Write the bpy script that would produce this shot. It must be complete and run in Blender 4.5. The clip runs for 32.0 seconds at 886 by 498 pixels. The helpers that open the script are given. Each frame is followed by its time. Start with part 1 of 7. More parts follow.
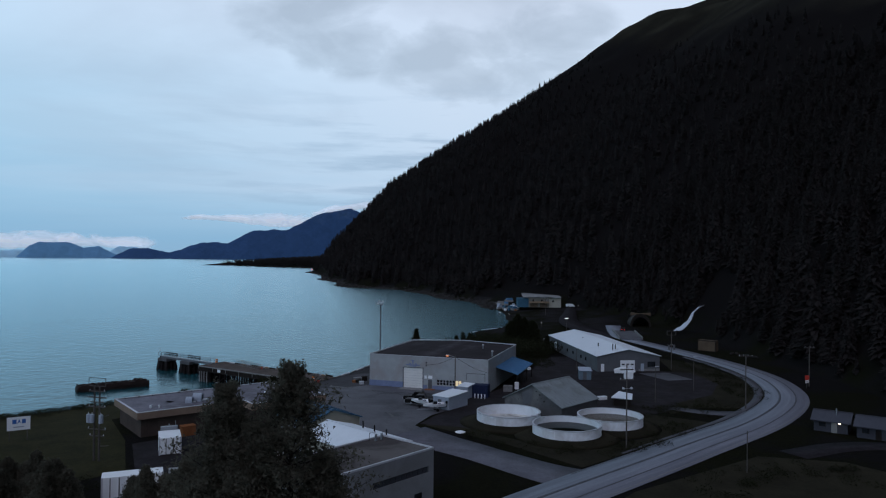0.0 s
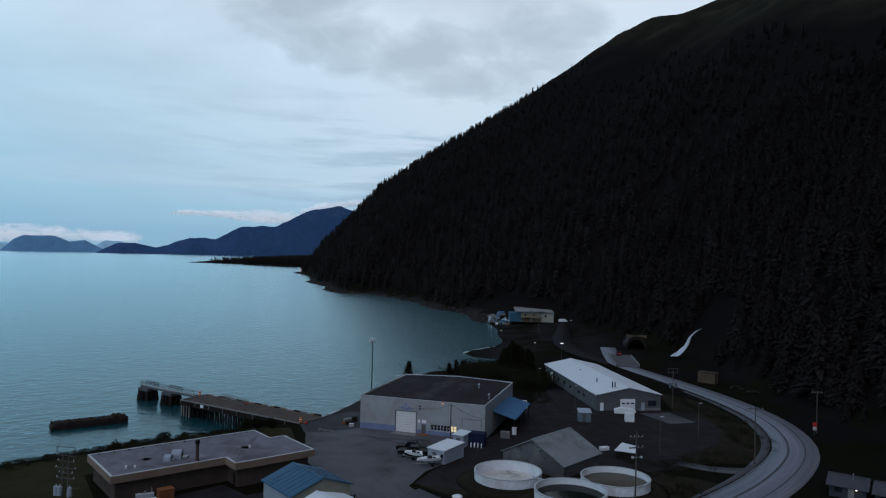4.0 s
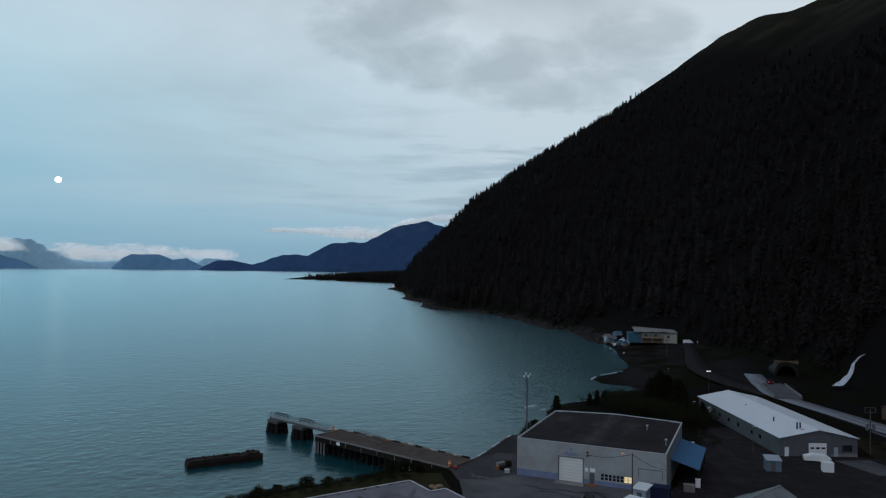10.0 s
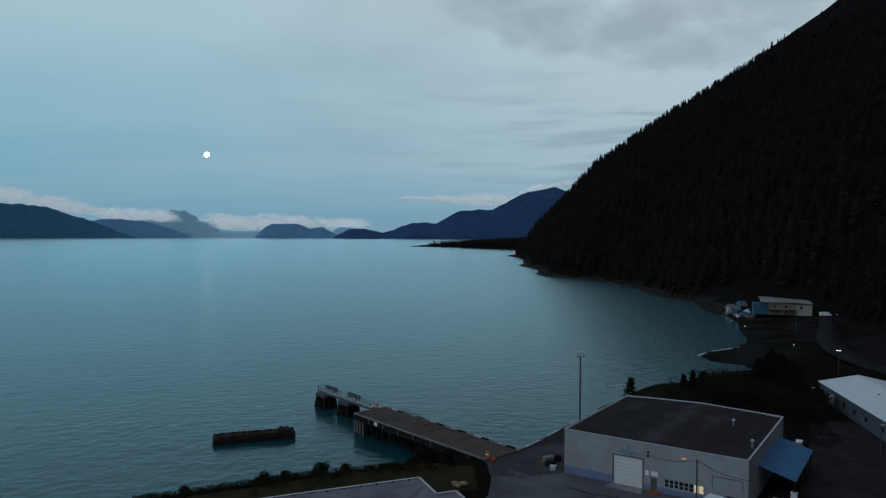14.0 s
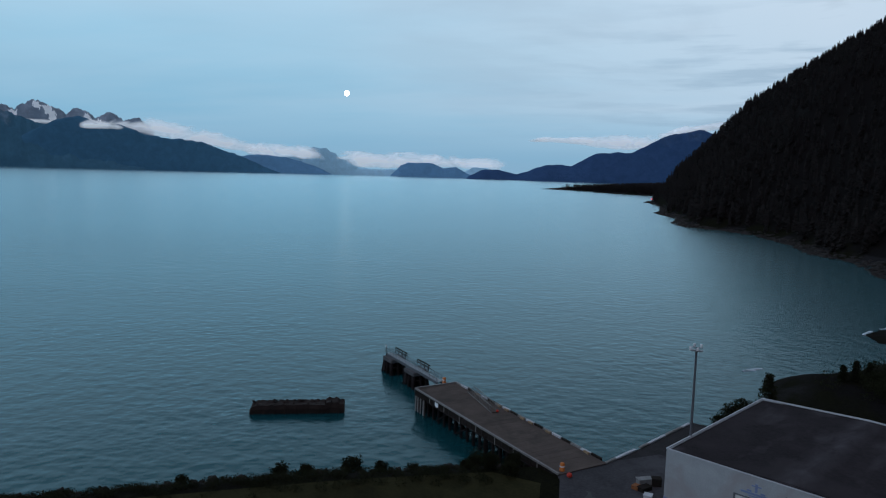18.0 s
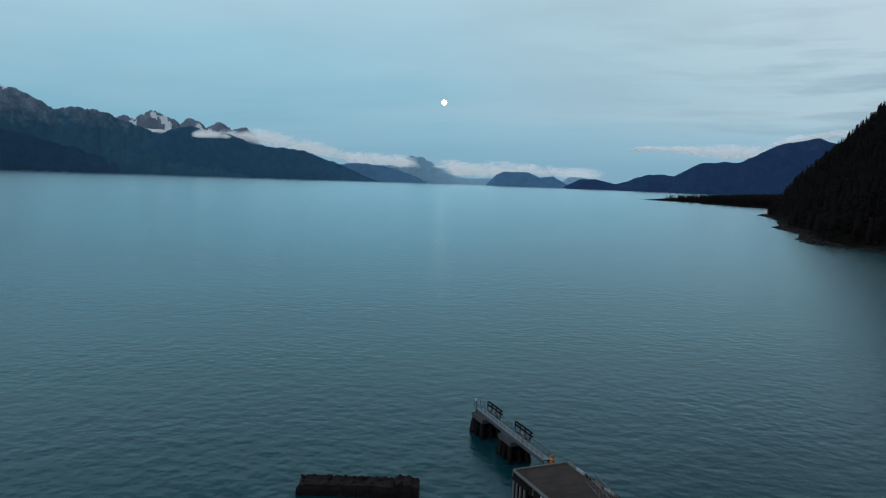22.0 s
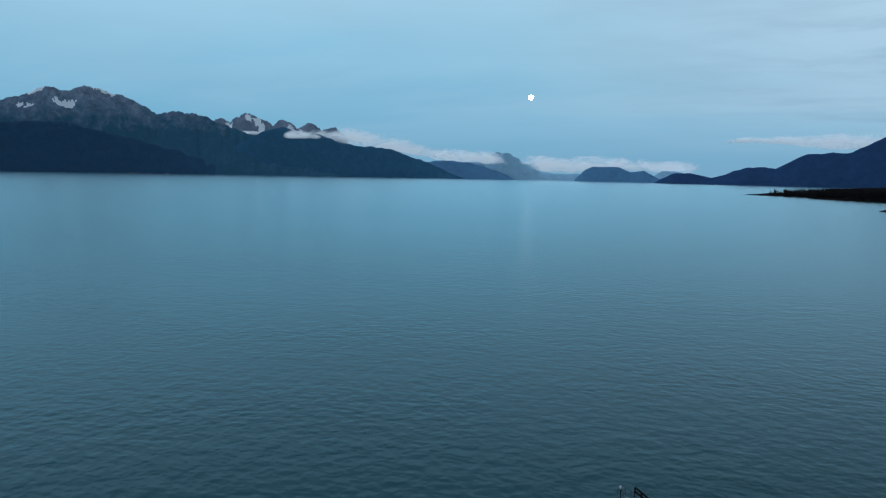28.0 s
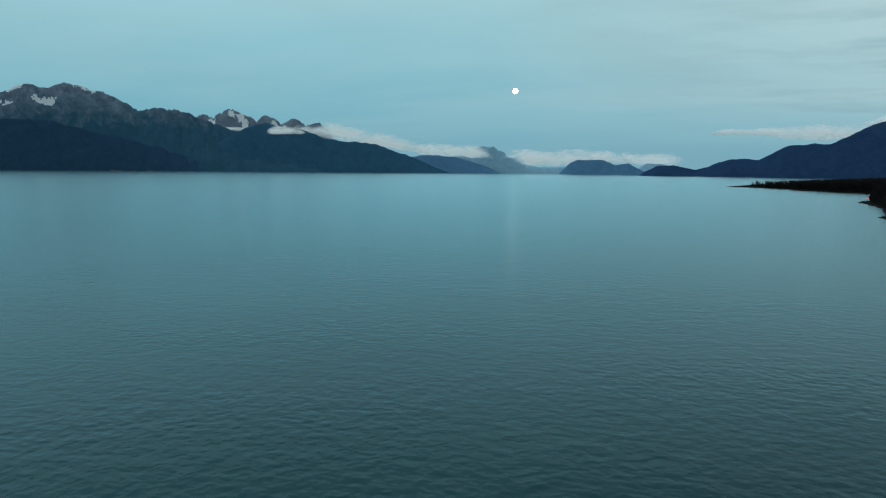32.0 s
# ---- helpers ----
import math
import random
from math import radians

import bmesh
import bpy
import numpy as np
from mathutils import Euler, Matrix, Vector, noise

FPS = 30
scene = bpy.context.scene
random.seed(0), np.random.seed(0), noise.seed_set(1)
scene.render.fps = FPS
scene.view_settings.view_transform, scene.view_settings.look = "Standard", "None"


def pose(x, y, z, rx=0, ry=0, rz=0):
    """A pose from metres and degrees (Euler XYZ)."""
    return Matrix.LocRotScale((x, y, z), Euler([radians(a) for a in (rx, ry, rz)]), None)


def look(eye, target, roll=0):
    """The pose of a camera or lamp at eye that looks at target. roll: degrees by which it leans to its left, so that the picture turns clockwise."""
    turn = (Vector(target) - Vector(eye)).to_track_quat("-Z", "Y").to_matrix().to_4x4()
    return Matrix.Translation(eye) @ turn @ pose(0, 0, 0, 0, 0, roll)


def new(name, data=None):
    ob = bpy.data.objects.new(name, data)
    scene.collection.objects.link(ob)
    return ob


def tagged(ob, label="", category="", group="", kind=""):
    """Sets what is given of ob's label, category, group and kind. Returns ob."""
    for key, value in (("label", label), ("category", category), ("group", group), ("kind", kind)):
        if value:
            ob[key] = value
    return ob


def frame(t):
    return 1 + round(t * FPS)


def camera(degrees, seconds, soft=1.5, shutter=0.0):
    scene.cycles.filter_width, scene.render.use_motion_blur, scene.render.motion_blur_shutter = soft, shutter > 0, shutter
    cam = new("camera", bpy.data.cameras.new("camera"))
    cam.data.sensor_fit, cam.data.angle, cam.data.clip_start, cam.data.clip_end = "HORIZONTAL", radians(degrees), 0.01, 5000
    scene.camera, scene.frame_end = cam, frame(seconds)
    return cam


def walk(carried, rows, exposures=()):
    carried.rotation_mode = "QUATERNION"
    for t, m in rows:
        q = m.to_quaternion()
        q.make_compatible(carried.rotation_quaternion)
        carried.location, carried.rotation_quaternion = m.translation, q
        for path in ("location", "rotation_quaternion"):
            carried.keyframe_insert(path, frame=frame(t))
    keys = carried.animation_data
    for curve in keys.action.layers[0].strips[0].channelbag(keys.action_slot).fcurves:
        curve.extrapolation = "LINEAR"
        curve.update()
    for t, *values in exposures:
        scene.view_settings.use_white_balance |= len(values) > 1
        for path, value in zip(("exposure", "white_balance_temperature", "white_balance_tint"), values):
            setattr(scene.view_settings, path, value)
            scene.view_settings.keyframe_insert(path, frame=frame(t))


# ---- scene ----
# ---- camera ----
cam = camera(63.9, 32.0, soft=1.2)
PATH = [
    (0, (-2.63, 10.76, 34.62), (-2.510, 20.762, 34.712), 0.53),
    (0.5, (-2.40, 12.15, 36.47), (-2.205, 22.152, 36.527), 0.48),
    (1, (-2.42, 13.58, 38.16), (-2.155, 23.573, 38.218), 0.65),
    (1.5, (-2.43, 14.95, 39.67), (-2.231, 24.949, 39.713), 0.63),
    (2, (-2.17, 16.09, 40.92), (-2.115, 26.086, 40.960), 0.54),
    (2.5, (-2.13, 16.93, 41.91), (-2.026, 26.930, 41.947), 0.63),
    (3, (-2.38, 17.52, 42.65), (-2.210, 27.514, 42.676), 0.78),
    (3.5, (-3.01, 17.86, 43.15), (-2.793, 27.861, 43.191), 1.04),
    (5.5, (-11.48, 20.02, 44.66), (-11.027, 30.014, 44.755), 1.98),
    (6, (-14.30, 20.38, 44.74), (-13.794, 30.368, 44.834), 1.75),
    (6.5, (-16.66, 21.11, 44.70), (-16.093, 31.096, 44.788), 1.30),
    (7, (-18.50, 22.13, 44.65), (-17.890, 32.106, 44.770), 1.20),
    (7.5, (-19.82, 23.43, 44.68), (-19.404, 33.419, 44.821), 0.90),
    (8, (-20.64, 25.06, 44.74), (-20.511, 35.061, 44.896), 0.88),
    (8.5, (-21.08, 27.16, 44.81), (-21.230, 37.153, 44.997), 0.92),
    (9, (-21.17, 29.50, 45.00), (-21.562, 39.489, 45.213), 0.93),
    (9.5, (-20.71, 31.88, 45.37), (-21.336, 41.859, 45.586), 0.75),
    (10, (-19.87, 34.41, 45.72), (-20.788, 44.368, 45.953), 0.69),
    (10.5, (-18.79, 37.27, 45.85), (-20.232, 47.165, 46.093), 0.71),
    (11, (-17.40, 40.27, 45.79), (-19.441, 50.056, 46.035), 0.65),
    (11.5, (-15.75, 43.24, 45.60), (-18.053, 52.965, 45.855), 0.53),
    (12, (-13.91, 46.18, 45.34), (-16.306, 55.890, 45.594), 0.46),
    (12.5, (-11.87, 49.22, 45.04), (-14.329, 58.907, 45.296), 0.34),
    (13, (-9.73, 52.52, 44.71), (-12.247, 62.197, 44.945), 0.28),
    (13.5, (-7.49, 56.15, 44.38), (-10.067, 65.816, 44.356), 0.18),
    (14, (-5.34, 59.93, 44.13), (-8.055, 69.557, 43.890), 0.25),
    (14.5, (-3.68, 63.73, 43.99), (-6.561, 73.293, 43.430), 0.45),
    (16.5, (-2.29, 79.88, 44.07), (-5.737, 89.193, 42.936), 1.20),
    (17, (-3.22, 83.95, 44.13), (-6.719, 93.252, 43.022), 1.46),
    (17.5, (-4.31, 88.09, 44.11), (-8.342, 97.169, 43.008), 1.51),
    (18, (-5.59, 92.04, 44.10), (-10.008, 100.938, 43.010), 1.66),
    (18.5, (-7.06, 95.77, 44.11), (-11.516, 104.659, 43.040), 1.70),
    (19, (-8.70, 99.34, 44.12), (-13.218, 108.199, 43.068), 1.75),
    (19.5, (-10.50, 102.75, 44.17), (-15.112, 111.560, 43.131), 1.76),
    (20, (-12.51, 106.25, 44.23), (-17.296, 114.968, 43.198), 1.81),
    (20.5, (-14.76, 109.88, 44.22), (-19.819, 118.440, 43.199), 1.93),
    (21, (-17.16, 113.41, 44.15), (-22.478, 121.822, 43.122), 2.01),
    (21.5, (-19.74, 116.87, 44.04), (-25.198, 125.189, 43.025), 2.02),
    (22, (-22.42, 120.34, 43.83), (-27.988, 128.581, 42.823), 2.02),
    (22.5, (-25.15, 123.86, 43.57), (-30.870, 132.000, 42.565), 2.04),
    (23, (-28.10, 127.40, 43.44), (-33.974, 135.427, 42.440), 2.05),
    (23.5, (-31.12, 130.75, 43.36), (-37.179, 138.648, 42.366), 2.10),
    (24, (-34.02, 133.76, 43.38), (-40.264, 141.509, 42.382), 2.08),
    (24.5, (-36.69, 136.20, 43.58), (-43.086, 143.821, 42.584), 2.12),
    (25, (-38.88, 137.80, 43.89), (-45.408, 145.324, 42.989), 2.09),
    (25.5, (-40.22, 138.41, 44.09), (-46.829, 145.862, 43.143), 2.06),
    (27.5, (-42.20, 138.27, 46.92), (-48.746, 145.753, 45.854), 1.28),
    (28, (-42.64, 138.56, 47.27), (-49.158, 146.062, 46.178), 1.14),
    (28.5, (-43.25, 139.25, 47.79), (-49.752, 146.766, 46.681), 1.01),
    (29, (-43.77, 140.13, 48.35), (-50.256, 147.657, 47.218), 0.90),
    (29.5, (-43.68, 140.90, 48.65), (-50.148, 148.446, 47.505), 0.79),
    (30, (-42.99, 141.59, 48.77), (-49.433, 149.147, 47.612), 0.70),
    (30.5, (-42.02, 142.34, 48.87), (-48.447, 149.913, 47.688), 0.58),
    (31, (-41.00, 143.23, 48.97), (-47.407, 150.811, 47.788), 0.51),
    (31.5, (-40.01, 144.23, 49.04), (-46.404, 151.835, 47.863), 0.51),
    (32, (-39.11, 145.36, 49.10), (-45.483, 152.971, 47.931), 0.59),
]
EXPOSURES = [
    (0, 0.19, 6500, 20),
    (6, 0.19, 6850, 15),
    (9, 0.1, 7050, 15),
    (12, -0.18, 7050, 12),
    (13, -0.27, 6950, 9),
    (14, -0.27, 6750, 9),
    (17, 0.1, 6450, 17),
    (20, 0.03, 6850, 14),
    (22, -0.02, 6800, 10),
    (25, -0.04, 7100, 1),
    (28, -0.04, 6050, 8),
    (29, -0.04, 5850, 6),
    (30, -0.05, 6200, 4),
    (32, -0.06, 6850, -3),
]
walk(cam, [(t, look(eye, target, roll)) for t, eye, target, roll in PATH], EXPOSURES)

# ---- sky and light ----
world = bpy.data.worlds.new("world")
scene.world = world
world.use_nodes = True


def ramp_of(nt, stops, source):
    r = nt.nodes.new("ShaderNodeValToRGB")
    while len(r.color_ramp.elements) < len(stops):
        r.color_ramp.elements.new(0.5)
    for e, (p, c) in zip(r.color_ramp.elements, stops):
        e.position, e.color = p, (*c, 1) if not isinstance(c, float) else (c, c, c, 1)
    nt.links.new(source, r.inputs[0])
    return r.outputs[0]


def mixed(nt, fac, a, b, kind="MIX"):
    m = nt.nodes.new("ShaderNodeMix")
    m.data_type, m.blend_type = "RGBA", kind
    for socket, v in ((m.inputs[0], fac), (m.inputs[6], a), (m.inputs[7], b)):
        if isinstance(v, (tuple, float)):
            socket.default_value = (*v, 1) if isinstance(v, tuple) else v
        else:
            nt.links.new(v, socket)
    return m.outputs[2]


def calc(nt, op, a, b=0.0, c=0.0):
    m = nt.nodes.new("ShaderNodeMath")
    m.operation = op
    for socket, v in zip(m.inputs, (a, b, c)):
        if isinstance(v, (int, float)):
            socket.default_value = v
        else:
            nt.links.new(v, socket)
    return m.outputs[0]


def noise_of(nt, vector, scale, detail=4.0, rough=0.5, distort=0.0):
    n = nt.nodes.new("ShaderNodeTexNoise")
    n.inputs["Scale"].default_value, n.inputs["Detail"].default_value = scale, detail
    n.inputs["Roughness"].default_value, n.inputs["Distortion"].default_value = rough, distort
    nt.links.new(vector, n.inputs["Vector"])
    return n.outputs[0]


def placed(nt, vector, scale=(1, 1, 1), turn=(0, 0, 0), move=(0, 0, 0)):
    m = nt.nodes.new("ShaderNodeMapping")
    m.inputs["Scale"].default_value, m.inputs["Rotation"].default_value, m.inputs["Location"].default_value = scale, [radians(a) for a in turn], move
    nt.links.new(vector, m.inputs[0])
    return m.outputs[0]


def sky_nodes():
    """Dusk sky: blue near the horizon, paler above, with soft grey cloud sheets and streaks seen in perspective."""
    nt = world.node_tree
    nt.nodes.clear()
    co = nt.nodes.new("ShaderNodeTexCoord").outputs["Generated"]
    sep = nt.nodes.new("ShaderNodeSeparateXYZ")
    nt.links.new(co, sep.inputs[0])
    x, y, z = sep.outputs
    base = ramp_of(nt, [(0.0, (0.21, 0.40, 0.55)), (0.07, (0.21, 0.455, 0.62)), (0.16, (0.28, 0.545, 0.71)), (0.26, (0.42, 0.65, 0.80)), (0.37, (0.49, 0.655, 0.79)), (0.52, (0.25, 0.46, 0.58)), (1.0, (0.13, 0.28, 0.38))], z)
    # cloud sheet on a plane overhead
    up = calc(nt, "MAXIMUM", calc(nt, "ADD", z, 0.06), 0.02)
    comb = nt.nodes.new("ShaderNodeCombineXYZ")
    nt.links.new(calc(nt, "DIVIDE", x, up), comb.inputs[0])
    nt.links.new(calc(nt, "DIVIDE", y, up), comb.inputs[1])
    plane = placed(nt, comb.outputs[0], (0.55, 0.38, 1), (0, 0, 14), (1.7, 0.4, 0))
    big = noise_of(nt, plane, 0.75, 7.0, 0.56, 0.35)
    veil = ramp_of(nt, [(0.38, 0.0), (0.62, 1.0)], noise_of(nt, placed(nt, comb.outputs[0], (0.22, 0.5, 1), (0, 0, -20), (4.1, 2.0, 0)), 0.8, 5.0, 0.55))
    right = ramp_of(nt, [(0.33, 0.0), (0.62, 1.0)], calc(nt, "MULTIPLY_ADD", calc(nt, "ADD", x, calc(nt, "MULTIPLY", y, 0.25)), 0.45, 0.5))
    low = ramp_of(nt, [(0.02, 0.0), (0.09, 1.0), (0.40, 1.0), (0.55, 0.1)], z)
    pale = mixed(nt, calc(nt, "MULTIPLY", calc(nt, "MULTIPLY", veil, 0.25), low), base, (0.50, 0.65, 0.75))
    pale = mixed(nt, calc(nt, "MULTIPLY", calc(nt, "MULTIPLY", right, 0.55), low), pale, (0.60, 0.69, 0.77))
    grey = ramp_of(nt, [(0.44, 0.0), (0.57, 1.0)], big)
    grey = calc(nt, "MULTIPLY", calc(nt, "MULTIPLY", grey, calc(nt, "MULTIPLY_ADD", right, 0.75, 0.2)), ramp_of(nt, [(0.06, 0.15), (0.2, 1.0)], z))
    sky = mixed(nt, calc(nt, "MULTIPLY", grey, 0.5), pale, (0.24, 0.32, 0.40))
    # heavier grey cloud over the headland, in two ragged masses
    wisps = noise_of(nt, placed(nt, co, (1, 1, 1.9), (0, 10, 0), (3.3, 1.2, 0)), 9.0, 6.0, 0.56, 0.3)
    body = 0.0
    for centre, size in (((-0.165, 0.934, 0.318), 0.13), ((-0.118, 0.950, 0.285), 0.11), ((0.0, 0.963, 0.268), 0.11), ((0.063, 0.967, 0.243), 0.13), ((0.10, 0.962, 0.258), 0.14), ((0.155, 0.948, 0.278), 0.14)):
        off = nt.nodes.new("ShaderNodeVectorMath")
        off.operation = "SUBTRACT"
        nt.links.new(co, off.inputs[0])
        off.inputs[1].default_value = centre
        far = nt.nodes.new("ShaderNodeVectorMath")
        far.operation = "LENGTH"
        nt.links.new(placed(nt, off.outputs[0], (1, 1, 2.0)), far.inputs[0])
        body = calc(nt, "MAXIMUM", body, calc(nt, "SUBTRACT", 1.0, calc(nt, "DIVIDE", far.outputs["Value"], size)))
    mass = ramp_of(nt, [(0.34, 0.0), (0.62, 0.6), (1.0, 1.0)], calc(nt, "MULTIPLY_ADD", calc(nt, "SUBTRACT", wisps, 0.5), 2.2, calc(nt, "MULTIPLY_ADD", body, 0.75, 0.3)))
    sky = mixed(nt, calc(nt, "MULTIPLY", calc(nt, "MULTIPLY", mass, ramp_of(nt, [(0.0, 0.0), (0.25, 1.0)], body)), 0.5), sky, (0.23, 0.32, 0.39))
    # thin streaks low over the hills
    bands = noise_of(nt, placed(nt, co, (3.0, 3.0, 30.0)), 1.6, 5.0, 0.55)
    band = calc(nt, "MULTIPLY", ramp_of(nt, [(0.48, 0.0), (0.60, 1.0)], bands), ramp_of(nt, [(0.01, 0.0), (0.06, 1.0), (0.16, 0.8), (0.24, 0.0)], z))
    sky = mixed(nt, calc(nt, "MULTIPLY", band, calc(nt, "MULTIPLY_ADD", calc(nt, "MULTIPLY", right, right), 0.75, 0.04)), sky, (0.24, 0.38, 0.50))
    # unseen upper sky, darkened to the north-east to dim the sea's reflections
    thick = calc(nt, "MULTIPLY", ramp_of(nt, [(0.25, 0.0), (0.54, 1.0)], calc(nt, "MULTIPLY_ADD", x, 0.5, 0.5)), ramp_of(nt, [(0.33, 0.0), (0.50, 1.0)], z))
    sky = mixed(nt, calc(nt, "MULTIPLY", thick, 0.8), sky, (0.09, 0.13, 0.17))
    bg = nt.nodes.new("ShaderNodeBackground")
    out = nt.nodes.new("ShaderNodeOutputWorld")
    nt.links.new(sky, bg.inputs[0])
    nt.links.new(bg.outputs[0], out.inputs[0])


sky_nodes()
# wide soft lamp added as fill for the land; no sun is up
sun = new("dusk_sun", bpy.data.lights.new("dusk_sun", "SUN"))
sun.data.energy, sun.data.angle, sun.data.color = 0.52, radians(50), (0.94, 0.80, 0.97)
sun.matrix_world = look((-40, -70, 200), (0, 60, 0))


# ---- mesh helpers ----
def box(bm, x0, x1, y0, y1, z0, z1):
    v = [bm.verts.new(p) for p in ((x0, y0, z0), (x1, y0, z0), (x1, y1, z0), (x0, y1, z0), (x0, y0, z1), (x1, y0, z1), (x1, y1, z1), (x0, y1, z1))]
    for f in ((0, 3, 2, 1), (4, 5, 6, 7), (0, 1, 5, 4), (1, 2, 6, 5), (2, 3, 7, 6), (3, 0, 4, 7)):
        bm.faces.new([v[i] for i in f])
    return bm


def tube(bm, p0, p1, r0, r1=None, n=8, cap=True):
    p0, p1 = Vector(p0), Vector(p1)
    r1 = r0 if r1 is None else r1
    q = (p1 - p0).to_track_quat("Z", "Y")
    rings = []
    for p, r in ((p0, r0), (p1, r1)):
        rings.append([bm.verts.new(p + q @ Vector((r * math.cos(math.tau * i / n), r * math.sin(math.tau * i / n), 0))) for i in range(n)])
    for i in range(n):
        j = (i + 1) % n
        bm.faces.new((rings[0][i], rings[0][j], rings[1][j], rings[1][i]))
    if cap:
        bm.faces.new(rings[0][::-1])
        bm.faces.new(rings[1])
    return bm


def slab(bm, pts, depth):
    """A flat outline of 3D points, made solid along the vector depth."""
    d = Vector(depth)
    a = [bm.verts.new(p) for p in pts]
    b = [bm.verts.new(Vector(p) + d) for p in pts]
    n = len(a)
    bm.faces.new(a[::-1])
    bm.faces.new(b)
    for i in range(n):
        bm.faces.new((a[i], a[(i + 1) % n], b[(i + 1) % n], b[i]))
    bmesh.ops.recalc_face_normals(bm, faces=bm.faces[:])
    return bm


def B(*boxes, bevel=0.0):
    bm = bmesh.new()
    for b in boxes:
        box(bm, *b)
    if bevel:
        bmesh.ops.bevel(bm, geom=bm.edges[:], offset=bevel, segments=1, affect="EDGES")
    return bm


def T(*tubes, n=8):
    bm = bmesh.new()
    for t in tubes:
        tube(bm, *t, n=n)
    return bm


def Sl(pts, depth):
    return slab(bmesh.new(), pts, depth)


def lathe(rings, n=32, closed=False):
    """A body of revolution from (radius, height) pairs."""
    bm = bmesh.new()
    rs = [[bm.verts.new((r * math.cos(math.tau * i / n), r * math.sin(math.tau * i / n), z)) for i in range(n)] for r, z in rings]
    pairs = list(zip(rs[:-1], rs[1:])) + ([(rs[-1], rs[0])] if closed else [])
    for a, b in pairs:
        for i in range(n):
            j = (i + 1) % n
            bm.faces.new((a[i], a[j], b[j], b[i]))
    if not closed:
        bm.faces.new(rs[0][::-1])
        bm.faces.new(rs[-1])
    return bm


def obj(name, bm, material, m=None, smooth=False):
    me = bpy.data.meshes.new(name)
    bm.to_mesh(me)
    bm.free()
    me.materials.append(material)
    if smooth:
        me.shade_smooth()
    ob = new(name, me)
    if m is not None:
        ob.matrix_basis = m
    return ob


def part(name, bm, material, parent, label="", m=None, smooth=False):
    ob = obj(name, bm, material, m, smooth)
    ob.parent = parent
    if label:
        ob["label"] = label
    return ob


def twin(ob, m):
    """Another piece on the same mesh under the same parent."""
    o = new(ob.name.split(".")[0], ob.data)
    o.parent, o.matrix_basis = ob.parent, m
    return o


def thing(name, m, label, category, group="", kind=""):
    ob = new(name)
    ob.empty_display_size = 0.5
    ob.matrix_basis = m
    return tagged(ob, label, category, group, kind)


def raw(name, verts, faces, material, smooth=False):
    """A mesh from arrays of vertices and equal-sided faces."""
    verts, faces = np.asarray(verts, np.float32), np.asarray(faces, np.int32)
    me = bpy.data.meshes.new(name)
    me.vertices.add(len(verts))
    me.vertices.foreach_set("co", verts.ravel())
    k = faces.shape[1]
    me.loops.add(faces.size)
    me.loops.foreach_set("vertex_index", faces.ravel())
    me.polygons.add(len(faces))
    me.polygons.foreach_set("loop_start", np.arange(len(faces), dtype=np.int32) * k)
    me.update(calc_edges=True)
    me.materials.append(material)
    if smooth:
        me.shade_smooth()
    return new(name, me)


# ---- materials ----
def mat(name, color, rough=0.8, metal=0.0, scale=1.0, vary=0.25, bump=0.15, spec=0.12, dirt=None, ribs=None):
    """Grain and stains at two scales; dirt: a second colour in worn patches; ribs: (axis, metres) of pressed sheet."""
    m = bpy.data.materials.new(name)
    m.use_nodes = True
    nt = m.node_tree
    b = nt.nodes["Principled BSDF"]
    b.inputs["Roughness"].default_value, b.inputs["Metallic"].default_value = rough, metal
    b.inputs["Specular IOR Level"].default_value = spec
    co = nt.nodes.new("ShaderNodeTexCoord").outputs["Object"]
    fine, broad = noise_of(nt, co, 6 * scale, 5.0, 0.6), noise_of(nt, co, 0.45 * scale, 6.0, 0.6, 0.4)
    both = calc(nt, "MULTIPLY_ADD", fine, 0.45, calc(nt, "MULTIPLY", broad, 0.55))
    info = nt.nodes.new("ShaderNodeObjectInfo").outputs["Random"]
    v = calc(nt, "MULTIPLY_ADD", calc(nt, "SUBTRACT", info, 0.5), 0.08, both)
    rg = nt.nodes.new("ShaderNodeMapRange")
    rg.inputs["From Min"].default_value, rg.inputs["From Max"].default_value = 0.32, 0.68
    rg.inputs["To Min"].default_value, rg.inputs["To Max"].default_value = 1 - vary, 1 + vary
    nt.links.new(v, rg.inputs[0])
    sc = nt.nodes.new("ShaderNodeVectorMath")
    sc.operation = "SCALE"
    sc.inputs[0].default_value = color
    nt.links.new(rg.outputs[0], sc.inputs["Scale"])
    col = sc.outputs[0]
    if dirt:
        patch = ramp_of(nt, [(0.50, 0.0), (0.66, 1.0)], noise_of(nt, placed(nt, co, move=(7.3, 2.1, 0.4)), 0.22 * scale, 6.0, 0.62, 0.6))
        col = mixed(nt, calc(nt, "MULTIPLY", patch, 0.75), col, dirt)
    nt.links.new(col, b.inputs["Base Color"])
    h = both
    if ribs:
        wave = nt.nodes.new("ShaderNodeTexWave")
        wave.bands_direction = ribs[0]
        wave.inputs["Scale"].default_value, wave.inputs["Distortion"].default_value = 0.314 / ribs[1], 0
        nt.links.new(co, wave.inputs["Vector"])
        h = calc(nt, "MULTIPLY_ADD", wave.outputs["Fac"], 0.8, both)
    if bump:
        bp = nt.nodes.new("ShaderNodeBump")
        bp.inputs["Strength"].default_value, bp.inputs["Distance"].default_value = bump, 0.05
        nt.links.new(h, bp.inputs["Height"])
        nt.links.new(bp.outputs[0], b.inputs["Normal"])
    return m


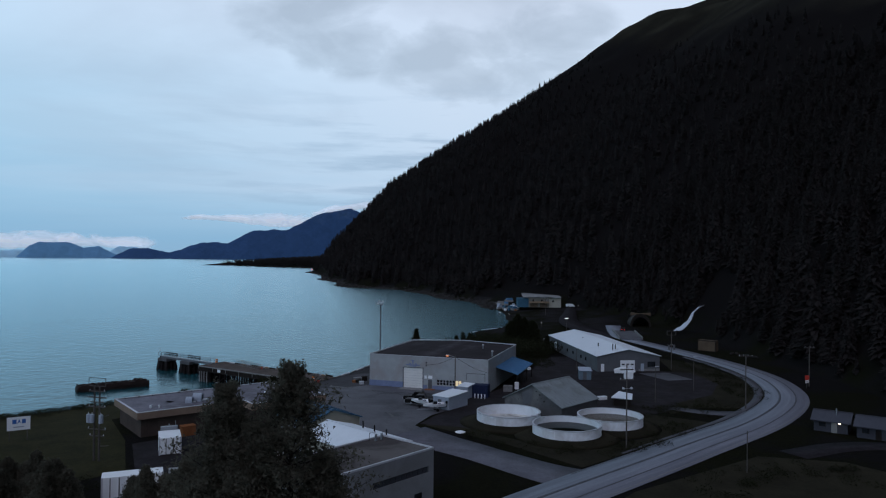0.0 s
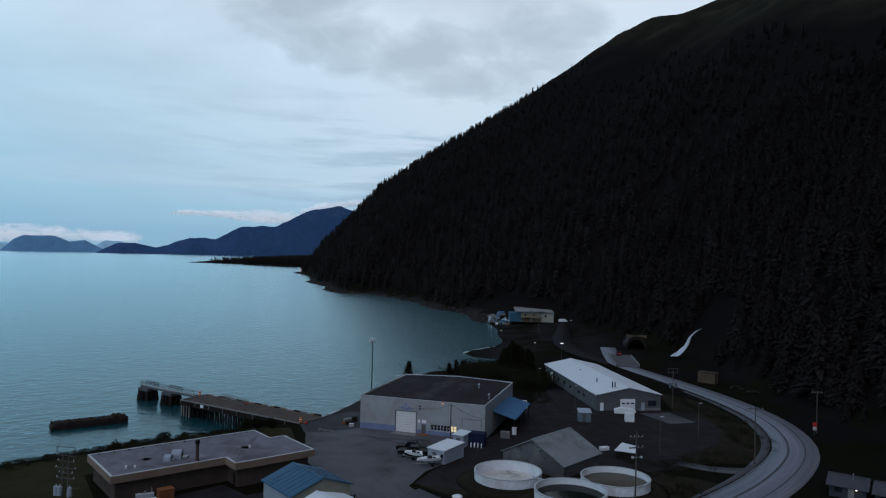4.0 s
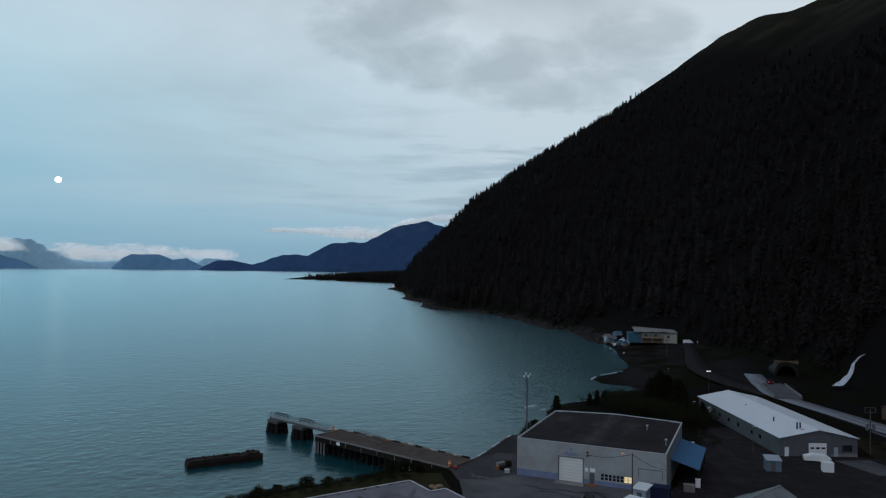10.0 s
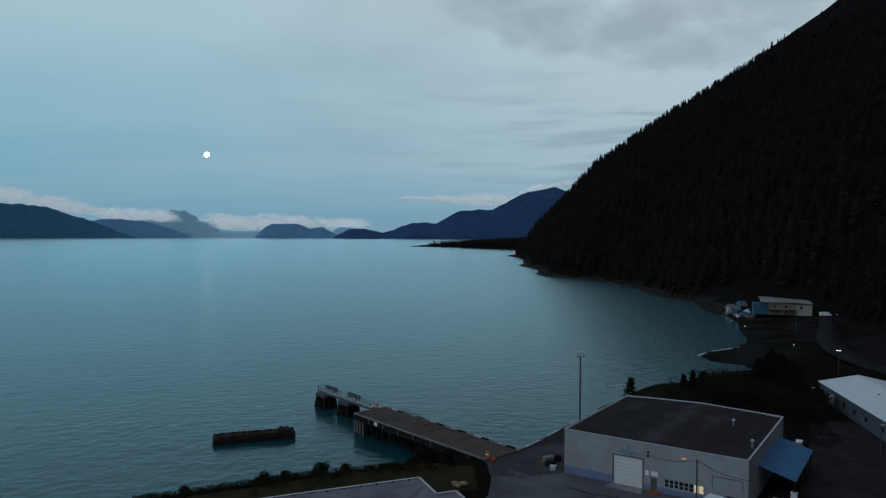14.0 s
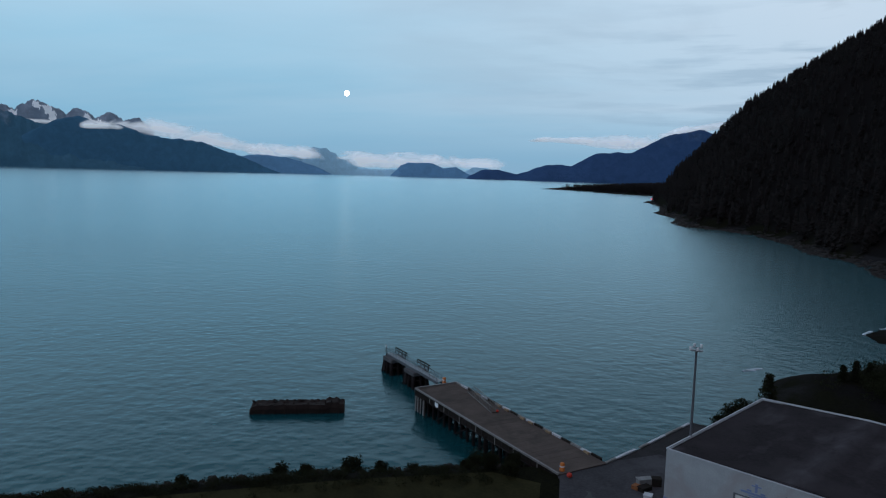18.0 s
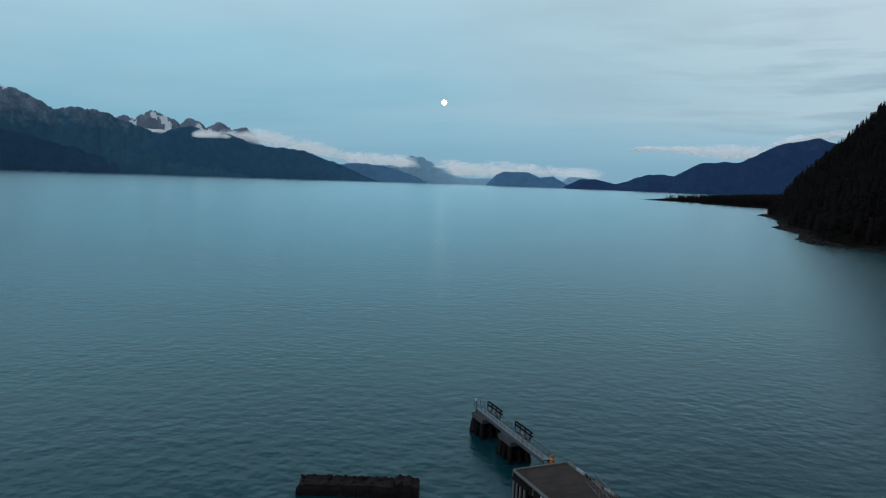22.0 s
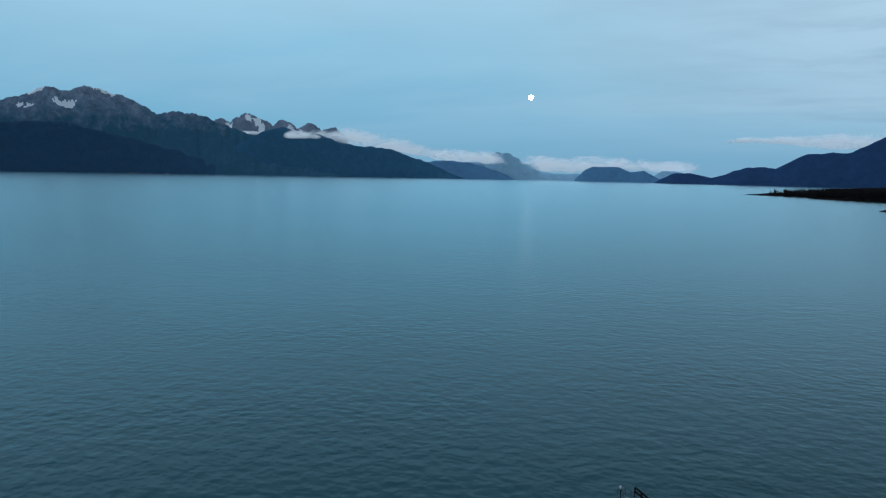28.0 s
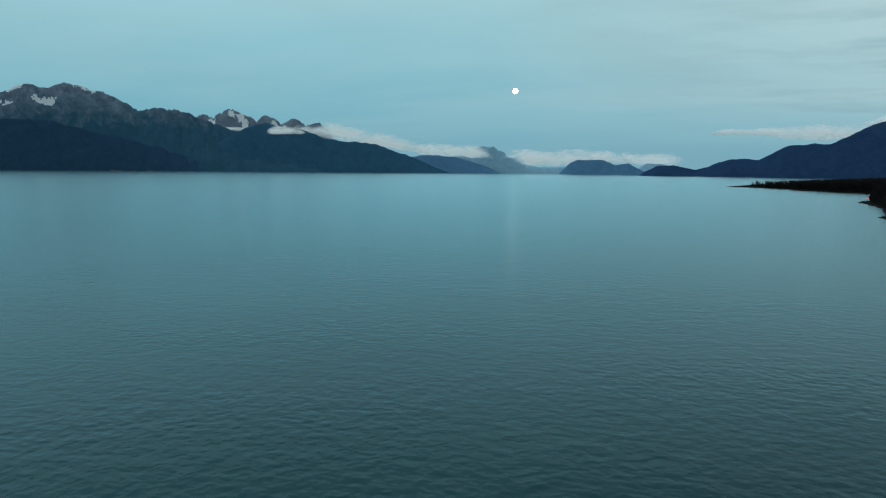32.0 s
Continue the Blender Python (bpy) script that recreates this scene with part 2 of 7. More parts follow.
def let_light_through(m):
    """Leaves and needles: half of the light that falls on them passes to the other side."""
    nt = m.node_tree
    b = nt.nodes["Principled BSDF"]
    thin = nt.nodes.new("ShaderNodeBsdfTranslucent")
    nt.links.new(b.inputs["Base Color"].links[0].from_socket, thin.inputs["Color"])
    mix = nt.nodes.new("ShaderNodeMixShader")
    mix.inputs[0].default_value = 0.5
    nt.links.new(b.outputs[0], mix.inputs[1])
    nt.links.new(thin.outputs[0], mix.inputs[2])
    nt.links.new(mix.outputs[0], nt.nodes["Material Output"].inputs["Surface"])


def glow(name, color, strength):
    m = mat(name, color, vary=0.0, bump=0)
    b = m.node_tree.nodes["Principled BSDF"]
    b.inputs["Emission Color"].default_value, b.inputs["Emission Strength"].default_value = (*color, 1), strength
    return m


def glass_dark(name, color=(0.015, 0.018, 0.022)):
    return mat(name, color, 0.08, vary=0.2, bump=0, spec=0.6)


def sea_material():
    """Deep teal water under a reflecting surface of short wind waves."""
    m = bpy.data.materials.new("sea_water")
    m.use_nodes = True
    nt = m.node_tree
    nt.nodes.remove(nt.nodes["Principled BSDF"])
    co = nt.nodes.new("ShaderNodeTexCoord").outputs["Object"]
    silt = noise_of(nt, placed(nt, co, (1, 1.6, 1), (0, 0, 25)), 0.006, 5.0, 0.55, 0.5)
    turned = placed(nt, co, turn=(0, 0, -36))
    swell = noise_of(nt, placed(nt, turned, (0.9, 1.0, 1)), 0.20, 1.0, 0.5, 0.1)
    chop = noise_of(nt, placed(nt, turned, (0.95, 1.0, 1), (0, 0, 14)), 0.44, 1.0, 0.5, 0.0)
    fine = noise_of(nt, placed(nt, turned, (0.7, 1.0, 1)), 1.2, 3.0, 0.55, 0.3)
    gust = ramp_of(nt, [(0.35, 0.5), (0.65, 1.0)], noise_of(nt, placed(nt, turned, (0.5, 1, 1)), 0.014, 4.0, 0.55))
    sep = nt.nodes.new("ShaderNodeSeparateXYZ")
    nt.links.new(co, sep.inputs[0])
    calm = ramp_of(nt, [(0.10, 1.0), (0.30, 0.3)], calc(nt, "DIVIDE", sep.outputs[1], 2000.0))
    h = calc(nt, "MULTIPLY", calc(nt, "MULTIPLY_ADD", swell, 1.3, calc(nt, "MULTIPLY_ADD", chop, 1.15, calc(nt, "MULTIPLY", fine, 0.05))), calc(nt, "MULTIPLY", gust, calm))
    bp = nt.nodes.new("ShaderNodeBump")
    bp.inputs["Strength"].default_value, bp.inputs["Distance"].default_value = 0.20, 1.0
    nt.links.new(h, bp.inputs["Height"])
    deep = nt.nodes.new("ShaderNodeBsdfDiffuse")
    nt.links.new(ramp_of(nt, [(0.3, (0.001, 0.037, 0.045)), (0.7, (0.002, 0.047, 0.056))], silt), deep.inputs["Color"])
    top = nt.nodes.new("ShaderNodeBsdfAnisotropic")
    top.inputs["Color"].default_value = (0.71, 0.93, 1.0, 1)
    top.inputs["Roughness"].default_value = 0.23
    nt.links.new(bp.outputs[0], top.inputs["Normal"])
    fr = nt.nodes.new("ShaderNodeFresnel")
    fr.inputs["IOR"].default_value = 1.333
    nt.links.new(bp.outputs[0], fr.inputs["Normal"])
    mix = nt.nodes.new("ShaderNodeMixShader")
    nt.links.new(fr.outputs[0], mix.inputs[0])
    nt.links.new(deep.outputs[0], mix.inputs[1])
    nt.links.new(top.outputs[0], mix.inputs[2])
    nt.links.new(mix.outputs[0], nt.nodes["Material Output"].inputs["Surface"])
    return m


def ground_material():
    m = bpy.data.materials.new("gravel_grass_and_scrub")
    m.use_nodes = True
    nt = m.node_tree
    b = nt.nodes["Principled BSDF"]
    b.inputs["Roughness"].default_value, b.inputs["Specular IOR Level"].default_value = 0.95, 0.01
    co = nt.nodes.new("ShaderNodeTexCoord").outputs["Object"]
    grain = noise_of(nt, co, 2.5, 6.0, 0.65)
    gravel = ramp_of(nt, [(0.3, (0.010, 0.0095, 0.010)), (0.7, (0.025, 0.023, 0.025))], grain)
    grass = ramp_of(nt, [(0.3, (0.004, 0.004, 0.003)), (0.7, (0.012, 0.012, 0.006))], grain)
    where = ramp_of(nt, [(0.44, 0.0), (0.56, 1.0)], noise_of(nt, co, 0.045, 6.0, 0.6, 0.5))
    sep = nt.nodes.new("ShaderNodeSeparateXYZ")
    nt.links.new(co, sep.inputs[0])
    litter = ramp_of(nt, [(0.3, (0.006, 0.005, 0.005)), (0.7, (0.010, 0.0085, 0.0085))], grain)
    heath = ramp_of(nt, [(0.3, (0.012, 0.011, 0.008)), (0.7, (0.030, 0.027, 0.019))], noise_of(nt, co, 0.02, 6.0, 0.6))
    bank_soil = ramp_of(nt, [(0.3, (0.005, 0.0045, 0.0045)), (0.7, (0.012, 0.011, 0.011))], grain)
    gravel = mixed(nt, ramp_of(nt, [(0.0, 0.0), (1.0, 1.0)], calc(nt, "MULTIPLY", calc(nt, "SUBTRACT", sep.outputs[2], 3.1), 1.6)), gravel, bank_soil)
    flat = mixed(nt, where, gravel, grass)
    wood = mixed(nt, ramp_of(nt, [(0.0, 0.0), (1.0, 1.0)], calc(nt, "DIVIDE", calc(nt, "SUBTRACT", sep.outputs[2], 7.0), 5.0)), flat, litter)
    moor = calc(nt, "DIVIDE", calc(nt, "SUBTRACT", calc(nt, "MULTIPLY_ADD", noise_of(nt, co, 0.010, 5.0, 0.6), 120.0, calc(nt, "MULTIPLY_ADD", sep.outputs[1], -0.235, sep.outputs[2])), 140.0), 60.0)
    nt.links.new(mixed(nt, ramp_of(nt, [(0.0, 0.0), (1.0, 1.0)], moor), wood, heath), b.inputs["Base Color"])
    bp = nt.nodes.new("ShaderNodeBump")
    bp.inputs["Strength"].default_value, bp.inputs["Distance"].default_value = 0.5, 0.12
    nt.links.new(grain, bp.inputs["Height"])
    nt.links.new(bp.outputs[0], b.inputs["Normal"])
    return m


def hill_material(name, low, high):
    """Distant slopes: dark forest low down, bare rock and grass above the tree line, with gullies; low and high carry
    the blue of haze.
    """
    m = bpy.data.materials.new(name)
    m.use_nodes = True
    nt = m.node_tree
    b = nt.nodes["Principled BSDF"]
    b.inputs["Roughness"].default_value, b.inputs["Specular IOR Level"].default_value = 1.0, 0.0
    co = nt.nodes.new("ShaderNodeTexCoord").outputs["Object"]
    sep = nt.nodes.new("ShaderNodeSeparateXYZ")
    nt.links.new(co, sep.inputs[0])
    n = noise_of(nt, placed(nt, co, (1, 1, 0.8), (0, 25, 0)), 0.016, 7.0, 0.62, 0.4)
    line = calc(nt, "MULTIPLY_ADD", n, 420.0, sep.outputs[2])
    bare = ramp_of(nt, [(0.0, 0.0), (1.0, 1.0)], calc(nt, "DIVIDE", calc(nt, "SUBTRACT", line, 470.0), 210.0))
    shade = noise_of(nt, placed(nt, co, (1, 1, 1.1), (0, 30, 0)), 0.022, 8.0, 0.68, 0.8)
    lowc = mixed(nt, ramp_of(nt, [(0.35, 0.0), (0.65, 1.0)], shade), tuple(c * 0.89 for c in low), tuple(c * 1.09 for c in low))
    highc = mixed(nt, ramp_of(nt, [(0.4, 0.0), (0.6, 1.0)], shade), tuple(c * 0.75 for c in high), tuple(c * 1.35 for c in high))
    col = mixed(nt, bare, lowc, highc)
    nt.links.new(col, b.inputs["Base Color"])
    bp = nt.nodes.new("ShaderNodeBump")
    bp.inputs["Strength"].default_value, bp.inputs["Distance"].default_value = 0.4, 34.0
    nt.links.new(n, bp.inputs["Height"])
    nt.links.new(bp.outputs[0], b.inputs["Normal"])
    return m


def warehouse_roof_material():
    """Dark weathered membrane, scuffed pale along the ridge and in two corners."""
    m = mat("scuffed_dark_roof_membrane", (0.0255, 0.0215, 0.0240), 0.9, scale=0.4, vary=0.35, spec=0.04, dirt=(0.038, 0.033, 0.036))
    nt = m.node_tree
    b = nt.nodes["Principled BSDF"]
    base = b.inputs["Base Color"].links[0].from_socket
    co = nt.nodes.new("ShaderNodeTexCoord").outputs["Object"]
    worn = noise_of(nt, placed(nt, co, (1, 0.35, 1)), 0.5, 5.0, 0.6, 0.5)
    sep = nt.nodes.new("ShaderNodeSeparateXYZ")
    nt.links.new(co, sep.inputs[0])
    off = calc(nt, "ABSOLUTE", calc(nt, "SUBTRACT", sep.outputs[0], 14.4))
    line = ramp_of(nt, [(0.0, 1.0), (0.5, 0.45), (1.0, 0.0)], calc(nt, "DIVIDE", off, 2.2))
    patches = ramp_of(nt, [(0.56, 0.0), (0.70, 0.8)], noise_of(nt, placed(nt, co, (1.4, 0.7, 1), move=(3.0, 9.0, 0)), 0.16, 3.0, 0.5, 0.3))
    fac = calc(nt, "MULTIPLY", calc(nt, "MAXIMUM", line, patches), ramp_of(nt, [(0.35, 0.15), (0.65, 0.9)], worn))
    nt.links.new(mixed(nt, fac, base, (0.078, 0.072, 0.080)), b.inputs["Base Color"])
    return m


def road_material():
    """Pale worn asphalt with wheel tracks along its length (v) and patches."""
    m = bpy.data.materials.new("worn_pale_asphalt_road")
    m.use_nodes = True
    nt = m.node_tree
    b = nt.nodes["Principled BSDF"]
    b.inputs["Roughness"].default_value, b.inputs["Specular IOR Level"].default_value = 0.85, 0.3
    tc = nt.nodes.new("ShaderNodeTexCoord")
    uv = tc.outputs["UV"]
    streak = noise_of(nt, placed(nt, uv, (1.0, 0.035, 1)), 1.1, 5.0, 0.6)
    grain = noise_of(nt, tc.outputs["Object"], 3.0, 6.0, 0.65)
    v = calc(nt, "MULTIPLY_ADD", grain, 0.35, calc(nt, "MULTIPLY", streak, 0.65))
    nt.links.new(ramp_of(nt, [(0.34, (0.120, 0.128, 0.156)), (0.5, (0.158, 0.168, 0.200)), (0.66, (0.215, 0.228, 0.266))], v), b.inputs["Base Color"])
    return m


def cloud_material():
    """Low stratus: white, thin at the rim, ragged; an added glow stands in for skylight scattered through it."""
    m = bpy.data.materials.new("low_cloud")
    m.use_nodes = True
    nt = m.node_tree
    b = nt.nodes["Principled BSDF"]
    b.inputs["Base Color"].default_value = (0.72, 0.75, 0.78, 1)
    b.inputs["Roughness"].default_value, b.inputs["Specular IOR Level"].default_value = 1.0, 0.0
    b.inputs["Emission Color"].default_value, b.inputs["Emission Strength"].default_value = (0.46, 0.54, 0.60, 1), 0.60
    tc = nt.nodes.new("ShaderNodeTexCoord")
    sep = nt.nodes.new("ShaderNodeSeparateXYZ")
    nt.links.new(tc.outputs["UV"], sep.inputs[0])
    body = ramp_of(nt, [(0.0, 0.0), (0.18, 0.75), (0.42, 1.0), (0.62, 0.70), (1.0, 0.0)], sep.outputs[1])
    ends = ramp_of(nt, [(0.0, 0.0), (0.16, 1.0), (0.8, 1.0), (1.0, 0.0)], sep.outputs[0])
    co = tc.outputs["Object"]
    puff = calc(nt, "MULTIPLY_ADD", noise_of(nt, placed(nt, co, (1, 1, 2.2)), 0.0062, 3.5, 0.5, 0.8), 0.75, calc(nt, "MULTIPLY", noise_of(nt, placed(nt, co, (1, 1, 0.3), move=(90, 0, 0)), 0.0035, 2.0, 0.5), 0.55))
    d = calc(nt, "ADD", calc(nt, "MULTIPLY", calc(nt, "MULTIPLY", body, ends), 1.05), calc(nt, "MULTIPLY", calc(nt, "SUBTRACT", puff, 0.68), 2.0))
    nt.links.new(ramp_of(nt, [(0.22, 0.0), (0.5, 0.5), (0.95, 0.97)], calc(nt, "MULTIPLY", d, ramp_of(nt, [(0.0, 0.0), (0.08, 1.0), (0.92, 1.0), (1.0, 0.0)], sep.outputs[1]))), b.inputs["Alpha"])
    return m


M_WALL = mat("pale_grey_metal_siding", (0.305, 0.325, 0.335), 0.6, vary=0.14, ribs=("X", 0.6), bump=0.4, dirt=(0.27, 0.255, 0.255))
M_BLUEBAND = mat("faded_blue_paint", (0.16, 0.20, 0.32), 0.65, vary=0.2)
M_ROOF = mat("weathered_dark_roof", (0.048, 0.040, 0.040), 0.9, scale=0.4, vary=0.45, dirt=(0.12, 0.108, 0.105))
M_WHROOF = warehouse_roof_material()
M_OFFROOF = mat("grey_violet_roof_membrane", (0.15, 0.145, 0.17), 0.85, scale=0.5, vary=0.35, dirt=(0.07, 0.062, 0.072))
M_TRIM = mat("pale_metal_trim", (0.42, 0.43, 0.46), 0.5, vary=0.15)
M_WHITE = mat("white_paint", (0.72, 0.74, 0.76), 0.6, vary=0.08)
M_WHITEROOF = mat("white_metal_roof", (0.62, 0.66, 0.70), 0.55, vary=0.07, ribs=("Y", 0.9), bump=0.2)
M_DOORW = mat("white_panel_door", (0.66, 0.66, 0.64), 0.6, vary=0.06)
M_GREYWALL = mat("grey_green_metal_siding", (0.10, 0.105, 0.115), 0.7, vary=0.2, ribs=("X", 0.5))
M_SHEDROOF = mat("grey_green_sheet_roof", (0.20, 0.225, 0.235), 0.6, vary=0.16, ribs=("Y", 0.7), dirt=(0.12, 0.13, 0.125))
M_OFFSTAIN = mat("damp_roof_crease", (0.125, 0.119, 0.141), 0.85, vary=0.4)
M_SHEDWALL = mat("weathered_grey_boards", (0.085, 0.085, 0.09), 0.85, vary=0.3, dirt=(0.16, 0.16, 0.16))
M_BLUE = mat("blue_metal_roof", (0.060, 0.165, 0.30), 0.5, vary=0.14, ribs=("X", 0.6))
M_BROWN = mat("dark_brown_board_siding", (0.068, 0.050, 0.043), 0.85, vary=0.3, ribs=("X", 0.4))
M_TAN = mat("tan_fascia_board", (0.215, 0.155, 0.118), 0.75, vary=0.2)
M_CREAM = mat("cream_siding", (0.32, 0.31, 0.26), 0.75, vary=0.12)
M_CONC = mat("weathered_concrete", (0.20, 0.20, 0.20), 0.9, vary=0.3, dirt=(0.10, 0.10, 0.095))
M_YARD = mat("damp_worn_asphalt_yard", (0.088, 0.086, 0.097), 0.75, scale=0.35, vary=0.28, dirt=(0.035, 0.035, 0.038), spec=0.2)
M_GRAVEL = mat("dark_gravel", (0.023, 0.021, 0.023), 0.95, scale=1.4, vary=0.5, bump=0.5, spec=0.02)
M_DECK = mat("brown_dock_planking", (0.082, 0.063, 0.055), 0.9, vary=0.3, dirt=(0.05, 0.042, 0.036))
M_TIMBER = mat("dark_wet_timber", (0.022, 0.018, 0.016), 0.9, vary=0.4, spec=0.03)
M_PILE = mat("dark_weathered_pile", (0.016, 0.013, 0.013), 0.9, vary=0.4, spec=0.02)
M_OLDPILE = mat("grey_brown_weathered_pile", (0.034, 0.030, 0.030), 0.9, vary=0.35, spec=0.03)
M_GALV = mat("galvanized_steel", (0.26, 0.28, 0.30), 0.45, metal=0.6, vary=0.15)
M_PALEPOST = mat("pale_worn_post", (0.19, 0.185, 0.18), 0.8, vary=0.25)
M_RUST = mat("rusted_dark_steel", (0.026, 0.018, 0.016), 0.9, scale=1.2, vary=0.45, dirt=(0.014, 0.011, 0.011), bump=0.6)
M_ROCK = mat("dark_shore_rock", (0.024, 0.021, 0.020), 0.9, vary=0.5, bump=0.4)
M_FOREST = mat("dark_spruce_forest", (0.0425, 0.0365, 0.0355), 1.0, scale=0.08, vary=0.2, bump=0, spec=0.0)
M_LEAF = mat("dark_foliage", (0.092, 0.086, 0.066), 0.9, vary=0.5, bump=0, spec=0.05)
M_BUSH = mat("scrub_foliage", (0.022, 0.023, 0.012), 0.9, vary=0.5, bump=0, spec=0.05)
for m_ in (M_FOREST, M_LEAF, M_BUSH):
    let_light_through(m_)
M_BARK = mat("dark_bark", (0.025, 0.02, 0.017), 0.95, vary=0.4, bump=0.5)
M_VERGE = mat("dark_weedy_verge", (0.0190, 0.0165, 0.0105), 0.95, scale=0.5, vary=0.5, bump=0.5, spec=0.05)
M_LAWN = mat("rough_lawn_grass", (0.024, 0.022, 0.009), 0.95, scale=0.5, vary=0.5, bump=0.5, spec=0.05)
M_POLE = mat("weathered_utility_pole", (0.075, 0.068, 0.062), 0.9, vary=0.25)
M_BLACK = mat("black_paint", (0.010, 0.010, 0.011), 0.35, vary=0.2, bump=0)
M_RUBBER = mat("black_rubber", (0.012, 0.012, 0.012), 0.9, vary=0.2)
M_NAVY = mat("navy_paint", (0.012, 0.018, 0.05), 0.6, vary=0.2)
M_ORANGE = mat("orange_plastic", (0.42, 0.13, 0.03), 0.5, vary=0.1, bump=0)
M_RED = mat("red_paint", (0.45, 0.045, 0.03), 0.5, vary=0.1, bump=0)
M_RUSTORANGE = mat("rusty_orange_paint", (0.22, 0.085, 0.035), 0.8, vary=0.35)
M_LOGO = mat("blue_sign_paint", (0.03, 0.12, 0.36), 0.6, vary=0.1, bump=0)
M_PALEBLUE = mat("pale_blue_metal", (0.30, 0.34, 0.40), 0.6, vary=0.15)
M_CYAN = mat("cyan_tarpaulin", (0.035, 0.10, 0.15), 0.7, vary=0.25)
M_TANWALL = mat("tan_plywood", (0.24, 0.17, 0.11), 0.85, vary=0.25)
M_SCUM = mat("pale_dry_tank_bottom", (0.55, 0.53, 0.50), 0.8, scale=1.2, vary=0.3, dirt=(0.11, 0.095, 0.075))
M_TANK = mat("stained_white_tank_paint", (0.70, 0.73, 0.77), 0.6, scale=1.3, vary=0.12, dirt=(0.50, 0.50, 0.50))
M_KIOSK = mat("dull_blue_boards", (0.12, 0.165, 0.205), 0.7, vary=0.2)
M_TEALROOF = mat("dull_teal_blue_metal_roof", (0.030, 0.095, 0.165), 0.5, vary=0.14, ribs=("X", 0.6))
M_CABIN = mat("dark_cabin_boards", (0.045, 0.046, 0.056), 0.85, vary=0.3, ribs=("Z", 0.3))
M_CABINROOF = mat("dull_grey_cabin_roof", (0.055, 0.056, 0.068), 0.7, vary=0.2)
M_SHOULDER = mat("pale_packed_shoulder", (0.080, 0.081, 0.092), 0.9, scale=0.6, vary=0.35)
M_COMPOUND = mat("grey_compound_gravel", (0.0265, 0.0238, 0.0262), 0.95, scale=0.8, vary=0.45, bump=0.4, spec=0.02, dirt=(0.019, 0.017, 0.0155))
M_STAIN = mat("wet_dark_stain", (0.028, 0.027, 0.029), 0.5, vary=0.3, spec=0.2)
M_SIDEROAD = mat("grey_violet_worn_asphalt", (0.108, 0.108, 0.128), 0.85, scale=0.5, vary=0.3, dirt=(0.066, 0.064, 0.072))
M_BLOCK = mat("painted_grey_block_wall", (0.205, 0.215, 0.225), 0.8, vary=0.12, dirt=(0.16, 0.165, 0.17))
M_QUAY = mat("dark_worn_quay_asphalt", (0.026, 0.024, 0.026), 0.9, scale=0.6, vary=0.4, dirt=(0.045, 0.042, 0.044))
M_APRON = mat("patched_dark_asphalt_apron", (0.046, 0.044, 0.049), 0.9, scale=0.5, vary=0.45, dirt=(0.072, 0.070, 0.076))
M_MURK = mat("dark_green_tank_water", (0.007, 0.010, 0.008), 0.05, vary=0.3, bump=0.05, spec=0.06)
M_SILT = mat("brown_tank_water", (0.060, 0.048, 0.034), 0.25, vary=0.3, bump=0.05, spec=0.1)
M_FOAM = mat("white_water", (0.46, 0.52, 0.58), 0.7, vary=0.2, bump=0.6)
M_PANE = glass_dark("dark_window_glass")
M_OLDTAN = mat("weathered_dark_tan_timber", (0.10, 0.072, 0.05), 0.9, vary=0.35)
M_DULLCREAM = mat("dull_cream_siding", (0.145, 0.138, 0.118), 0.8, vary=0.2)
M_SEA, M_GROUND, M_ROAD, M_CLOUD = sea_material(), ground_material(), road_material(), cloud_material()
# aerial haze is mixed into these colours, paler on the farther ridges
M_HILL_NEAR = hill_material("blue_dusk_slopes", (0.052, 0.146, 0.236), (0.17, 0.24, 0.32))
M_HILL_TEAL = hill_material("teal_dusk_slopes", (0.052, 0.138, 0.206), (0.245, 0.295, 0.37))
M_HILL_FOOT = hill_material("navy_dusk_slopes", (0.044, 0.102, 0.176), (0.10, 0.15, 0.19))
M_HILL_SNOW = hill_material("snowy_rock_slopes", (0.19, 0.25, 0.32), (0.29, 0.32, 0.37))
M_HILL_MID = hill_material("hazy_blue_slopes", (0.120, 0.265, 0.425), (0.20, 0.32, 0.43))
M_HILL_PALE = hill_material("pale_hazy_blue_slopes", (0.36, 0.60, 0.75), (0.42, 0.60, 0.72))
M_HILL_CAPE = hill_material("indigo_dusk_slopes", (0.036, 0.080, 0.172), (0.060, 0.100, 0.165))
M_SNOW = mat("summer_snow", (0.95, 0.97, 0.99), 0.9, scale=0.02, vary=0.12, bump=0)
M_MOON = glow("moonlight", (1.0, 0.84, 0.70), 5.0)
M_LAMPGLOW = glow("orange_lamp_glow", (1.0, 0.42, 0.13), 0.3)
M_WARMPANE = glow("lit_window_glass", (1.0, 0.80, 0.45), 0.5)
M_SMALLGLOW = glow("small_white_lamp", (1.0, 0.95, 0.88), 1.3)
M_REDGLOW = glow("red_light", (1.0, 0.05, 0.06), 1.2)

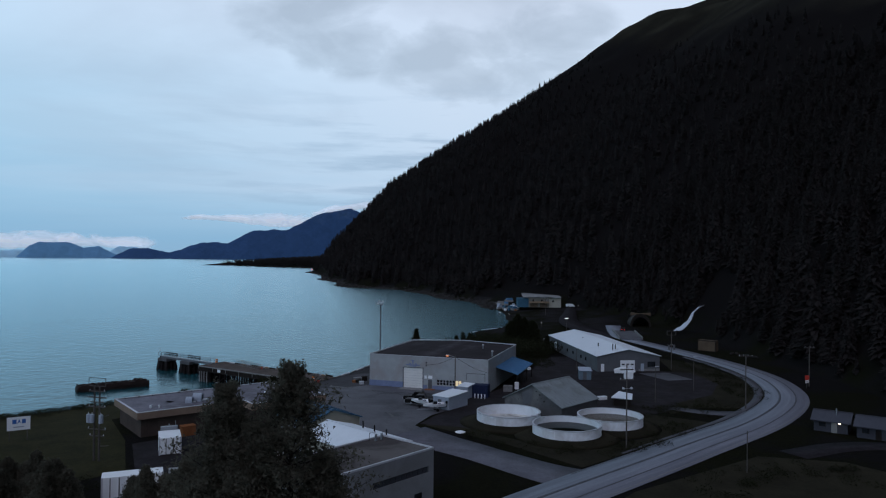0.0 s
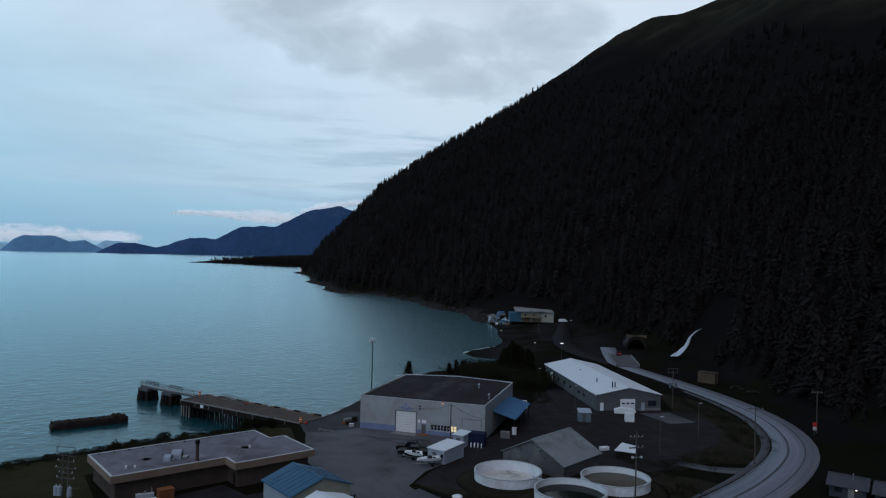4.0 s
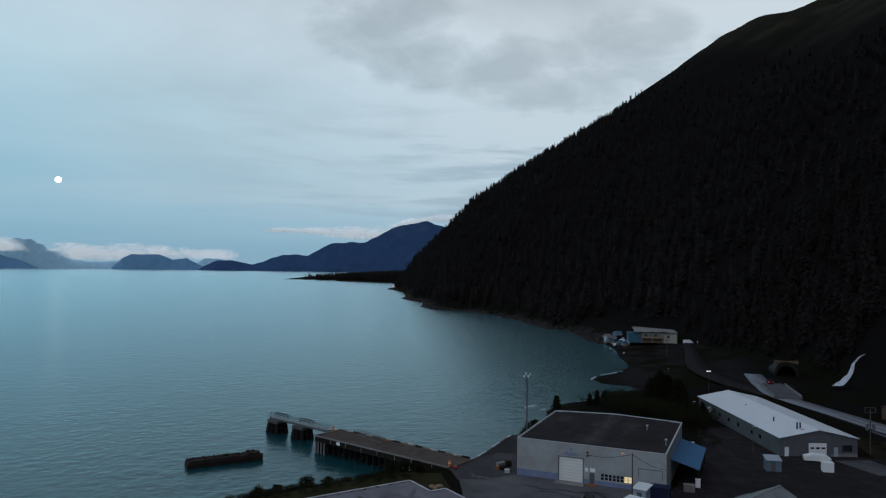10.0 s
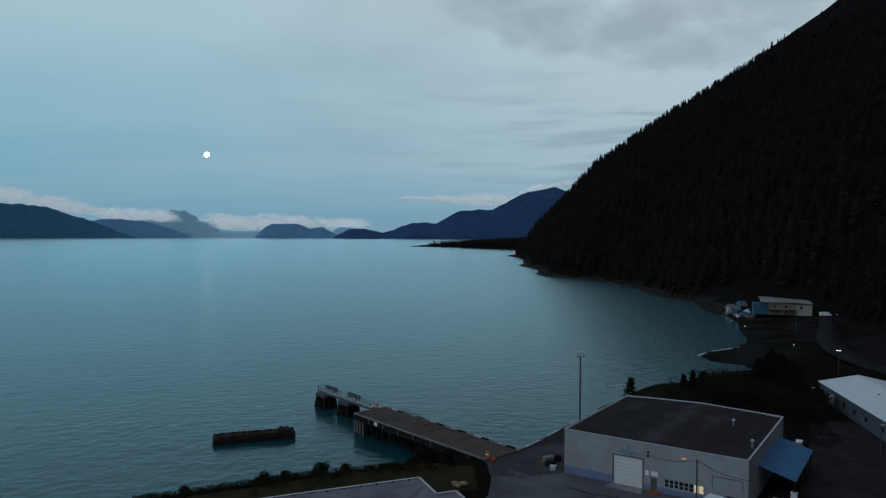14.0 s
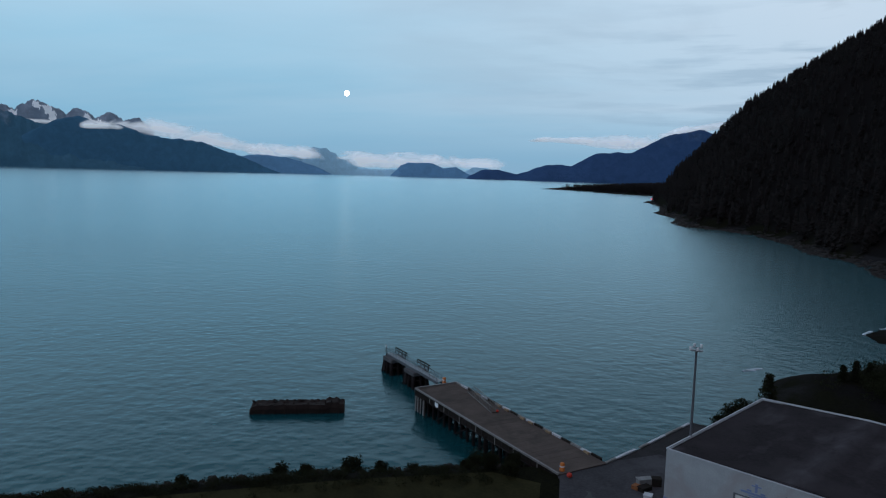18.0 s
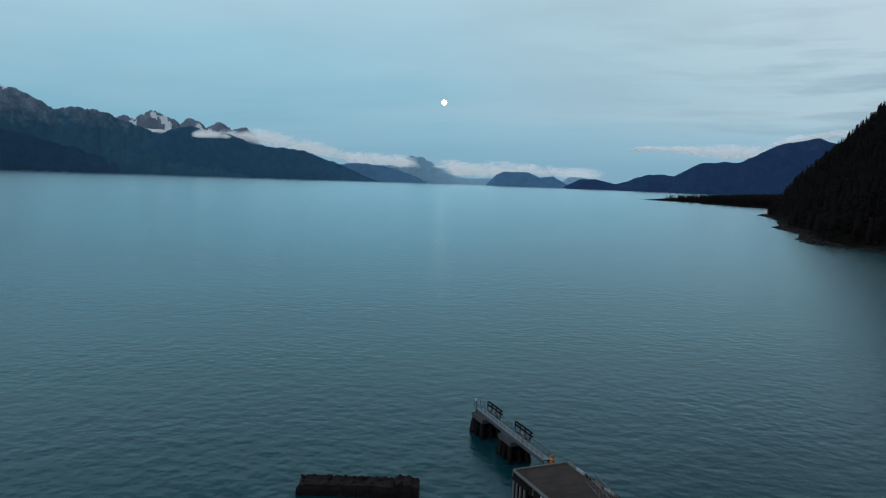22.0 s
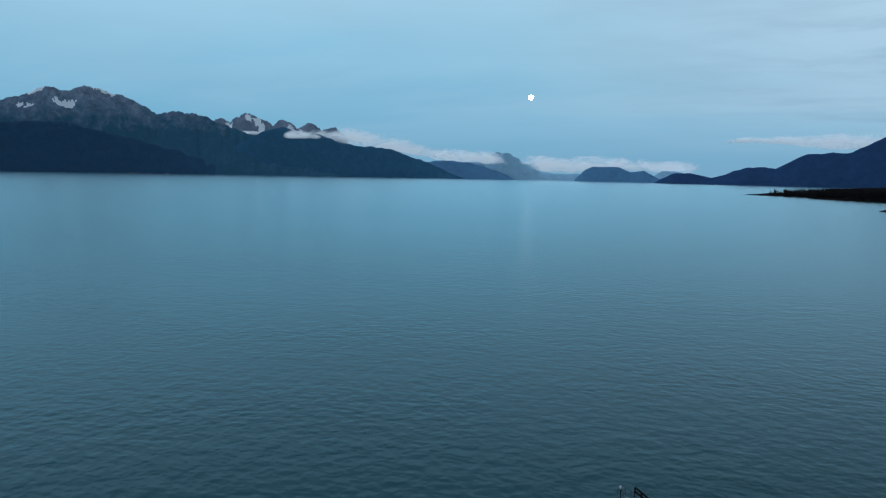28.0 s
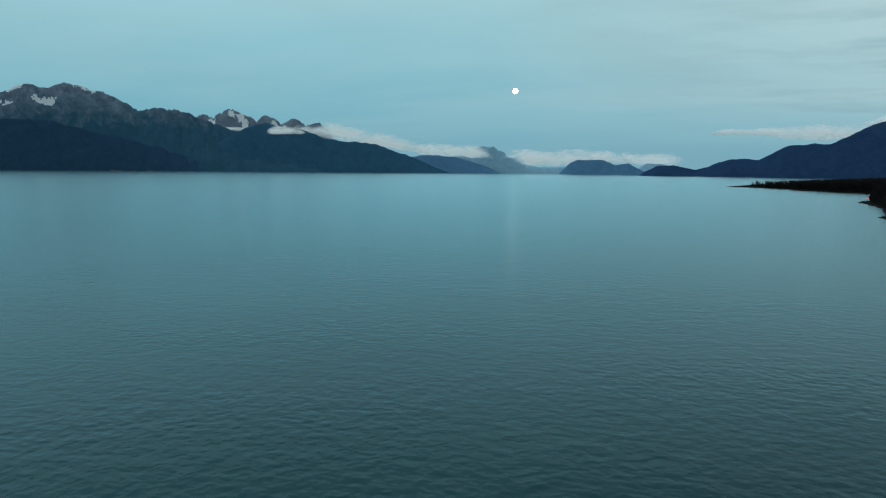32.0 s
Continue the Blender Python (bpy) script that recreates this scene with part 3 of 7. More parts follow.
# ---- ground, sea and mountains ----
G = 3.8  # level of the yard
COAST = [(-900, -700), (-300, -60), (-160, 60), (-112, 130), (-92.3, 145.6), (-81.2, 155.6), (-72.2, 163.6), (-62.2, 172.6), (-54.4, 177.4), (-44.6, 184.4), (-36, 191), (-27.6, 188.6), (-24.3, 197), (-21, 207), (-19.4, 212), (-16.8, 219), (-14, 229), (-9, 236.5), (-7.5, 245), (-7, 262.5), (0, 267.5), (8.5, 277), (12, 285), (19, 290), (27, 298), (30, 306), (27, 315), (17, 320), (14.3, 331), (20, 342), (28.4, 351), (37, 373), (37, 401), (40, 433), (38, 468), (31, 545), (10, 572), (-3, 635), (-27, 700), (-58, 744), (-90, 764), (-108, 803), (-114, 880), (-136, 942), (-158, 996), (-160, 1050), (-184, 1196), (-212, 1287), (-241, 1360), (-244, 1417), (-150, 1490), (-182, 1723), (-402, 1886), (-640, 2100), (-610, 2180), (-300, 2350), (300, 2600), (900, 4000)]
FOOT = [(260, -700), (140, -60), (112, 60), (98, 120), (100, 180), (99, 230), (103, 270), (108, 300), (104, 335), (95, 400), (84, 452), (64, 500), (50, 556), (26, 600), (-4, 695), (-46, 770), (-84, 812), (-146, 1025), (-222, 1350), (-232, 1418), (-130, 1500), (40, 1800), (340, 2200), (900, 3200)]


def reach(line, xy):
    """Signed distance of points to an open line; positive on its right-hand side."""
    best, sign = np.full(len(xy), 1e9), np.ones(len(xy))
    for (ax, ay), (ex, ey) in zip(line[:-1], line[1:]):
        d = np.array((ex - ax, ey - ay), float)
        w = xy - (ax, ay)
        t = np.clip((w @ d) / (d @ d), 0, 1)
        r = w - t[:, None] * d
        dist = np.hypot(r[:, 0], r[:, 1])
        side = np.where(d[0] * w[:, 1] - d[1] * w[:, 0] < 0, 1.0, -1.0)
        near = dist < best - 1e-6
        best, sign = np.where(near, dist, best), np.where(near, side, sign)
    return best * sign


def wobble(xy, size, seed):
    return np.array([noise.noise((x / size, y / size, seed)) for x, y in xy])


def height(xy):
    """Height of the land: shore bank, level yard, and the steep slope behind."""
    c, f = reach(COAST, xy), reach(FOOT, xy)
    near = xy[:, 1] < 300
    z = np.where(near, np.interp(c, (-60, -3, 0, 2.0, 6, 9), (-12, -1.2, 0.1, 1.7, 3.4, G)), np.where(xy[:, 1] < 470, np.interp(c, (-60, -3, 0, 12, 30, 60), (-12, -0.8, 0.1, 1.0, 2.6, G)), np.interp(c, (-60, -3, 0, 4, 9, 16), (-12, -0.8, 0.1, 1.0, 3.0, 9.0))))
    up = np.interp(f, (0, 26, 40, 70, 120, 220, 315, 380, 420, 450, 540, 600, 800, 1100, 1600, 3000), (0, 36, 50, 82, 136, 216, 281, 330, 358, 370, 404, 424, 505, 615, 800, 1300))
    k = np.clip(f / 160, 0, 1)
    up = up + k * (24 * wobble(xy, 230, 3.1) + 12 * wobble(xy, 90, 7.7) + 5 * wobble(xy, 36, 1.7)) + np.clip((f - 260) / 150, 0, 1) * 9 * wobble(xy, 48, 4.4)
    up = up + k * 26 * np.exp(-(((xy[:, 0] + 130) / 130) ** 2) - ((xy[:, 1] - 1335) / 170) ** 2)
    return z + np.maximum(up, 0) * (f > 0)


def sheet(name, xs, ys, zf, material, smooth=True):
    gx, gy = np.meshgrid(xs, ys)
    xy = np.stack([gx.ravel(), gy.ravel()], -1)
    nx, ny = len(xs), len(ys)
    i = (np.arange(ny - 1)[:, None] * nx + np.arange(nx - 1)).ravel()
    return raw(name, np.column_stack([xy, zf(xy)]), np.stack([i, i + 1, i + 1 + nx, i + nx], -1), material, smooth)


xs = np.unique(np.r_[np.linspace(-4800, -400, 23), np.linspace(-400, -140, 27), np.linspace(-140, 160, 151), np.linspace(160, 760, 61), np.linspace(760, 2500, 31), np.linspace(2500, 4800, 8)])
ys = np.unique(np.r_[np.linspace(-1500, -40, 20), np.linspace(-40, 320, 181), np.linspace(320, 1560, 125), np.linspace(1560, 4800, 60)])
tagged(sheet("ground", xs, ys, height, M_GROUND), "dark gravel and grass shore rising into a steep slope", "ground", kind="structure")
tagged(raw("water", [(-4950, -2500, 0), (4950, -2500, 0), (4950, 4950, 0), (-4950, 4950, 0)], [(0, 1, 2, 3)], M_SEA), "grey-teal bay water with small wind waves", "water", kind="structure")


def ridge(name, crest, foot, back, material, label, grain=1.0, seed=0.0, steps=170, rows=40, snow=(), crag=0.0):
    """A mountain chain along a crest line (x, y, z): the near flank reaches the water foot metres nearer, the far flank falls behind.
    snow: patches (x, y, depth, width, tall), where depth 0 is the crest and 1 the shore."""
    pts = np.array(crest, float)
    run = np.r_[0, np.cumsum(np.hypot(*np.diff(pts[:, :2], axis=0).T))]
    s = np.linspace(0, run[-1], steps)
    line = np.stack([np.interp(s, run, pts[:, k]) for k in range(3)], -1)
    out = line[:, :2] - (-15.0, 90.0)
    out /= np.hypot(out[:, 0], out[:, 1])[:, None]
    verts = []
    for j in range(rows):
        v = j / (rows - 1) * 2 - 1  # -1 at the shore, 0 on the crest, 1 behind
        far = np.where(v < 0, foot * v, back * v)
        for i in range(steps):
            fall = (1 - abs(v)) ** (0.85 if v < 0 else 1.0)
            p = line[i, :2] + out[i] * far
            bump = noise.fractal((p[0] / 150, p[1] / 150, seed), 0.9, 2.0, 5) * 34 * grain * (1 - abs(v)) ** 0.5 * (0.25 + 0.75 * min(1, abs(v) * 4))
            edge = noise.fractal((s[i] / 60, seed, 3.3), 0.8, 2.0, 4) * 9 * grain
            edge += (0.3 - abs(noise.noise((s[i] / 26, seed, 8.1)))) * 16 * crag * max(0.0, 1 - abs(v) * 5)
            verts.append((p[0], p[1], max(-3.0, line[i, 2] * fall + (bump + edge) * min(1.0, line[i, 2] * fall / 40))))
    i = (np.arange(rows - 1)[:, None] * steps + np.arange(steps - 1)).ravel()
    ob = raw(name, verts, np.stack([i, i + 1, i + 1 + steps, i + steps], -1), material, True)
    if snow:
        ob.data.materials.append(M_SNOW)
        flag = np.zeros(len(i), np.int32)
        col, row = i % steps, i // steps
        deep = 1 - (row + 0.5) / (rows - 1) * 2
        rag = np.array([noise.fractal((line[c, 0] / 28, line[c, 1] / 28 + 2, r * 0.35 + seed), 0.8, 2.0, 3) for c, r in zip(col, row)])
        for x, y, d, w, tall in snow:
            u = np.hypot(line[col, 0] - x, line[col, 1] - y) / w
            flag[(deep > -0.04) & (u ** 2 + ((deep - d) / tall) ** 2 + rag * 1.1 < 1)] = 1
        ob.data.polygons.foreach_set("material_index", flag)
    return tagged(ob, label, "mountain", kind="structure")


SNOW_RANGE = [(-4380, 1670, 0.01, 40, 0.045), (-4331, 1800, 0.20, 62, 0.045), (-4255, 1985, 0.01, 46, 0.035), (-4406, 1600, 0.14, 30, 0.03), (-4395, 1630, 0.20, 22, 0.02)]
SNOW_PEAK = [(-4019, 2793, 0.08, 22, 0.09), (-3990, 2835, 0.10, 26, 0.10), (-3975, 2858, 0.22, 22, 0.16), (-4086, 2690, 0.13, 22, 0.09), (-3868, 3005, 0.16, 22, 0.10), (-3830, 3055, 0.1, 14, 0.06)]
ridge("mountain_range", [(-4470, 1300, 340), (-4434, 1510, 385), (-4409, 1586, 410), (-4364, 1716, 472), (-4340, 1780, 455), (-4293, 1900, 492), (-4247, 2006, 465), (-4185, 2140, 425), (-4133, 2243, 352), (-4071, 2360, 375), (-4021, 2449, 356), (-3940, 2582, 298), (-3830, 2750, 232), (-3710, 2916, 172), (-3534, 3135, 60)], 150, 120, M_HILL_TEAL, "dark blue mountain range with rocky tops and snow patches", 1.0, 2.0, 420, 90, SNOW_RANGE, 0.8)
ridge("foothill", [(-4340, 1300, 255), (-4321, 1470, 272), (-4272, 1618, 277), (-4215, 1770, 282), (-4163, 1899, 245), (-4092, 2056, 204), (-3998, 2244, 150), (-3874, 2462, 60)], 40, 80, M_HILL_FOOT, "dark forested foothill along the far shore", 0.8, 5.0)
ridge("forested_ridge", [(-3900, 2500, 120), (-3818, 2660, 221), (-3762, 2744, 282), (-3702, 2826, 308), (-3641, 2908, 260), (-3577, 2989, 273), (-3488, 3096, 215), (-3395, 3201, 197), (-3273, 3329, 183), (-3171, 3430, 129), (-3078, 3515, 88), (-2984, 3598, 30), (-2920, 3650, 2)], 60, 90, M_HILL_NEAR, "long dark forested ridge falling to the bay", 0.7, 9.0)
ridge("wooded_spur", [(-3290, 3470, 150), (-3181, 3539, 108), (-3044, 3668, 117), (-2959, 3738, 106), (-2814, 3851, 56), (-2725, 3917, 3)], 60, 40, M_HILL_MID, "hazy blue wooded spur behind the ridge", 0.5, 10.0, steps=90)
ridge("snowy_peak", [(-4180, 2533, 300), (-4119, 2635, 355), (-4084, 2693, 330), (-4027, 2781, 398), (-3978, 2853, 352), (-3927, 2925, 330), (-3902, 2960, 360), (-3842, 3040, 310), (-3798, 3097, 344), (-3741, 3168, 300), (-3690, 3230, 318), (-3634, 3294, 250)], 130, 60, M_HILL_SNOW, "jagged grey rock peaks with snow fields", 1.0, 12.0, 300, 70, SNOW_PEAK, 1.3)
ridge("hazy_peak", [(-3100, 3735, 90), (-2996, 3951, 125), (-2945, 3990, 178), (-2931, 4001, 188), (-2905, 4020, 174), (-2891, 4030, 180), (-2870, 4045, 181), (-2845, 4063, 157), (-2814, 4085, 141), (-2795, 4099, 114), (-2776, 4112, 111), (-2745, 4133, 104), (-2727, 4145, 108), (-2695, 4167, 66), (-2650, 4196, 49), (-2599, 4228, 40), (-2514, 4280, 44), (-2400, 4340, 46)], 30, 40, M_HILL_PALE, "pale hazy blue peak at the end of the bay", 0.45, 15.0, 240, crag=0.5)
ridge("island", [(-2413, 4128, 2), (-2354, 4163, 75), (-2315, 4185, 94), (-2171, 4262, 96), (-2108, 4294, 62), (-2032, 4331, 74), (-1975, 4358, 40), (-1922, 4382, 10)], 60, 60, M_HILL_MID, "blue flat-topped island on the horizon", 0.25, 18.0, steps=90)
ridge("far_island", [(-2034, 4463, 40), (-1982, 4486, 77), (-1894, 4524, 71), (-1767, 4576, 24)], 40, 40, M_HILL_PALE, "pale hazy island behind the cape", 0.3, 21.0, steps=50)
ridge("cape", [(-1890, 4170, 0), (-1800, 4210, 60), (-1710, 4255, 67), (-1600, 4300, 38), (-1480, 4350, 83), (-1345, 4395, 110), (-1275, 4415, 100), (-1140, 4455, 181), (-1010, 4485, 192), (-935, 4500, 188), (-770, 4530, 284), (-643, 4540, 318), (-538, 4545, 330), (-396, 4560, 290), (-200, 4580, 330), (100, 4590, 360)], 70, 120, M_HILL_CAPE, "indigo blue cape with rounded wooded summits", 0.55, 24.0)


def cloud(line, tall, label, seed):
    """A ragged bank of low cloud lying along a line, bowed toward the bay."""
    pts = np.array(line, float)
    run = np.r_[0, np.cumsum(np.hypot(*np.diff(pts[:, :2], axis=0).T))]
    s = np.linspace(0, run[-1], 80)
    c = np.stack([np.interp(s, run, pts[:, k]) for k in range(4)], -1)
    out = (c[:, :2] - (-15.0, 90.0)) / np.hypot(c[:, 0] + 15, c[:, 1] - 90)[:, None]
    verts, rows = [], 10
    for j in range(rows):
        v = j / (rows - 1)
        for i in range(80):
            p = c[i, :2] - out[i] * 14 * math.sin(math.pi * v)
            verts.append((*p, c[i, 2] + (v - 0.5) * c[i, 3] * tall + 5 * noise.noise((s[i] / 120, v * 2, seed))))
    i = (np.arange(rows - 1)[:, None] * 80 + np.arange(79)).ravel()
    ob = raw("cloud_bank", verts, np.stack([i, i + 1, i + 81, i + 80], -1), M_CLOUD, True)
    uv = ob.data.uv_layers.new(name="uv")
    idx = np.zeros(len(ob.data.loops), np.int32)
    ob.data.loops.foreach_get("vertex_index", idx)
    uv.data.foreach_set("uv", np.stack([(idx % 80) / 79, (idx // 80) / (rows - 1)], -1).astype(np.float32).ravel())
    ob.visible_shadow = False
    return tagged(ob, label, "cloud", "low clouds over the bay")


def bank(points, label, seed):
    """Points: bearing, metres away, height and thickness as seen over the bay."""
    cloud([(-15 + d * math.sin(radians(q)), 90 + d * math.cos(radians(q)), z, t) for q, d, z, t in points], 1.12, label, seed)


bank([(-54.2, 4650, 262, 60), (-52, 4650, 262, 85), (-50.3, 4650, 268, 100), (-49, 4650, 262, 115), (-46.8, 4650, 240, 115), (-45, 4650, 217, 110), (-43.3, 4650, 192, 105), (-41.5, 4650, 164, 100), (-39.7, 4650, 150, 90)], "long white low cloud resting on the dark ridge", 1.0)
bank([(-53.6, 4520, 244, 30), (-52.8, 4520, 250, 55), (-52, 4520, 252, 60), (-51, 4520, 246, 50), (-50.2, 4520, 238, 30)], "small white cloud caught in a saddle of the ridge", 2.0)
bank([(-57.2, 4690, 262, 26), (-55.8, 4690, 264, 34), (-54.5, 4690, 262, 36), (-53.2, 4690, 258, 26)], "thin wisp of cloud below the snowy peaks", 3.0)
bank([(-42.6, 4730, 158, 70), (-39.7, 4730, 146, 95), (-37.5, 4730, 142, 90), (-35.7, 4730, 120, 60)], "white cloud before the hazy peak", 4.0)
bank([(-35, 4860, 120, 80), (-33, 4860, 108, 110), (-30.9, 4860, 104, 120), (-28.3, 4860, 118, 100), (-25.8, 4860, 112, 110), (-23.3, 4860, 100, 100), (-20, 4860, 96, 60)], "thin white cloud bank over the end of the bay", 5.0)
bank([(-20.5, 4800, 270, 34), (-18, 4800, 274, 46), (-16, 4800, 272, 62), (-14.2, 4800, 270, 104), (-12.4, 4800, 268, 118), (-10.8, 4800, 268, 96), (-9.2, 4800, 276, 40)], "soft pale cloud above the wooded cape", 7.0)
bank([(-10, 4800, 300, 40), (-7.6, 4800, 352, 60), (-5.4, 4800, 376, 60), (-2, 4800, 372, 40)], "small pale cloud behind the high cape summit", 8.0)

ball = bmesh.new()
bmesh.ops.create_uvsphere(ball, u_segments=48, v_segments=32, radius=18)
tagged(obj("moon", ball, M_MOON, pose(-2765, 4132, 543.5), True), "bright full moon low over the bay", "moon")


# ---- trees ----
def spruce_points(rng, n, sprays):
    """Templates of ragged spruces, unit height: drooping sprays in a narrow cone round a stem."""
    made = []
    for k in range(n):
        v, lean = [], rng.uniform(0.85, 1.15)
        for s in range(sprays):
            z = 0.03 + 0.94 * ((s + rng.random()) / sprays) ** 1.15
            r = lean * 0.19 * (1 - z) ** 0.85 * rng.uniform(0.45, 1.2) + 0.006
            a, w = 2.4 * s + rng.uniform(-0.5, 0.5), (0.035 + 0.10 * (1 - z)) * (44 / sprays) ** 0.4
            c, d = math.cos(a), math.sin(a)
            tip = (r * c, r * d, z - 0.25 * r + rng.uniform(-0.02, 0.02))
            back = (-0.25 * r * c, -0.25 * r * d, min(1.0, z + rng.uniform(0.05, 0.14)))
            side = rng.uniform(-1, 1)
            v += [tip, (back[0] - d * w, back[1] + c * w, back[2] - 0.06 * side), (back[0] + d * w, back[1] - c * w, back[2] + 0.06 * side)]
        v += [(-0.012, 0, 0), (0.012, 0, 0), (0, 0, 1.02), (0, -0.012, 0), (0, 0.012, 0), (0, 0, 1.02)]
        made.append((np.array(v), np.arange(len(v)).reshape(-1, 3)))
    return made


def forest(name, places, heights, material, label, seed, wide=1.0, sprays=44):
    rng = np.random.default_rng(seed)
    kinds = spruce_points(random.Random(seed), 8, sprays)
    V, F, b = [], [], 0
    for (x, y, z), h in zip(places, heights):
        v, f = kinds[rng.integers(8)]
        a = rng.uniform(0, math.tau)
        w = h * wide * rng.uniform(0.85, 1.2)
        c, s = math.cos(a) * w, math.sin(a) * w
        V.append(np.column_stack([x + v[:, 0] * c - v[:, 1] * s, y + v[:, 0] * s + v[:, 1] * c, z + v[:, 2] * h]))
        F.append(f + b)
        b += len(v)
    return tagged(raw(name, np.concatenate(V), np.concatenate(F), material), label, "forest", kind="stuff")


def slope_trees():
    rng = np.random.default_rng(5)
    pts = []
    for x0, x1, y0, y1, step in ((-260, 520, 20, 640, 6.6), (-260, 560, 640, 1440, 8.0)):
        gx, gy = np.meshgrid(np.arange(x0, x1, step), np.arange(y0, y1, step))
        xy = np.stack([gx.ravel(), gy.ravel()], -1)
        pts.append(xy + rng.uniform(-0.48, 0.48, xy.shape) * step)
    xy = np.concatenate(pts)
    f = reach(FOOT, xy)
    keep = ((f > 3) | ((reach(COAST, xy) > 7) & (xy[:, 1] > 560))) & (f < 520) & ~((xy[:, 0] < 122) & (xy[:, 1] > 290) & (xy[:, 1] < 322))
    xy, f = xy[keep], f[keep]
    z = height(xy)
    edge = np.interp(xy[:, 1], (300, 600, 950, 1400), (165, 225, 300, 340)) + 40 * wobble(xy, 120, 9.0)
    keep = (z < edge) & (rng.random(len(z)) < np.interp(edge - z, (0, 70), (0.10, 0.98)))
    xy, z, f = xy[keep], z[keep], f[keep]
    h = rng.uniform(9, 19, len(z)) * np.interp(z, (0, 120, 250, 430), (1.05, 0.72, 0.6, 0.4))
    return np.column_stack([xy, z - 0.5]), h


places, tall = slope_trees()
close = (places[:, 1] < 430) & (places[:, 0] < 260)
forest("forest", places[~close], tall[~close], M_FOREST, "dense dark spruce forest covering the mountain slope", 11, 1.2, 36)
forest("near_forest", places[close], tall[close], M_FOREST, "dark spruce forest rising behind the road", 13, 1.5, 190)
rng = np.random.default_rng(8)
xy = np.column_stack([rng.uniform(84, 260, 6800), rng.uniform(90, 440, 6800)])
f = reach(FOOT, xy)
xy = xy[(f > 1) & (f < 120) & ~((xy[:, 0] < 124) & (xy[:, 1] > 286) & (xy[:, 1] < 322))]
forest("undergrowth", np.column_stack([xy, height(xy) - 0.6]), rng.uniform(3.5, 9, len(xy)), M_FOREST, "dense young spruce and brush filling the lower slope", 14, 1.9, 60)
xy = np.column_stack([rng.uniform(-640, 160, 7000), rng.uniform(1500, 2250, 7000)])
c = reach(COAST, xy)
xy = xy[(c > 10) & (reach(FOOT, xy) < 0)]
forest("point_trees", np.column_stack([xy, np.full(len(xy), 2.0)]), rng.uniform(11, 19, len(xy)) + np.interp(xy[:, 0], (-620, -520, -350, 0), (-3, 0, 9, 22)), M_FOREST, "dark trees on the low point across the cove", 12, 1.4, 24)


# ---- roads, yard and lawns ----
def strip(name, line, width, z, material, parent=None, shift=0.0, uvs=False):
    """A flat band along a line of (x, y) on the yard level; u runs across and v along, in metres."""
    p = np.array(line, float)
    for _ in range(3):
        q = np.empty((2 * len(p) - 2, 2))
        q[0::2], q[1::2] = 0.75 * p[:-1] + 0.25 * p[1:], 0.25 * p[:-1] + 0.75 * p[1:]
        p = np.vstack([p[:1], q, p[-1:]])
    d = np.gradient(p, axis=0)
    n = np.stack([d[:, 1], -d[:, 0]], -1) / np.hypot(d[:, 0], d[:, 1])[:, None]
    run = np.r_[0, np.cumsum(np.hypot(*np.diff(p, axis=0).T))]
    w = np.interp(run, np.linspace(0, run[-1], len(width)), width) if isinstance(width, (list, tuple)) else np.full(len(p), width)
    a, b = p + n * (shift - w / 2)[:, None], p + n * (shift + w / 2)[:, None]
    k = len(p)
    top = np.vstack([np.column_stack([a, np.full(k, z)]), np.column_stack([b, np.full(k, z)])])
    low = top - (0, 0, 0.5)
    i = np.arange(k - 1)
    faces = np.vstack([np.stack([i, i + k, i + k + 1, i + 1], -1), np.stack([i, i + 1, i + 1 + 2 * k, i + 2 * k], -1), np.stack([i + k + 2 * k, i + k + 1 + 2 * k, i + k + 1, i + k], -1)])
    ob = raw(name, np.vstack([top, low]), faces, material)
    uv = ob.data.uv_layers.new(name="uv")
    idx = np.zeros(len(ob.data.loops), np.int32)
    ob.data.loops.foreach_get("vertex_index", idx)
    u = np.where((idx // k) % 2 == 0, 0.0, 1.0) * w[idx % k]
    uv.data.foreach_set("uv", np.stack([u, run[idx % k]], -1).astype(np.float32).ravel())
    if parent:
        ob.parent = parent
    return ob


ROADLINE = [(-14, 72), (6, 95), (20, 108), (31, 118), (42, 128.5), (56, 141), (66.5, 153), (74.5, 164.5), (80.2, 178), (83.6, 194.5), (83.4, 212.5), (80.6, 231), (76.6, 250), (73, 264), (69, 283), (72, 300), (78, 330)]
road = tagged(strip("road", ROADLINE, [8.5, 9, 9.5, 9.8, 9.6, 9, 8.2, 7.6, 7, 6.5, 6.5, 6.5], G + 0.06, M_ROAD), "pale worn two-lane road curving round a bend", "road", kind="structure")
strip("edge_line", ROADLINE[:8], 0.14, G + 0.066, M_PALEPOST, road, 4.2)
strip("shoulder", ROADLINE[3:12], [0.5, 0.9, 1.5, 2.0, 1.8, 1.2], G + 0.045, M_SHOULDER, road, -5.7)
strip("gutter", ROADLINE[2:13], 0.16, G + 0.068, M_STAIN, road, -4.5)
strip("worn_track", ROADLINE[:13], 0.5, G + 0.067, M_SHOULDER, road, -1.3)
strip("worn_track", ROADLINE[:13], 0.3, G + 0.067, M_SHOULDER, road, 1.9)
tagged(strip("side_road", [(19, 108), (13.5, 112), (7, 119.5), (0, 127), (-8, 134)], [9.5, 8, 7.5, 8.5, 12], G + 0.052, M_SIDEROAD), "grey side road joining the yard to the main road", "road", kind="structure")
tagged(strip("lay_by", [(70.5, 162), (63, 151.5), (53, 151), (46, 156)], [3, 3.5, 4, 3], G + 0.037, M_SHOULDER), "short grey lay-by inside the bend", "road", kind="structure")
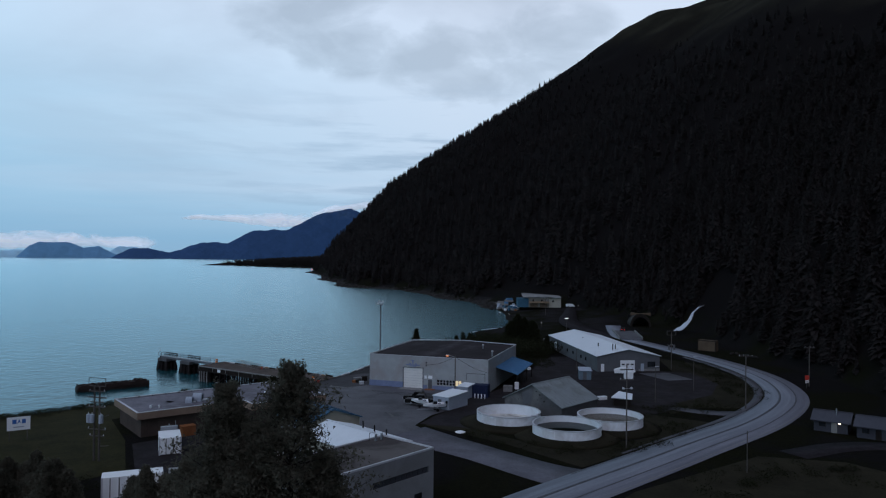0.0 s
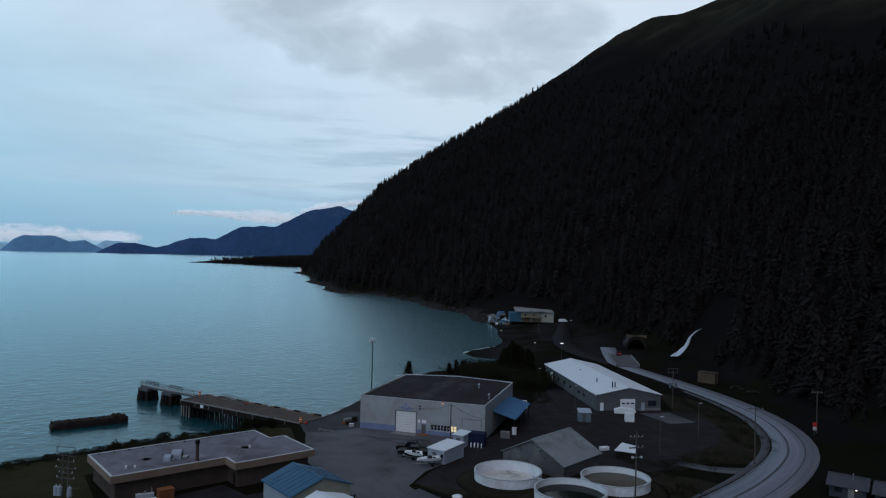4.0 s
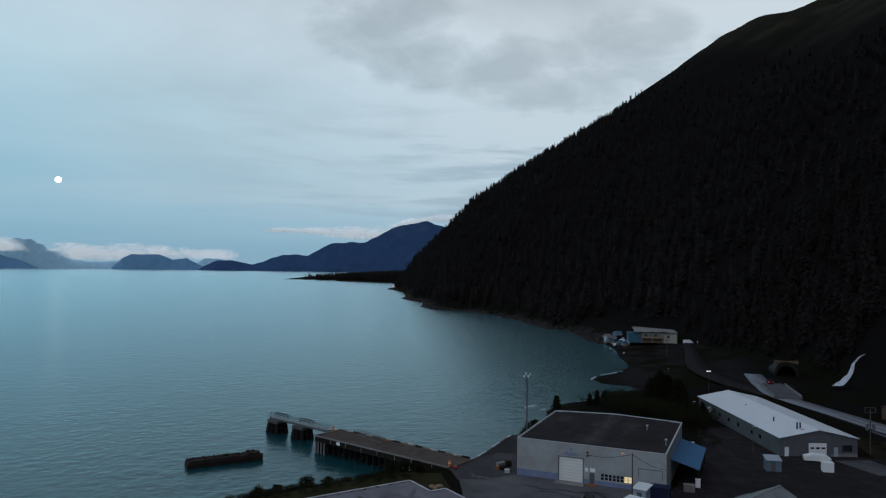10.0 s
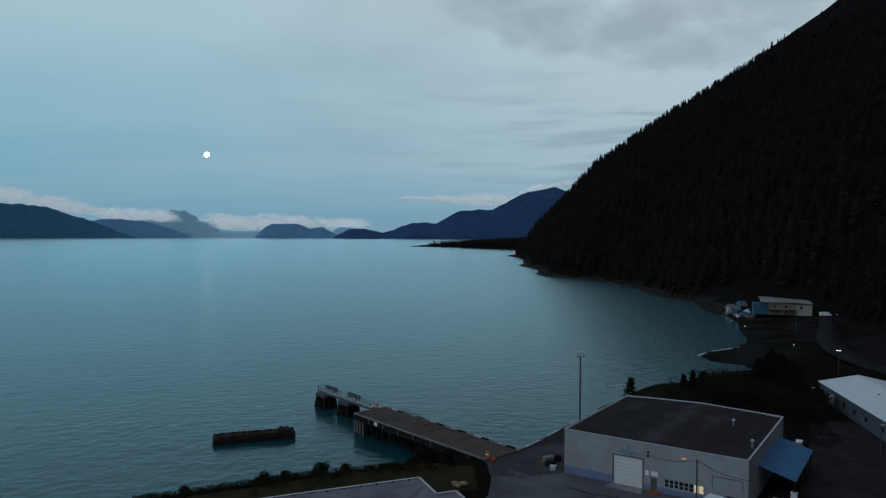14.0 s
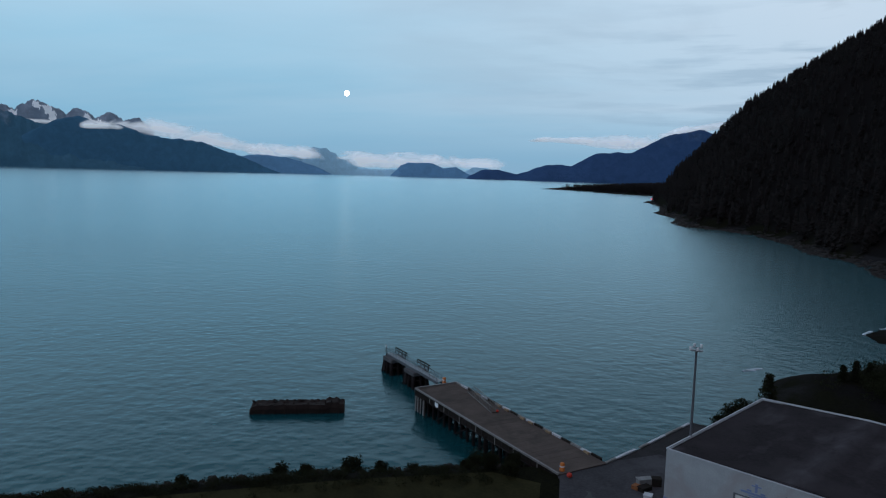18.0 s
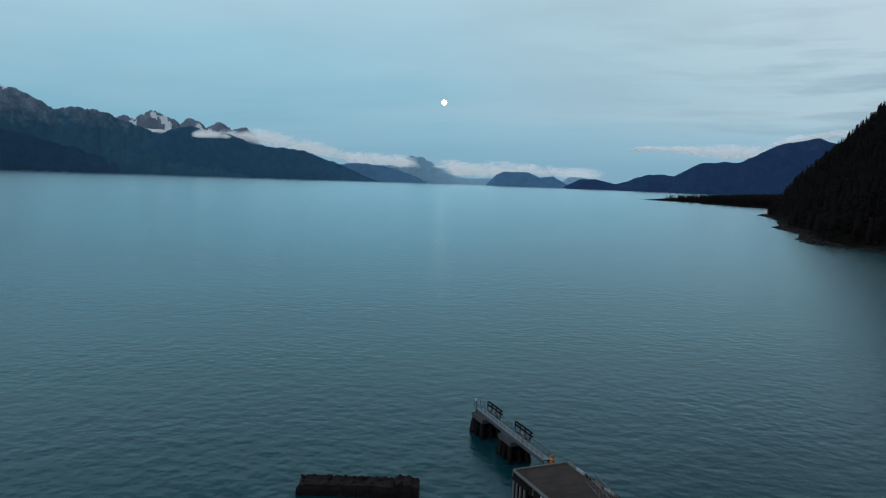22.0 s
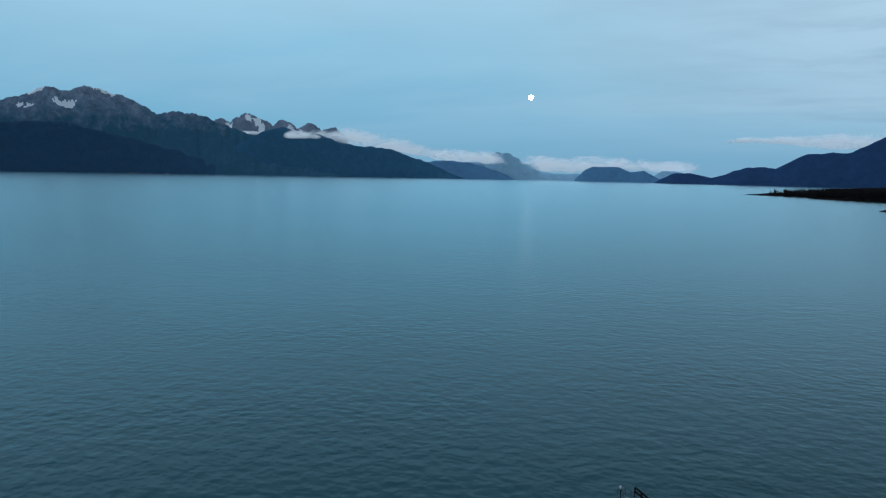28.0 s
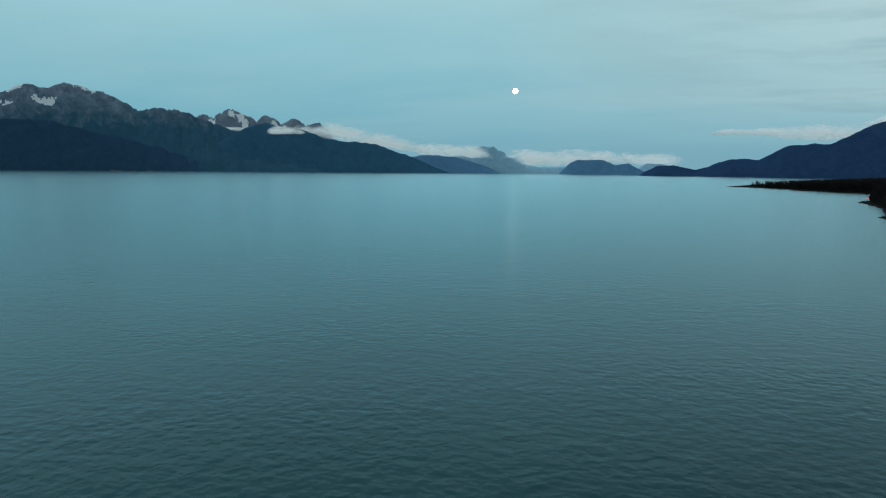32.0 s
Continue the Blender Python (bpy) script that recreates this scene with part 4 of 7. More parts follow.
tagged(strip("track", [(88, 118), (78, 127), (66, 128), (54, 122)], 5, G + 0.03, M_GRAVEL), "dark gravel track beside the cabins", "road", kind="structure")
tagged(strip("gravel_road", [(69, 282), (62, 310), (60, 345), (72, 400), (80, 440)], [9, 10, 9, 7, 5], G + 0.02, M_GRAVEL), "dark gravel road along the cove", "road", kind="structure")


def plate(name, pts, z, material, label, category, thick=0.4):
    return tagged(obj(name, Sl([(x, y, z - thick) for x, y in pts], (0, 0, thick)), material), label, category, kind="structure")


plate("yard", [(-35, 187), (-31.2, 180.5), (-29, 174), (-27.8, 166), (-28.5, 160), (-22, 146), (-17, 137), (-9, 128), (-2.5, 124.9), (1, 128), (-5.9, 139.8), (-3, 148), (0, 152), (4, 163), (10, 170.8), (-17.7, 179.3), (-16, 186), (-13, 195), (-21, 196), (-27, 189.5)], G + 0.04, M_YARD, "damp worn asphalt yard with dark patches", "yard")
plate("lawn", [(-98, 128), (-87, 138), (-77, 147), (-68, 155), (-58, 164), (-48, 172), (-40, 178), (-33, 178), (-30, 168), (-38, 162), (-62, 143), (-53, 128), (-46, 112), (-60, 96), (-90, 100)], G + 0.03, M_LAWN, "rough dark lawn between shore and office", "lawn")
plate("grass_verge", [(-1, 146), (-4, 140), (9.5, 127.2), (19.3, 114.6), (27, 121.5), (41, 134.5), (50, 143), (40, 150), (33, 146), (33, 131), (18, 125), (8, 133), (3, 141)], G + 0.025, M_VERGE, "rough grass verge around the round tanks", "lawn")
plate("meadow", [(24, 104), (48, 121), (60, 118), (72, 100), (60, 70), (20, 70), (4, 80)], G + 0.025, M_VERGE, "dark green grass beside the main road", "lawn")
plate("compound", [(-5, 141), (-2, 148), (1, 153), (4.2, 163), (10, 171), (13, 176), (19, 194), (25, 206), (30, 228), (41, 230), (41, 201.5), (59, 203), (66, 200), (67, 184), (60, 170), (50, 162), (44, 152), (36, 148), (30, 147), (20, 141), (12, 136), (4, 138)], G + 0.03, M_COMPOUND, "grey gravel compound around the shed and long building", "yard")
plate("forecourt", [(-51, 126), (-37, 139), (-32, 134), (-21, 142), (-11, 131), (-20, 117), (-33, 103), (-42, 106)], G + 0.034, M_COMPOUND, "dark gravel forecourt before the office", "yard")
plate("concrete_pad", [(52, 199), (60, 200.5), (63, 190), (56, 188)], G + 0.06, M_YARD, "concrete pad in front of the long building", "pad")
plate("bend_green", [(44, 150), (52, 156), (62, 156), (72, 170), (76, 190), (75, 215), (66, 228), (60, 190), (48, 170)], G + 0.02, M_VERGE, "scrubby grass inside the road bend", "lawn")

QUAY = [(-27, 188.6), (-23.9, 196.9), (-20.5, 207), (-18.4, 213)]
plate("quay_apron", [(-35.02, 187), (-31.2, 180.5), (-29.4, 174.5), (-24, 175.2), (-17.72, 179.3), (-16, 186), (-13, 195), (-21, 196.02), (-27, 189.52)], G + 0.046, M_APRON, "patched dark asphalt apron at the dock entrance", "yard", 0.05)
plate("quay", [*QUAY, (-9, 210), (-13.5, 195), (-21, 187)], G + 0.034, M_QUAY, "dark asphalt quay above a bulkhead wall", "quay", 5.5)
for (ax, ay), (ex, ey) in zip(QUAY[:-1], QUAY[1:]):
    run = math.hypot(ex - ax, ey - ay)
    turn_ = math.degrees(math.atan2(ey - ay, ex - ax))
    for k in range(int(run / 2.6)):
        curb = obj("bulkhead_curb", B((k * 2.6 + 0.05, k * 2.6 + 2.5, -0.1, 0.32, 0, 0.24), bevel=0.03), M_TRIM if k % 3 else M_PALEPOST, pose(ax, ay, G + 0.035, 0, 0, turn_))
        tagged(curb, "pale weathered curb beam along the bulkhead", "curb", "bulkhead curb beams", "structure")


def stain(x, y, rz, long, wide, seed):
    """An uneven wet streak lying on the yard."""
    n = 22
    edge = []
    for k in range(n):
        u = k / (n - 1)
        edge.append((long * u, wide * (math.sin(math.pi * u) ** 0.6) * (0.6 + 0.8 * noise.noise((u * 5, seed, 0.2))) + 0.5 * wide * math.sin(6 * u + seed), 0))
    low = [(px_, py_ - wide * 0.75 * (0.25 + math.sin(math.pi * px_ / long)) * (0.7 + 0.6 * noise.noise((px_, seed, 4.0))), 0) for px_, py_, _ in edge]
    ob = obj("wet_stain", Sl(edge + low[::-1], (0, 0, 0.012)), M_STAIN, pose(x, y, G + 0.04, 0, 0, rz))
    tagged(ob, "dark wet streak on the worn asphalt", "stain", "wet streaks on the yard", "structure")


for k, (x, y, rz, long, wide) in enumerate(((-18.5, 172.5, -16, 9, 1.0), (-10.5, 170.8, -20, 11, 1.7), (-15, 169.0, -12, 8, 0.8), (-4.5, 167.5, -17, 8, 1.8), (-21, 165, -35, 5, 0.7), (-12, 150, -60, 7, 0.8), (-27.5, 178, -30, 7, 2.2))):
    stain(x, y, rz, long, wide, 1.0 + 2.3 * k)

# ---- shore rocks and scrub ----
def scatter(name, centres, sizes, material, label, category, seed, squash=0.7, kind="stuff"):
    """Loose lumps: each an uneven icosahedron."""
    rng = np.random.default_rng(seed)
    g = (1 + 5 ** 0.5) / 2
    base = np.array([(-1, g, 0), (1, g, 0), (-1, -g, 0), (1, -g, 0), (0, -1, g), (0, 1, g), (0, -1, -g), (0, 1, -g), (g, 0, -1), (g, 0, 1), (-g, 0, -1), (-g, 0, 1)]) / 1.9
    tri = np.array([(0, 11, 5), (0, 5, 1), (0, 1, 7), (0, 7, 10), (0, 10, 11), (1, 5, 9), (5, 11, 4), (11, 10, 2), (10, 7, 6), (7, 1, 8), (3, 9, 4), (3, 4, 2), (3, 2, 6), (3, 6, 8), (3, 8, 9), (4, 9, 5), (2, 4, 11), (6, 2, 10), (8, 6, 7), (9, 8, 1)])
    V, F = [], []
    for k, (c, s) in enumerate(zip(centres, sizes)):
        v = base * rng.uniform(0.7, 1.25, (12, 1)) * s * (rng.uniform(0.7, 1.3), rng.uniform(0.7, 1.3), squash)
        V.append(v + c)
        F.append(tri + 12 * k)
    return tagged(raw(name, np.concatenate(V), np.concatenate(F), material), label, category, kind=kind)


def along(line, n, spread, seed):
    rng = np.random.default_rng(seed)
    p = np.array(line, float)
    run = np.r_[0, np.cumsum(np.hypot(*np.diff(p, axis=0).T))]
    s = rng.uniform(0, run[-1], n)
    q = np.stack([np.interp(s, run, p[:, k]) for k in range(2)], -1)
    return q + rng.uniform(-1, 1, (n, 2)) * spread


near_shore = COAST[2:11]
q = along(near_shore, 1500, 2.2, 21)
scatter("riprap", np.column_stack([q, np.clip(height(q), 0.0, 9) + 0.05]), np.random.default_rng(3).uniform(0.3, 0.85, len(q)), M_ROCK, "dark boulders armouring the shore bank", "rocks", 4)
q = along([p for p in COAST if 440 < p[1] < 1450], 1600, 6, 22)
scatter("shore_rocks", np.column_stack([q, np.clip(height(q), 0.0, 3) - 0.1]), np.random.default_rng(5).uniform(0.8, 2.6, len(q)), M_ROCK, "dark rocks along the far shoreline", "rocks", 6, 0.5)

u = np.random.default_rng(63).beta(0.8, 0.8, 16)
scatter("far_beach_rocks", np.column_stack([-4068 + 102 * u, 2015 + 205 * u, np.full(16, 1.0)]), np.random.default_rng(64).uniform(3.0, 6.5, 16), M_PALEPOST, "pale rocks along the foot of the far shore", "rocks", 65, 0.6)


def leaf_cloud(centre, radii, n, size, seed, hollow=0.55):
    """Many small leaf-like triangles in an uneven cluster."""
    rng = np.random.default_rng(seed)
    d = rng.normal(size=(n, 3))
    d /= np.linalg.norm(d, axis=1)[:, None]
    lump = 1 + 0.28 * np.sin(3 * np.arctan2(d[:, 1], d[:, 0]) + seed) * np.cos(4 * d[:, 2] + seed)
    p = np.array(centre) + d * (hollow + (1 - hollow) * rng.random((n, 1))) * np.array(radii) * lump[:, None]
    a = rng.normal(size=(n, 3, 3)) * size
    return (p[:, None, :] + a).reshape(-1, 3)


def leaves(name, clouds, material, parent=None, label="", category="", kind=""):
    V = np.concatenate(clouds)
    ob = raw(name, V, np.arange(len(V)).reshape(-1, 3), material)
    if parent:
        ob.parent = parent
        if label:
            ob["label"] = label
        return ob
    return tagged(ob, label, category, kind=kind)


def bush(x, y, h, seed, label="dark leafy bush on the shore bank", group="shore bushes"):
    z = float(height(np.array([(x, y)]))[0])
    t = thing("bush", pose(x, y, z - 0.1), label, "bush", group)
    part("stems", T(*(((0, 0, 0), (0.35 * h * math.cos(k * 2.1), 0.35 * h * math.sin(k * 2.1), 0.6 * h), 0.05, 0.02) for k in range(4)), n=5), M_BARK, t)
    leaves("foliage", [leaf_cloud((0.22 * h * math.cos(k * 1.9 + seed), 0.22 * h * math.sin(k * 1.9 + seed), h * (0.4 + 0.1 * k)), (h * 0.42, h * 0.42, h * 0.36), 260, 0.05 + 0.035 * h, seed + k) for k in range(4)], M_BUSH, t)
    return t


for k, (x, y, h) in enumerate(((-67.1, 167.0, 2.4), (-59.3, 173.0, 2.8), (-52.3, 178.6, 2.0), (-45.5, 182.2, 1.8), (-63.6, 168.4, 1.6), (-43.5, 180.5, 2.6), (-41.0, 179.5, 2.4), (-37.5, 178.5, 2.0), (-76, 158, 1.6), (-55, 174, 1.6), (-39, 183.5, 2.2))):
    bush(x, y, h, 40 + 5 * k)
q = along(COAST[3:10], 420, 4.5, 31) + (4.0, -5.0)
z = height(q)
leaves("bank_scrub", [leaf_cloud((x, y, hz + 0.3), (0.95, 0.95, 0.5), 110, 0.075, 300 + k) for k, ((x, y), hz) in enumerate(zip(q, z))], M_BUSH, label="low dark scrub growing along the shore bank", category="scrub", kind="stuff")
q = np.concatenate([along([(66, 166), (72, 185), (72, 210), (66, 226)], 90, 4, 33), along([(2, 132), (10, 127), (22, 122), (34, 130), (44, 142)], 70, 3, 34), along([(36, 150), (48, 152), (58, 160)], 60, 5, 35), along([(-58, 92), (-50, 100), (-70, 112)], 60, 6, 36), along([(34, 104), (52, 116), (60, 105)], 50, 4, 37), along([(28, 207), (30, 250)], 80, 3, 38)])
leaves("verge_scrub", [leaf_cloud((x, y, G + 0.3), (1.2, 1.2, 0.55), 130, 0.07, 900 + k) for k, (x, y) in enumerate(q)], M_BUSH, label="low dark scrub and weeds on the verges", category="scrub", kind="stuff")


def spruce(x, y, h, seed, label, n=20, group="", wide=0.17, leaf=None):
    """A conifer: tapered trunk, whorled drooping limbs and sprays of needles with gaps."""
    rng = random.Random(seed)
    z = float(height(np.array([(x, y)]))[0])
    t = thing("spruce_tree", pose(x, y, z - 0.15), label, "tree", group)
    part("trunk", T(((0, 0, 0), (0.1, 0.05, h * 0.98), 0.016 * h + 0.05, 0.02), n=7), M_BARK, t)
    limbs, V = bmesh.new(), []
    for i in range(n):
        u = (i + 0.5) / n
        zz = h * (0.10 + 0.88 * u)
        r = h * wide * (1 - u) ** 0.8 + 0.25
        for k in range(6):
            a = math.tau * (k + rng.random()) / 6 + i
            q = r * rng.uniform(0.65, 1.15)
            tip = (q * math.cos(a), q * math.sin(a), zz - 0.18 * q)
            if k % 2 == 0:
                tube(limbs, (0, 0, zz), tip, 0.035, 0.01, n=3, cap=False)
            for m in (0.4, 0.7, 0.95):
                V.append(leaf_cloud((tip[0] * m, tip[1] * m, zz + (tip[2] - zz) * m), (0.24 * q + 0.12, 0.24 * q + 0.12, 0.10 * h / n + 0.2), 9, 0.09 + 0.006 * h, rng.randrange(99999)))
    part("branchwork", limbs, M_BARK, t)["kind"] = "stuff"
    leaves("crown", V, leaf or M_LEAF, t)
    return t


spruce(-7.6, 213.8, 10.2, 1, "small dark spruce beside the warehouse shore", wide=0.24, leaf=M_BUSH)
for k, (x, y, h) in enumerate(((5.2, 255, 3.6), (31, 243, 7), (7.5, 256, 4.6), (9.9, 257, 4.3), (33, 234, 6))):
    spruce(x, y, h, 70 + k, "dark spruce in the thicket behind the warehouse", 12, "thicket behind the warehouse", 0.24, M_BUSH)
q = along([(6, 252), (16, 254), (30, 250), (24, 262), (14, 262), (10, 246), (22, 240), (34, 240), (28, 228), (18, 246), (30, 236)], 230, 4.2, 41)
leaves("thicket_scrub", [leaf_cloud((x, y, G + 1.6), (2.4, 2.4, 2.3), 190, 0.15, 1300 + k) for k, (x, y) in enumerate(q)], M_BUSH, label="dense dark thicket behind the warehouse", category="scrub", kind="stuff")
for k, (x, y, h) in enumerate(((-15, 222, 2.6), (-13.5, 227, 3.0), (-17, 216, 1.8), (-11.5, 231, 3.2))):
    bush(x, y, h, 140 + 7 * k, "dark bush on the bank behind the warehouse", "bushes behind the warehouse")


def broad_tree(name, x, y, stems, seed, label, leaf=None):
    """A tall dense tree with two leaders and a ragged outline down to low limbs."""
    rng = random.Random(seed)
    t = thing(name, pose(x, y, G - 0.1), label, "tree")
    limbs, V = bmesh.new(), []
    trunk = bmesh.new()
    for sx, sy, h, wide in stems:
        tube(trunk, (sx * 0.3, sy * 0.3, 0), (sx, sy, h * 0.5), 0.42, 0.26, n=9)
        tube(trunk, (sx, sy, h * 0.5), (sx, sy, h * 0.99), 0.26, 0.03, n=7)
        rows = 30
        for i in range(rows):
            u = (i + 0.5) / rows
            zz = h * (0.16 + 0.83 * u)
            r = wide * (1 - u) ** 0.66 * (0.84 + 0.32 * math.sin(i * 2.3 + seed)) + 0.22
            for k in range(9):
                a = math.tau * (k + rng.random()) / 9 + 0.7 * i
                q = r * rng.uniform(0.55, 1.2)
                tip = Vector((sx + q * math.cos(a), sy + q * math.sin(a), zz + q * rng.uniform(0.1, 0.75)))
                root = Vector((sx, sy, zz - 0.3))
                tube(limbs, root, tip, 0.05, 0.012, n=3, cap=False)
                for m in (0.5, 0.75, 0.97):
                    V.append(leaf_cloud(root.lerp(tip, m), (0.19 * q + 0.15, 0.19 * q + 0.15, 0.62), 64, 0.078, rng.randrange(99999)))
    part("trunk", trunk, M_BARK, t)
    part("branchwork", limbs, M_BARK, t)["kind"] = "stuff"
    leaves("crown", V, leaf or M_LEAF, t)
    return t


broad_tree("thicket_tree", 26.5, 257, [(0, 0, 10.5, 3.0), (2.4, 1.0, 9.2, 2.6), (-2.6, 0.6, 8.0, 2.6), (4.8, -3.0, 8.5, 2.8)], 9, "broad dark tree standing in the thicket", M_BUSH)
broad_tree("tall_tree", -12.6, 54.5, [(1.3, 0, 24.2, 6.6), (-2.9, 0.6, 22.7, 5.6), (3.2, 0.8, 18.4, 4.2), (-0.8, -0.6, 20.5, 5.0), (-4.4, -0.5, 16.6, 3.0)], 3, "tall dark tree with two leaders and dense foliage")
for k, (x, y, h) in enumerate(((-52, 100, 5.6), (-58, 100, 5.8), (-54.5, 93, 6.6), (-47.5, 94, 6.2), (-36, 94, 5.6), (-30.5, 92, 7.5), (-61, 95, 6.4))):
    broad_tree("low_tree", x, y, [(0, 0, h, h * 0.24), (2.0, 0.9, h * 0.78, h * 0.22), (-1.9, 1.4, h * 0.7, h * 0.22), (0.4, -2.0, h * 0.6, h * 0.2)], 50 + k, "dark leafy tree beside the storage containers")

# ---- warehouse ----
def panel(w, h, thick, holes):
    """One upright wall sheet in the xz plane with openings (x0, x1, z0, z1) cut right through it."""
    xs_ = sorted({0, w, *(q for o in holes for q in o[:2])})
    zs_ = sorted({0, h, *(q for o in holes for q in o[2:])})
    bm = bmesh.new()
    vert = {}

    def at(i, k, side):
        if (i, k, side) not in vert:
            vert[i, k, side] = bm.verts.new((xs_[i], side * thick, zs_[k]))
        return vert[i, k, side]

    def solid(i, k):
        if not (0 <= i < len(xs_) - 1 and 0 <= k < len(zs_) - 1):
            return False
        cx, cz = (xs_[i] + xs_[i + 1]) / 2, (zs_[k] + zs_[k + 1]) / 2
        return not any(o[0] < cx < o[1] and o[2] < cz < o[3] for o in holes)

    for i in range(len(xs_) - 1):
        for k in range(len(zs_) - 1):
            if not solid(i, k):
                continue
            bm.faces.new((at(i, k, 0), at(i + 1, k, 0), at(i + 1, k + 1, 0), at(i, k + 1, 0)))
            bm.faces.new((at(i, k, 1), at(i, k + 1, 1), at(i + 1, k + 1, 1), at(i + 1, k, 1)))
            for di, dk, p, q in ((-1, 0, (i, k), (i, k + 1)), (1, 0, (i + 1, k), (i + 1, k + 1)), (0, -1, (i, k), (i + 1, k)), (0, 1, (i, k + 1), (i + 1, k + 1))):
                if not solid(i + di, k + dk):
                    bm.faces.new((at(*p, 0), at(*q, 0), at(*q, 1), at(*p, 1)))
    bmesh.ops.recalc_face_normals(bm, faces=bm.faces[:])
    return bm


def gable(w, y0, y1, h0, h1):
    """Outline of a gable end wall in the xz plane at y0, thickness to y1."""
    return Sl([(0, y0, 0), (w, y0, 0), (w, y0, h0), (w / 2, y0, h1), (0, y0, h0)], (0, y1 - y0, 0))


wh = thing("warehouse", pose(-17.7, 179.4, G, 0, 0, -18.6), "pale grey metal warehouse with a dark roof and faded blue base", "warehouse")
W, D, H = 28.9, 29.6, 7.4
front = panel(W, H, 0.3, [(8.6, 13.3, 0, 4.7), (14.6, 15.6, 0, 2.2), (16.7, 22.7, 1.15, 2.3)])
part("front_wall", front, M_WALL, wh)
part("side_wall", B((0, 0.3, 0.3, D, 0, H)), M_WALL, wh)
part("side_wall", B((W - 0.3, W, 0.3, D, 0, H)), M_WALL, wh)
part("back_wall", B((0.3, W - 0.3, D - 0.3, D, 0, H)), M_WALL, wh)
part("roof", Sl([(0.15, 0.15, H - 0.1), (W / 2, 0.15, H + 0.42), (W - 0.15, 0.15, H - 0.1), (W - 0.15, 0.15, H - 0.4), (0.15, 0.15, H - 0.4)], (0, D - 0.3, 0)), M_WHROOF, wh, "dark stained low gabled roof")
for nm, b in (("roof_trim", (-0.06, W + 0.06, -0.06, 0.08, H, H + 0.12)), ("roof_trim", (-0.06, 0.12, 0.08, D, H, H + 0.12)), ("roof_trim", (W - 0.12, W + 0.06, 0.08, D, H, H + 0.12))):
    part(nm, B(b), M_TRIM, wh, "pale metal edge trim")
part("roof_trim", Sl([(0, D - 0.2, H), (W / 2, D - 0.2, H + 0.5), (W, D - 0.2, H), (W, D - 0.2, H + 0.18), (W / 2, D - 0.2, H + 0.68), (0, D - 0.2, H + 0.18)], (0, 0.25, 0)), M_TRIM, wh)
for x0, x1, top in ((-0.02, 8.4, 1.35), (13.5, 14.5, 0.9), (15.7, W, 0.9)):
    part("base_band", B((x0, x1, -0.025, 0, 0, top)), M_BLUEBAND, wh, "faded blue painted base band")
dr = part("overhead_door", B((8.6, 13.3, 0.1, 0.2, 0, 4.7)), M_DOORW, wh, "white overhead door")
for k in range(1, 8):
    part("door_rib", B((8.62, 13.28, 0.075, 0.1, k * 0.585 - 0.02, k * 0.585 + 0.02)), M_TRIM, dr)
part("door_frame", B((8.42, 8.6, -0.05, 0.1, 0, 4.85), (13.3, 13.48, -0.05, 0.1, 0, 4.85), (8.6, 13.3, -0.05, 0.1, 4.7, 4.85)), M_GREYWALL, wh)
part("door_ramp", Sl([(8.0, -2.4, 0), (13.9, -2.4, 0), (13.5, -0.03, 0), (8.4, -0.03, 0)], (0, 0, 0.12)), M_CONC, wh, "pale concrete door ramp")
part("entry_door", B((14.62, 15.58, 0.1, 0.16, 0, 2.18)), M_GREYWALL, wh, "dark entry door")
part("wall_sign", B((13.75, 14.3, -0.05, 0, 2.4, 3.1)), M_WHITE, wh, "small white wall sign")
part("wall_sign", B((14.7, 15.7, -0.05, 0, 2.45, 3.15)), M_WHITE, wh, "small white wall sign")
part("step", B((14.2, 16.4, -1.3, -0.03, 0, 0.16)), M_RUSTORANGE, wh, "rust-brown entry step")
for k in range(8):
    x0 = 16.75 + k * 0.74
    win = part("window", B((x0, x0 + 0.06, 0.04, 0.18, 1.17, 2.28), (x0 + 0.64, x0 + 0.70, 0.04, 0.18, 1.17, 2.28), (x0 + 0.06, x0 + 0.64, 0.04, 0.18, 1.68, 1.74)), M_TRIM, wh)
    part("pane", B((x0 + 0.06, x0 + 0.64, 0.1, 0.13, 1.17, 2.28)), M_WARMPANE if k in (6, 7) else M_PANE, win, "lit warm yellow pane" if k in (6, 7) else "")
part("wall_emblem", B((9.2, 12.6, -0.04, 0, 5.25, 5.5), (10.1, 11.7, -0.04, 0, 5.02, 5.17), (10.75, 11.05, -0.04, 0, 5.6, 6.6), (10.35, 11.45, -0.04, 0, 6.25, 6.4), (9.9, 10.4, -0.04, 0, 5.55, 5.75), (11.4, 11.9, -0.04, 0, 5.55, 5.75)), M_BLUEBAND, wh, "faded blue painted wall emblem")
for z0 in (5.3, 5.9):
    part("wall_vent", B((14.05, 14.35, -0.12, 0, z0, z0 + 0.32)), M_BLACK, wh)
part("wall_panel", B((23.8, 28.2, -0.06, 0, 4.15, 4.25), (23.8, 23.9, -0.06, 0, 2.6, 4.15), (28.1, 28.2, -0.06, 0, 2.6, 4.15)), M_GREYWALL, wh)
for x, y in ((22.9, 18.2), (28.0, 7.2)):
    v = part("roof_vent", T(((x, y, H - 0.2), (x, y, H + 1.0), 0.16), n=10), M_GALV, wh)
    part("vent_cap", T(((x, y, H + 1.0), (x, y, H + 1.25), 0.3, 0.22), n=10), M_TRIM, v)
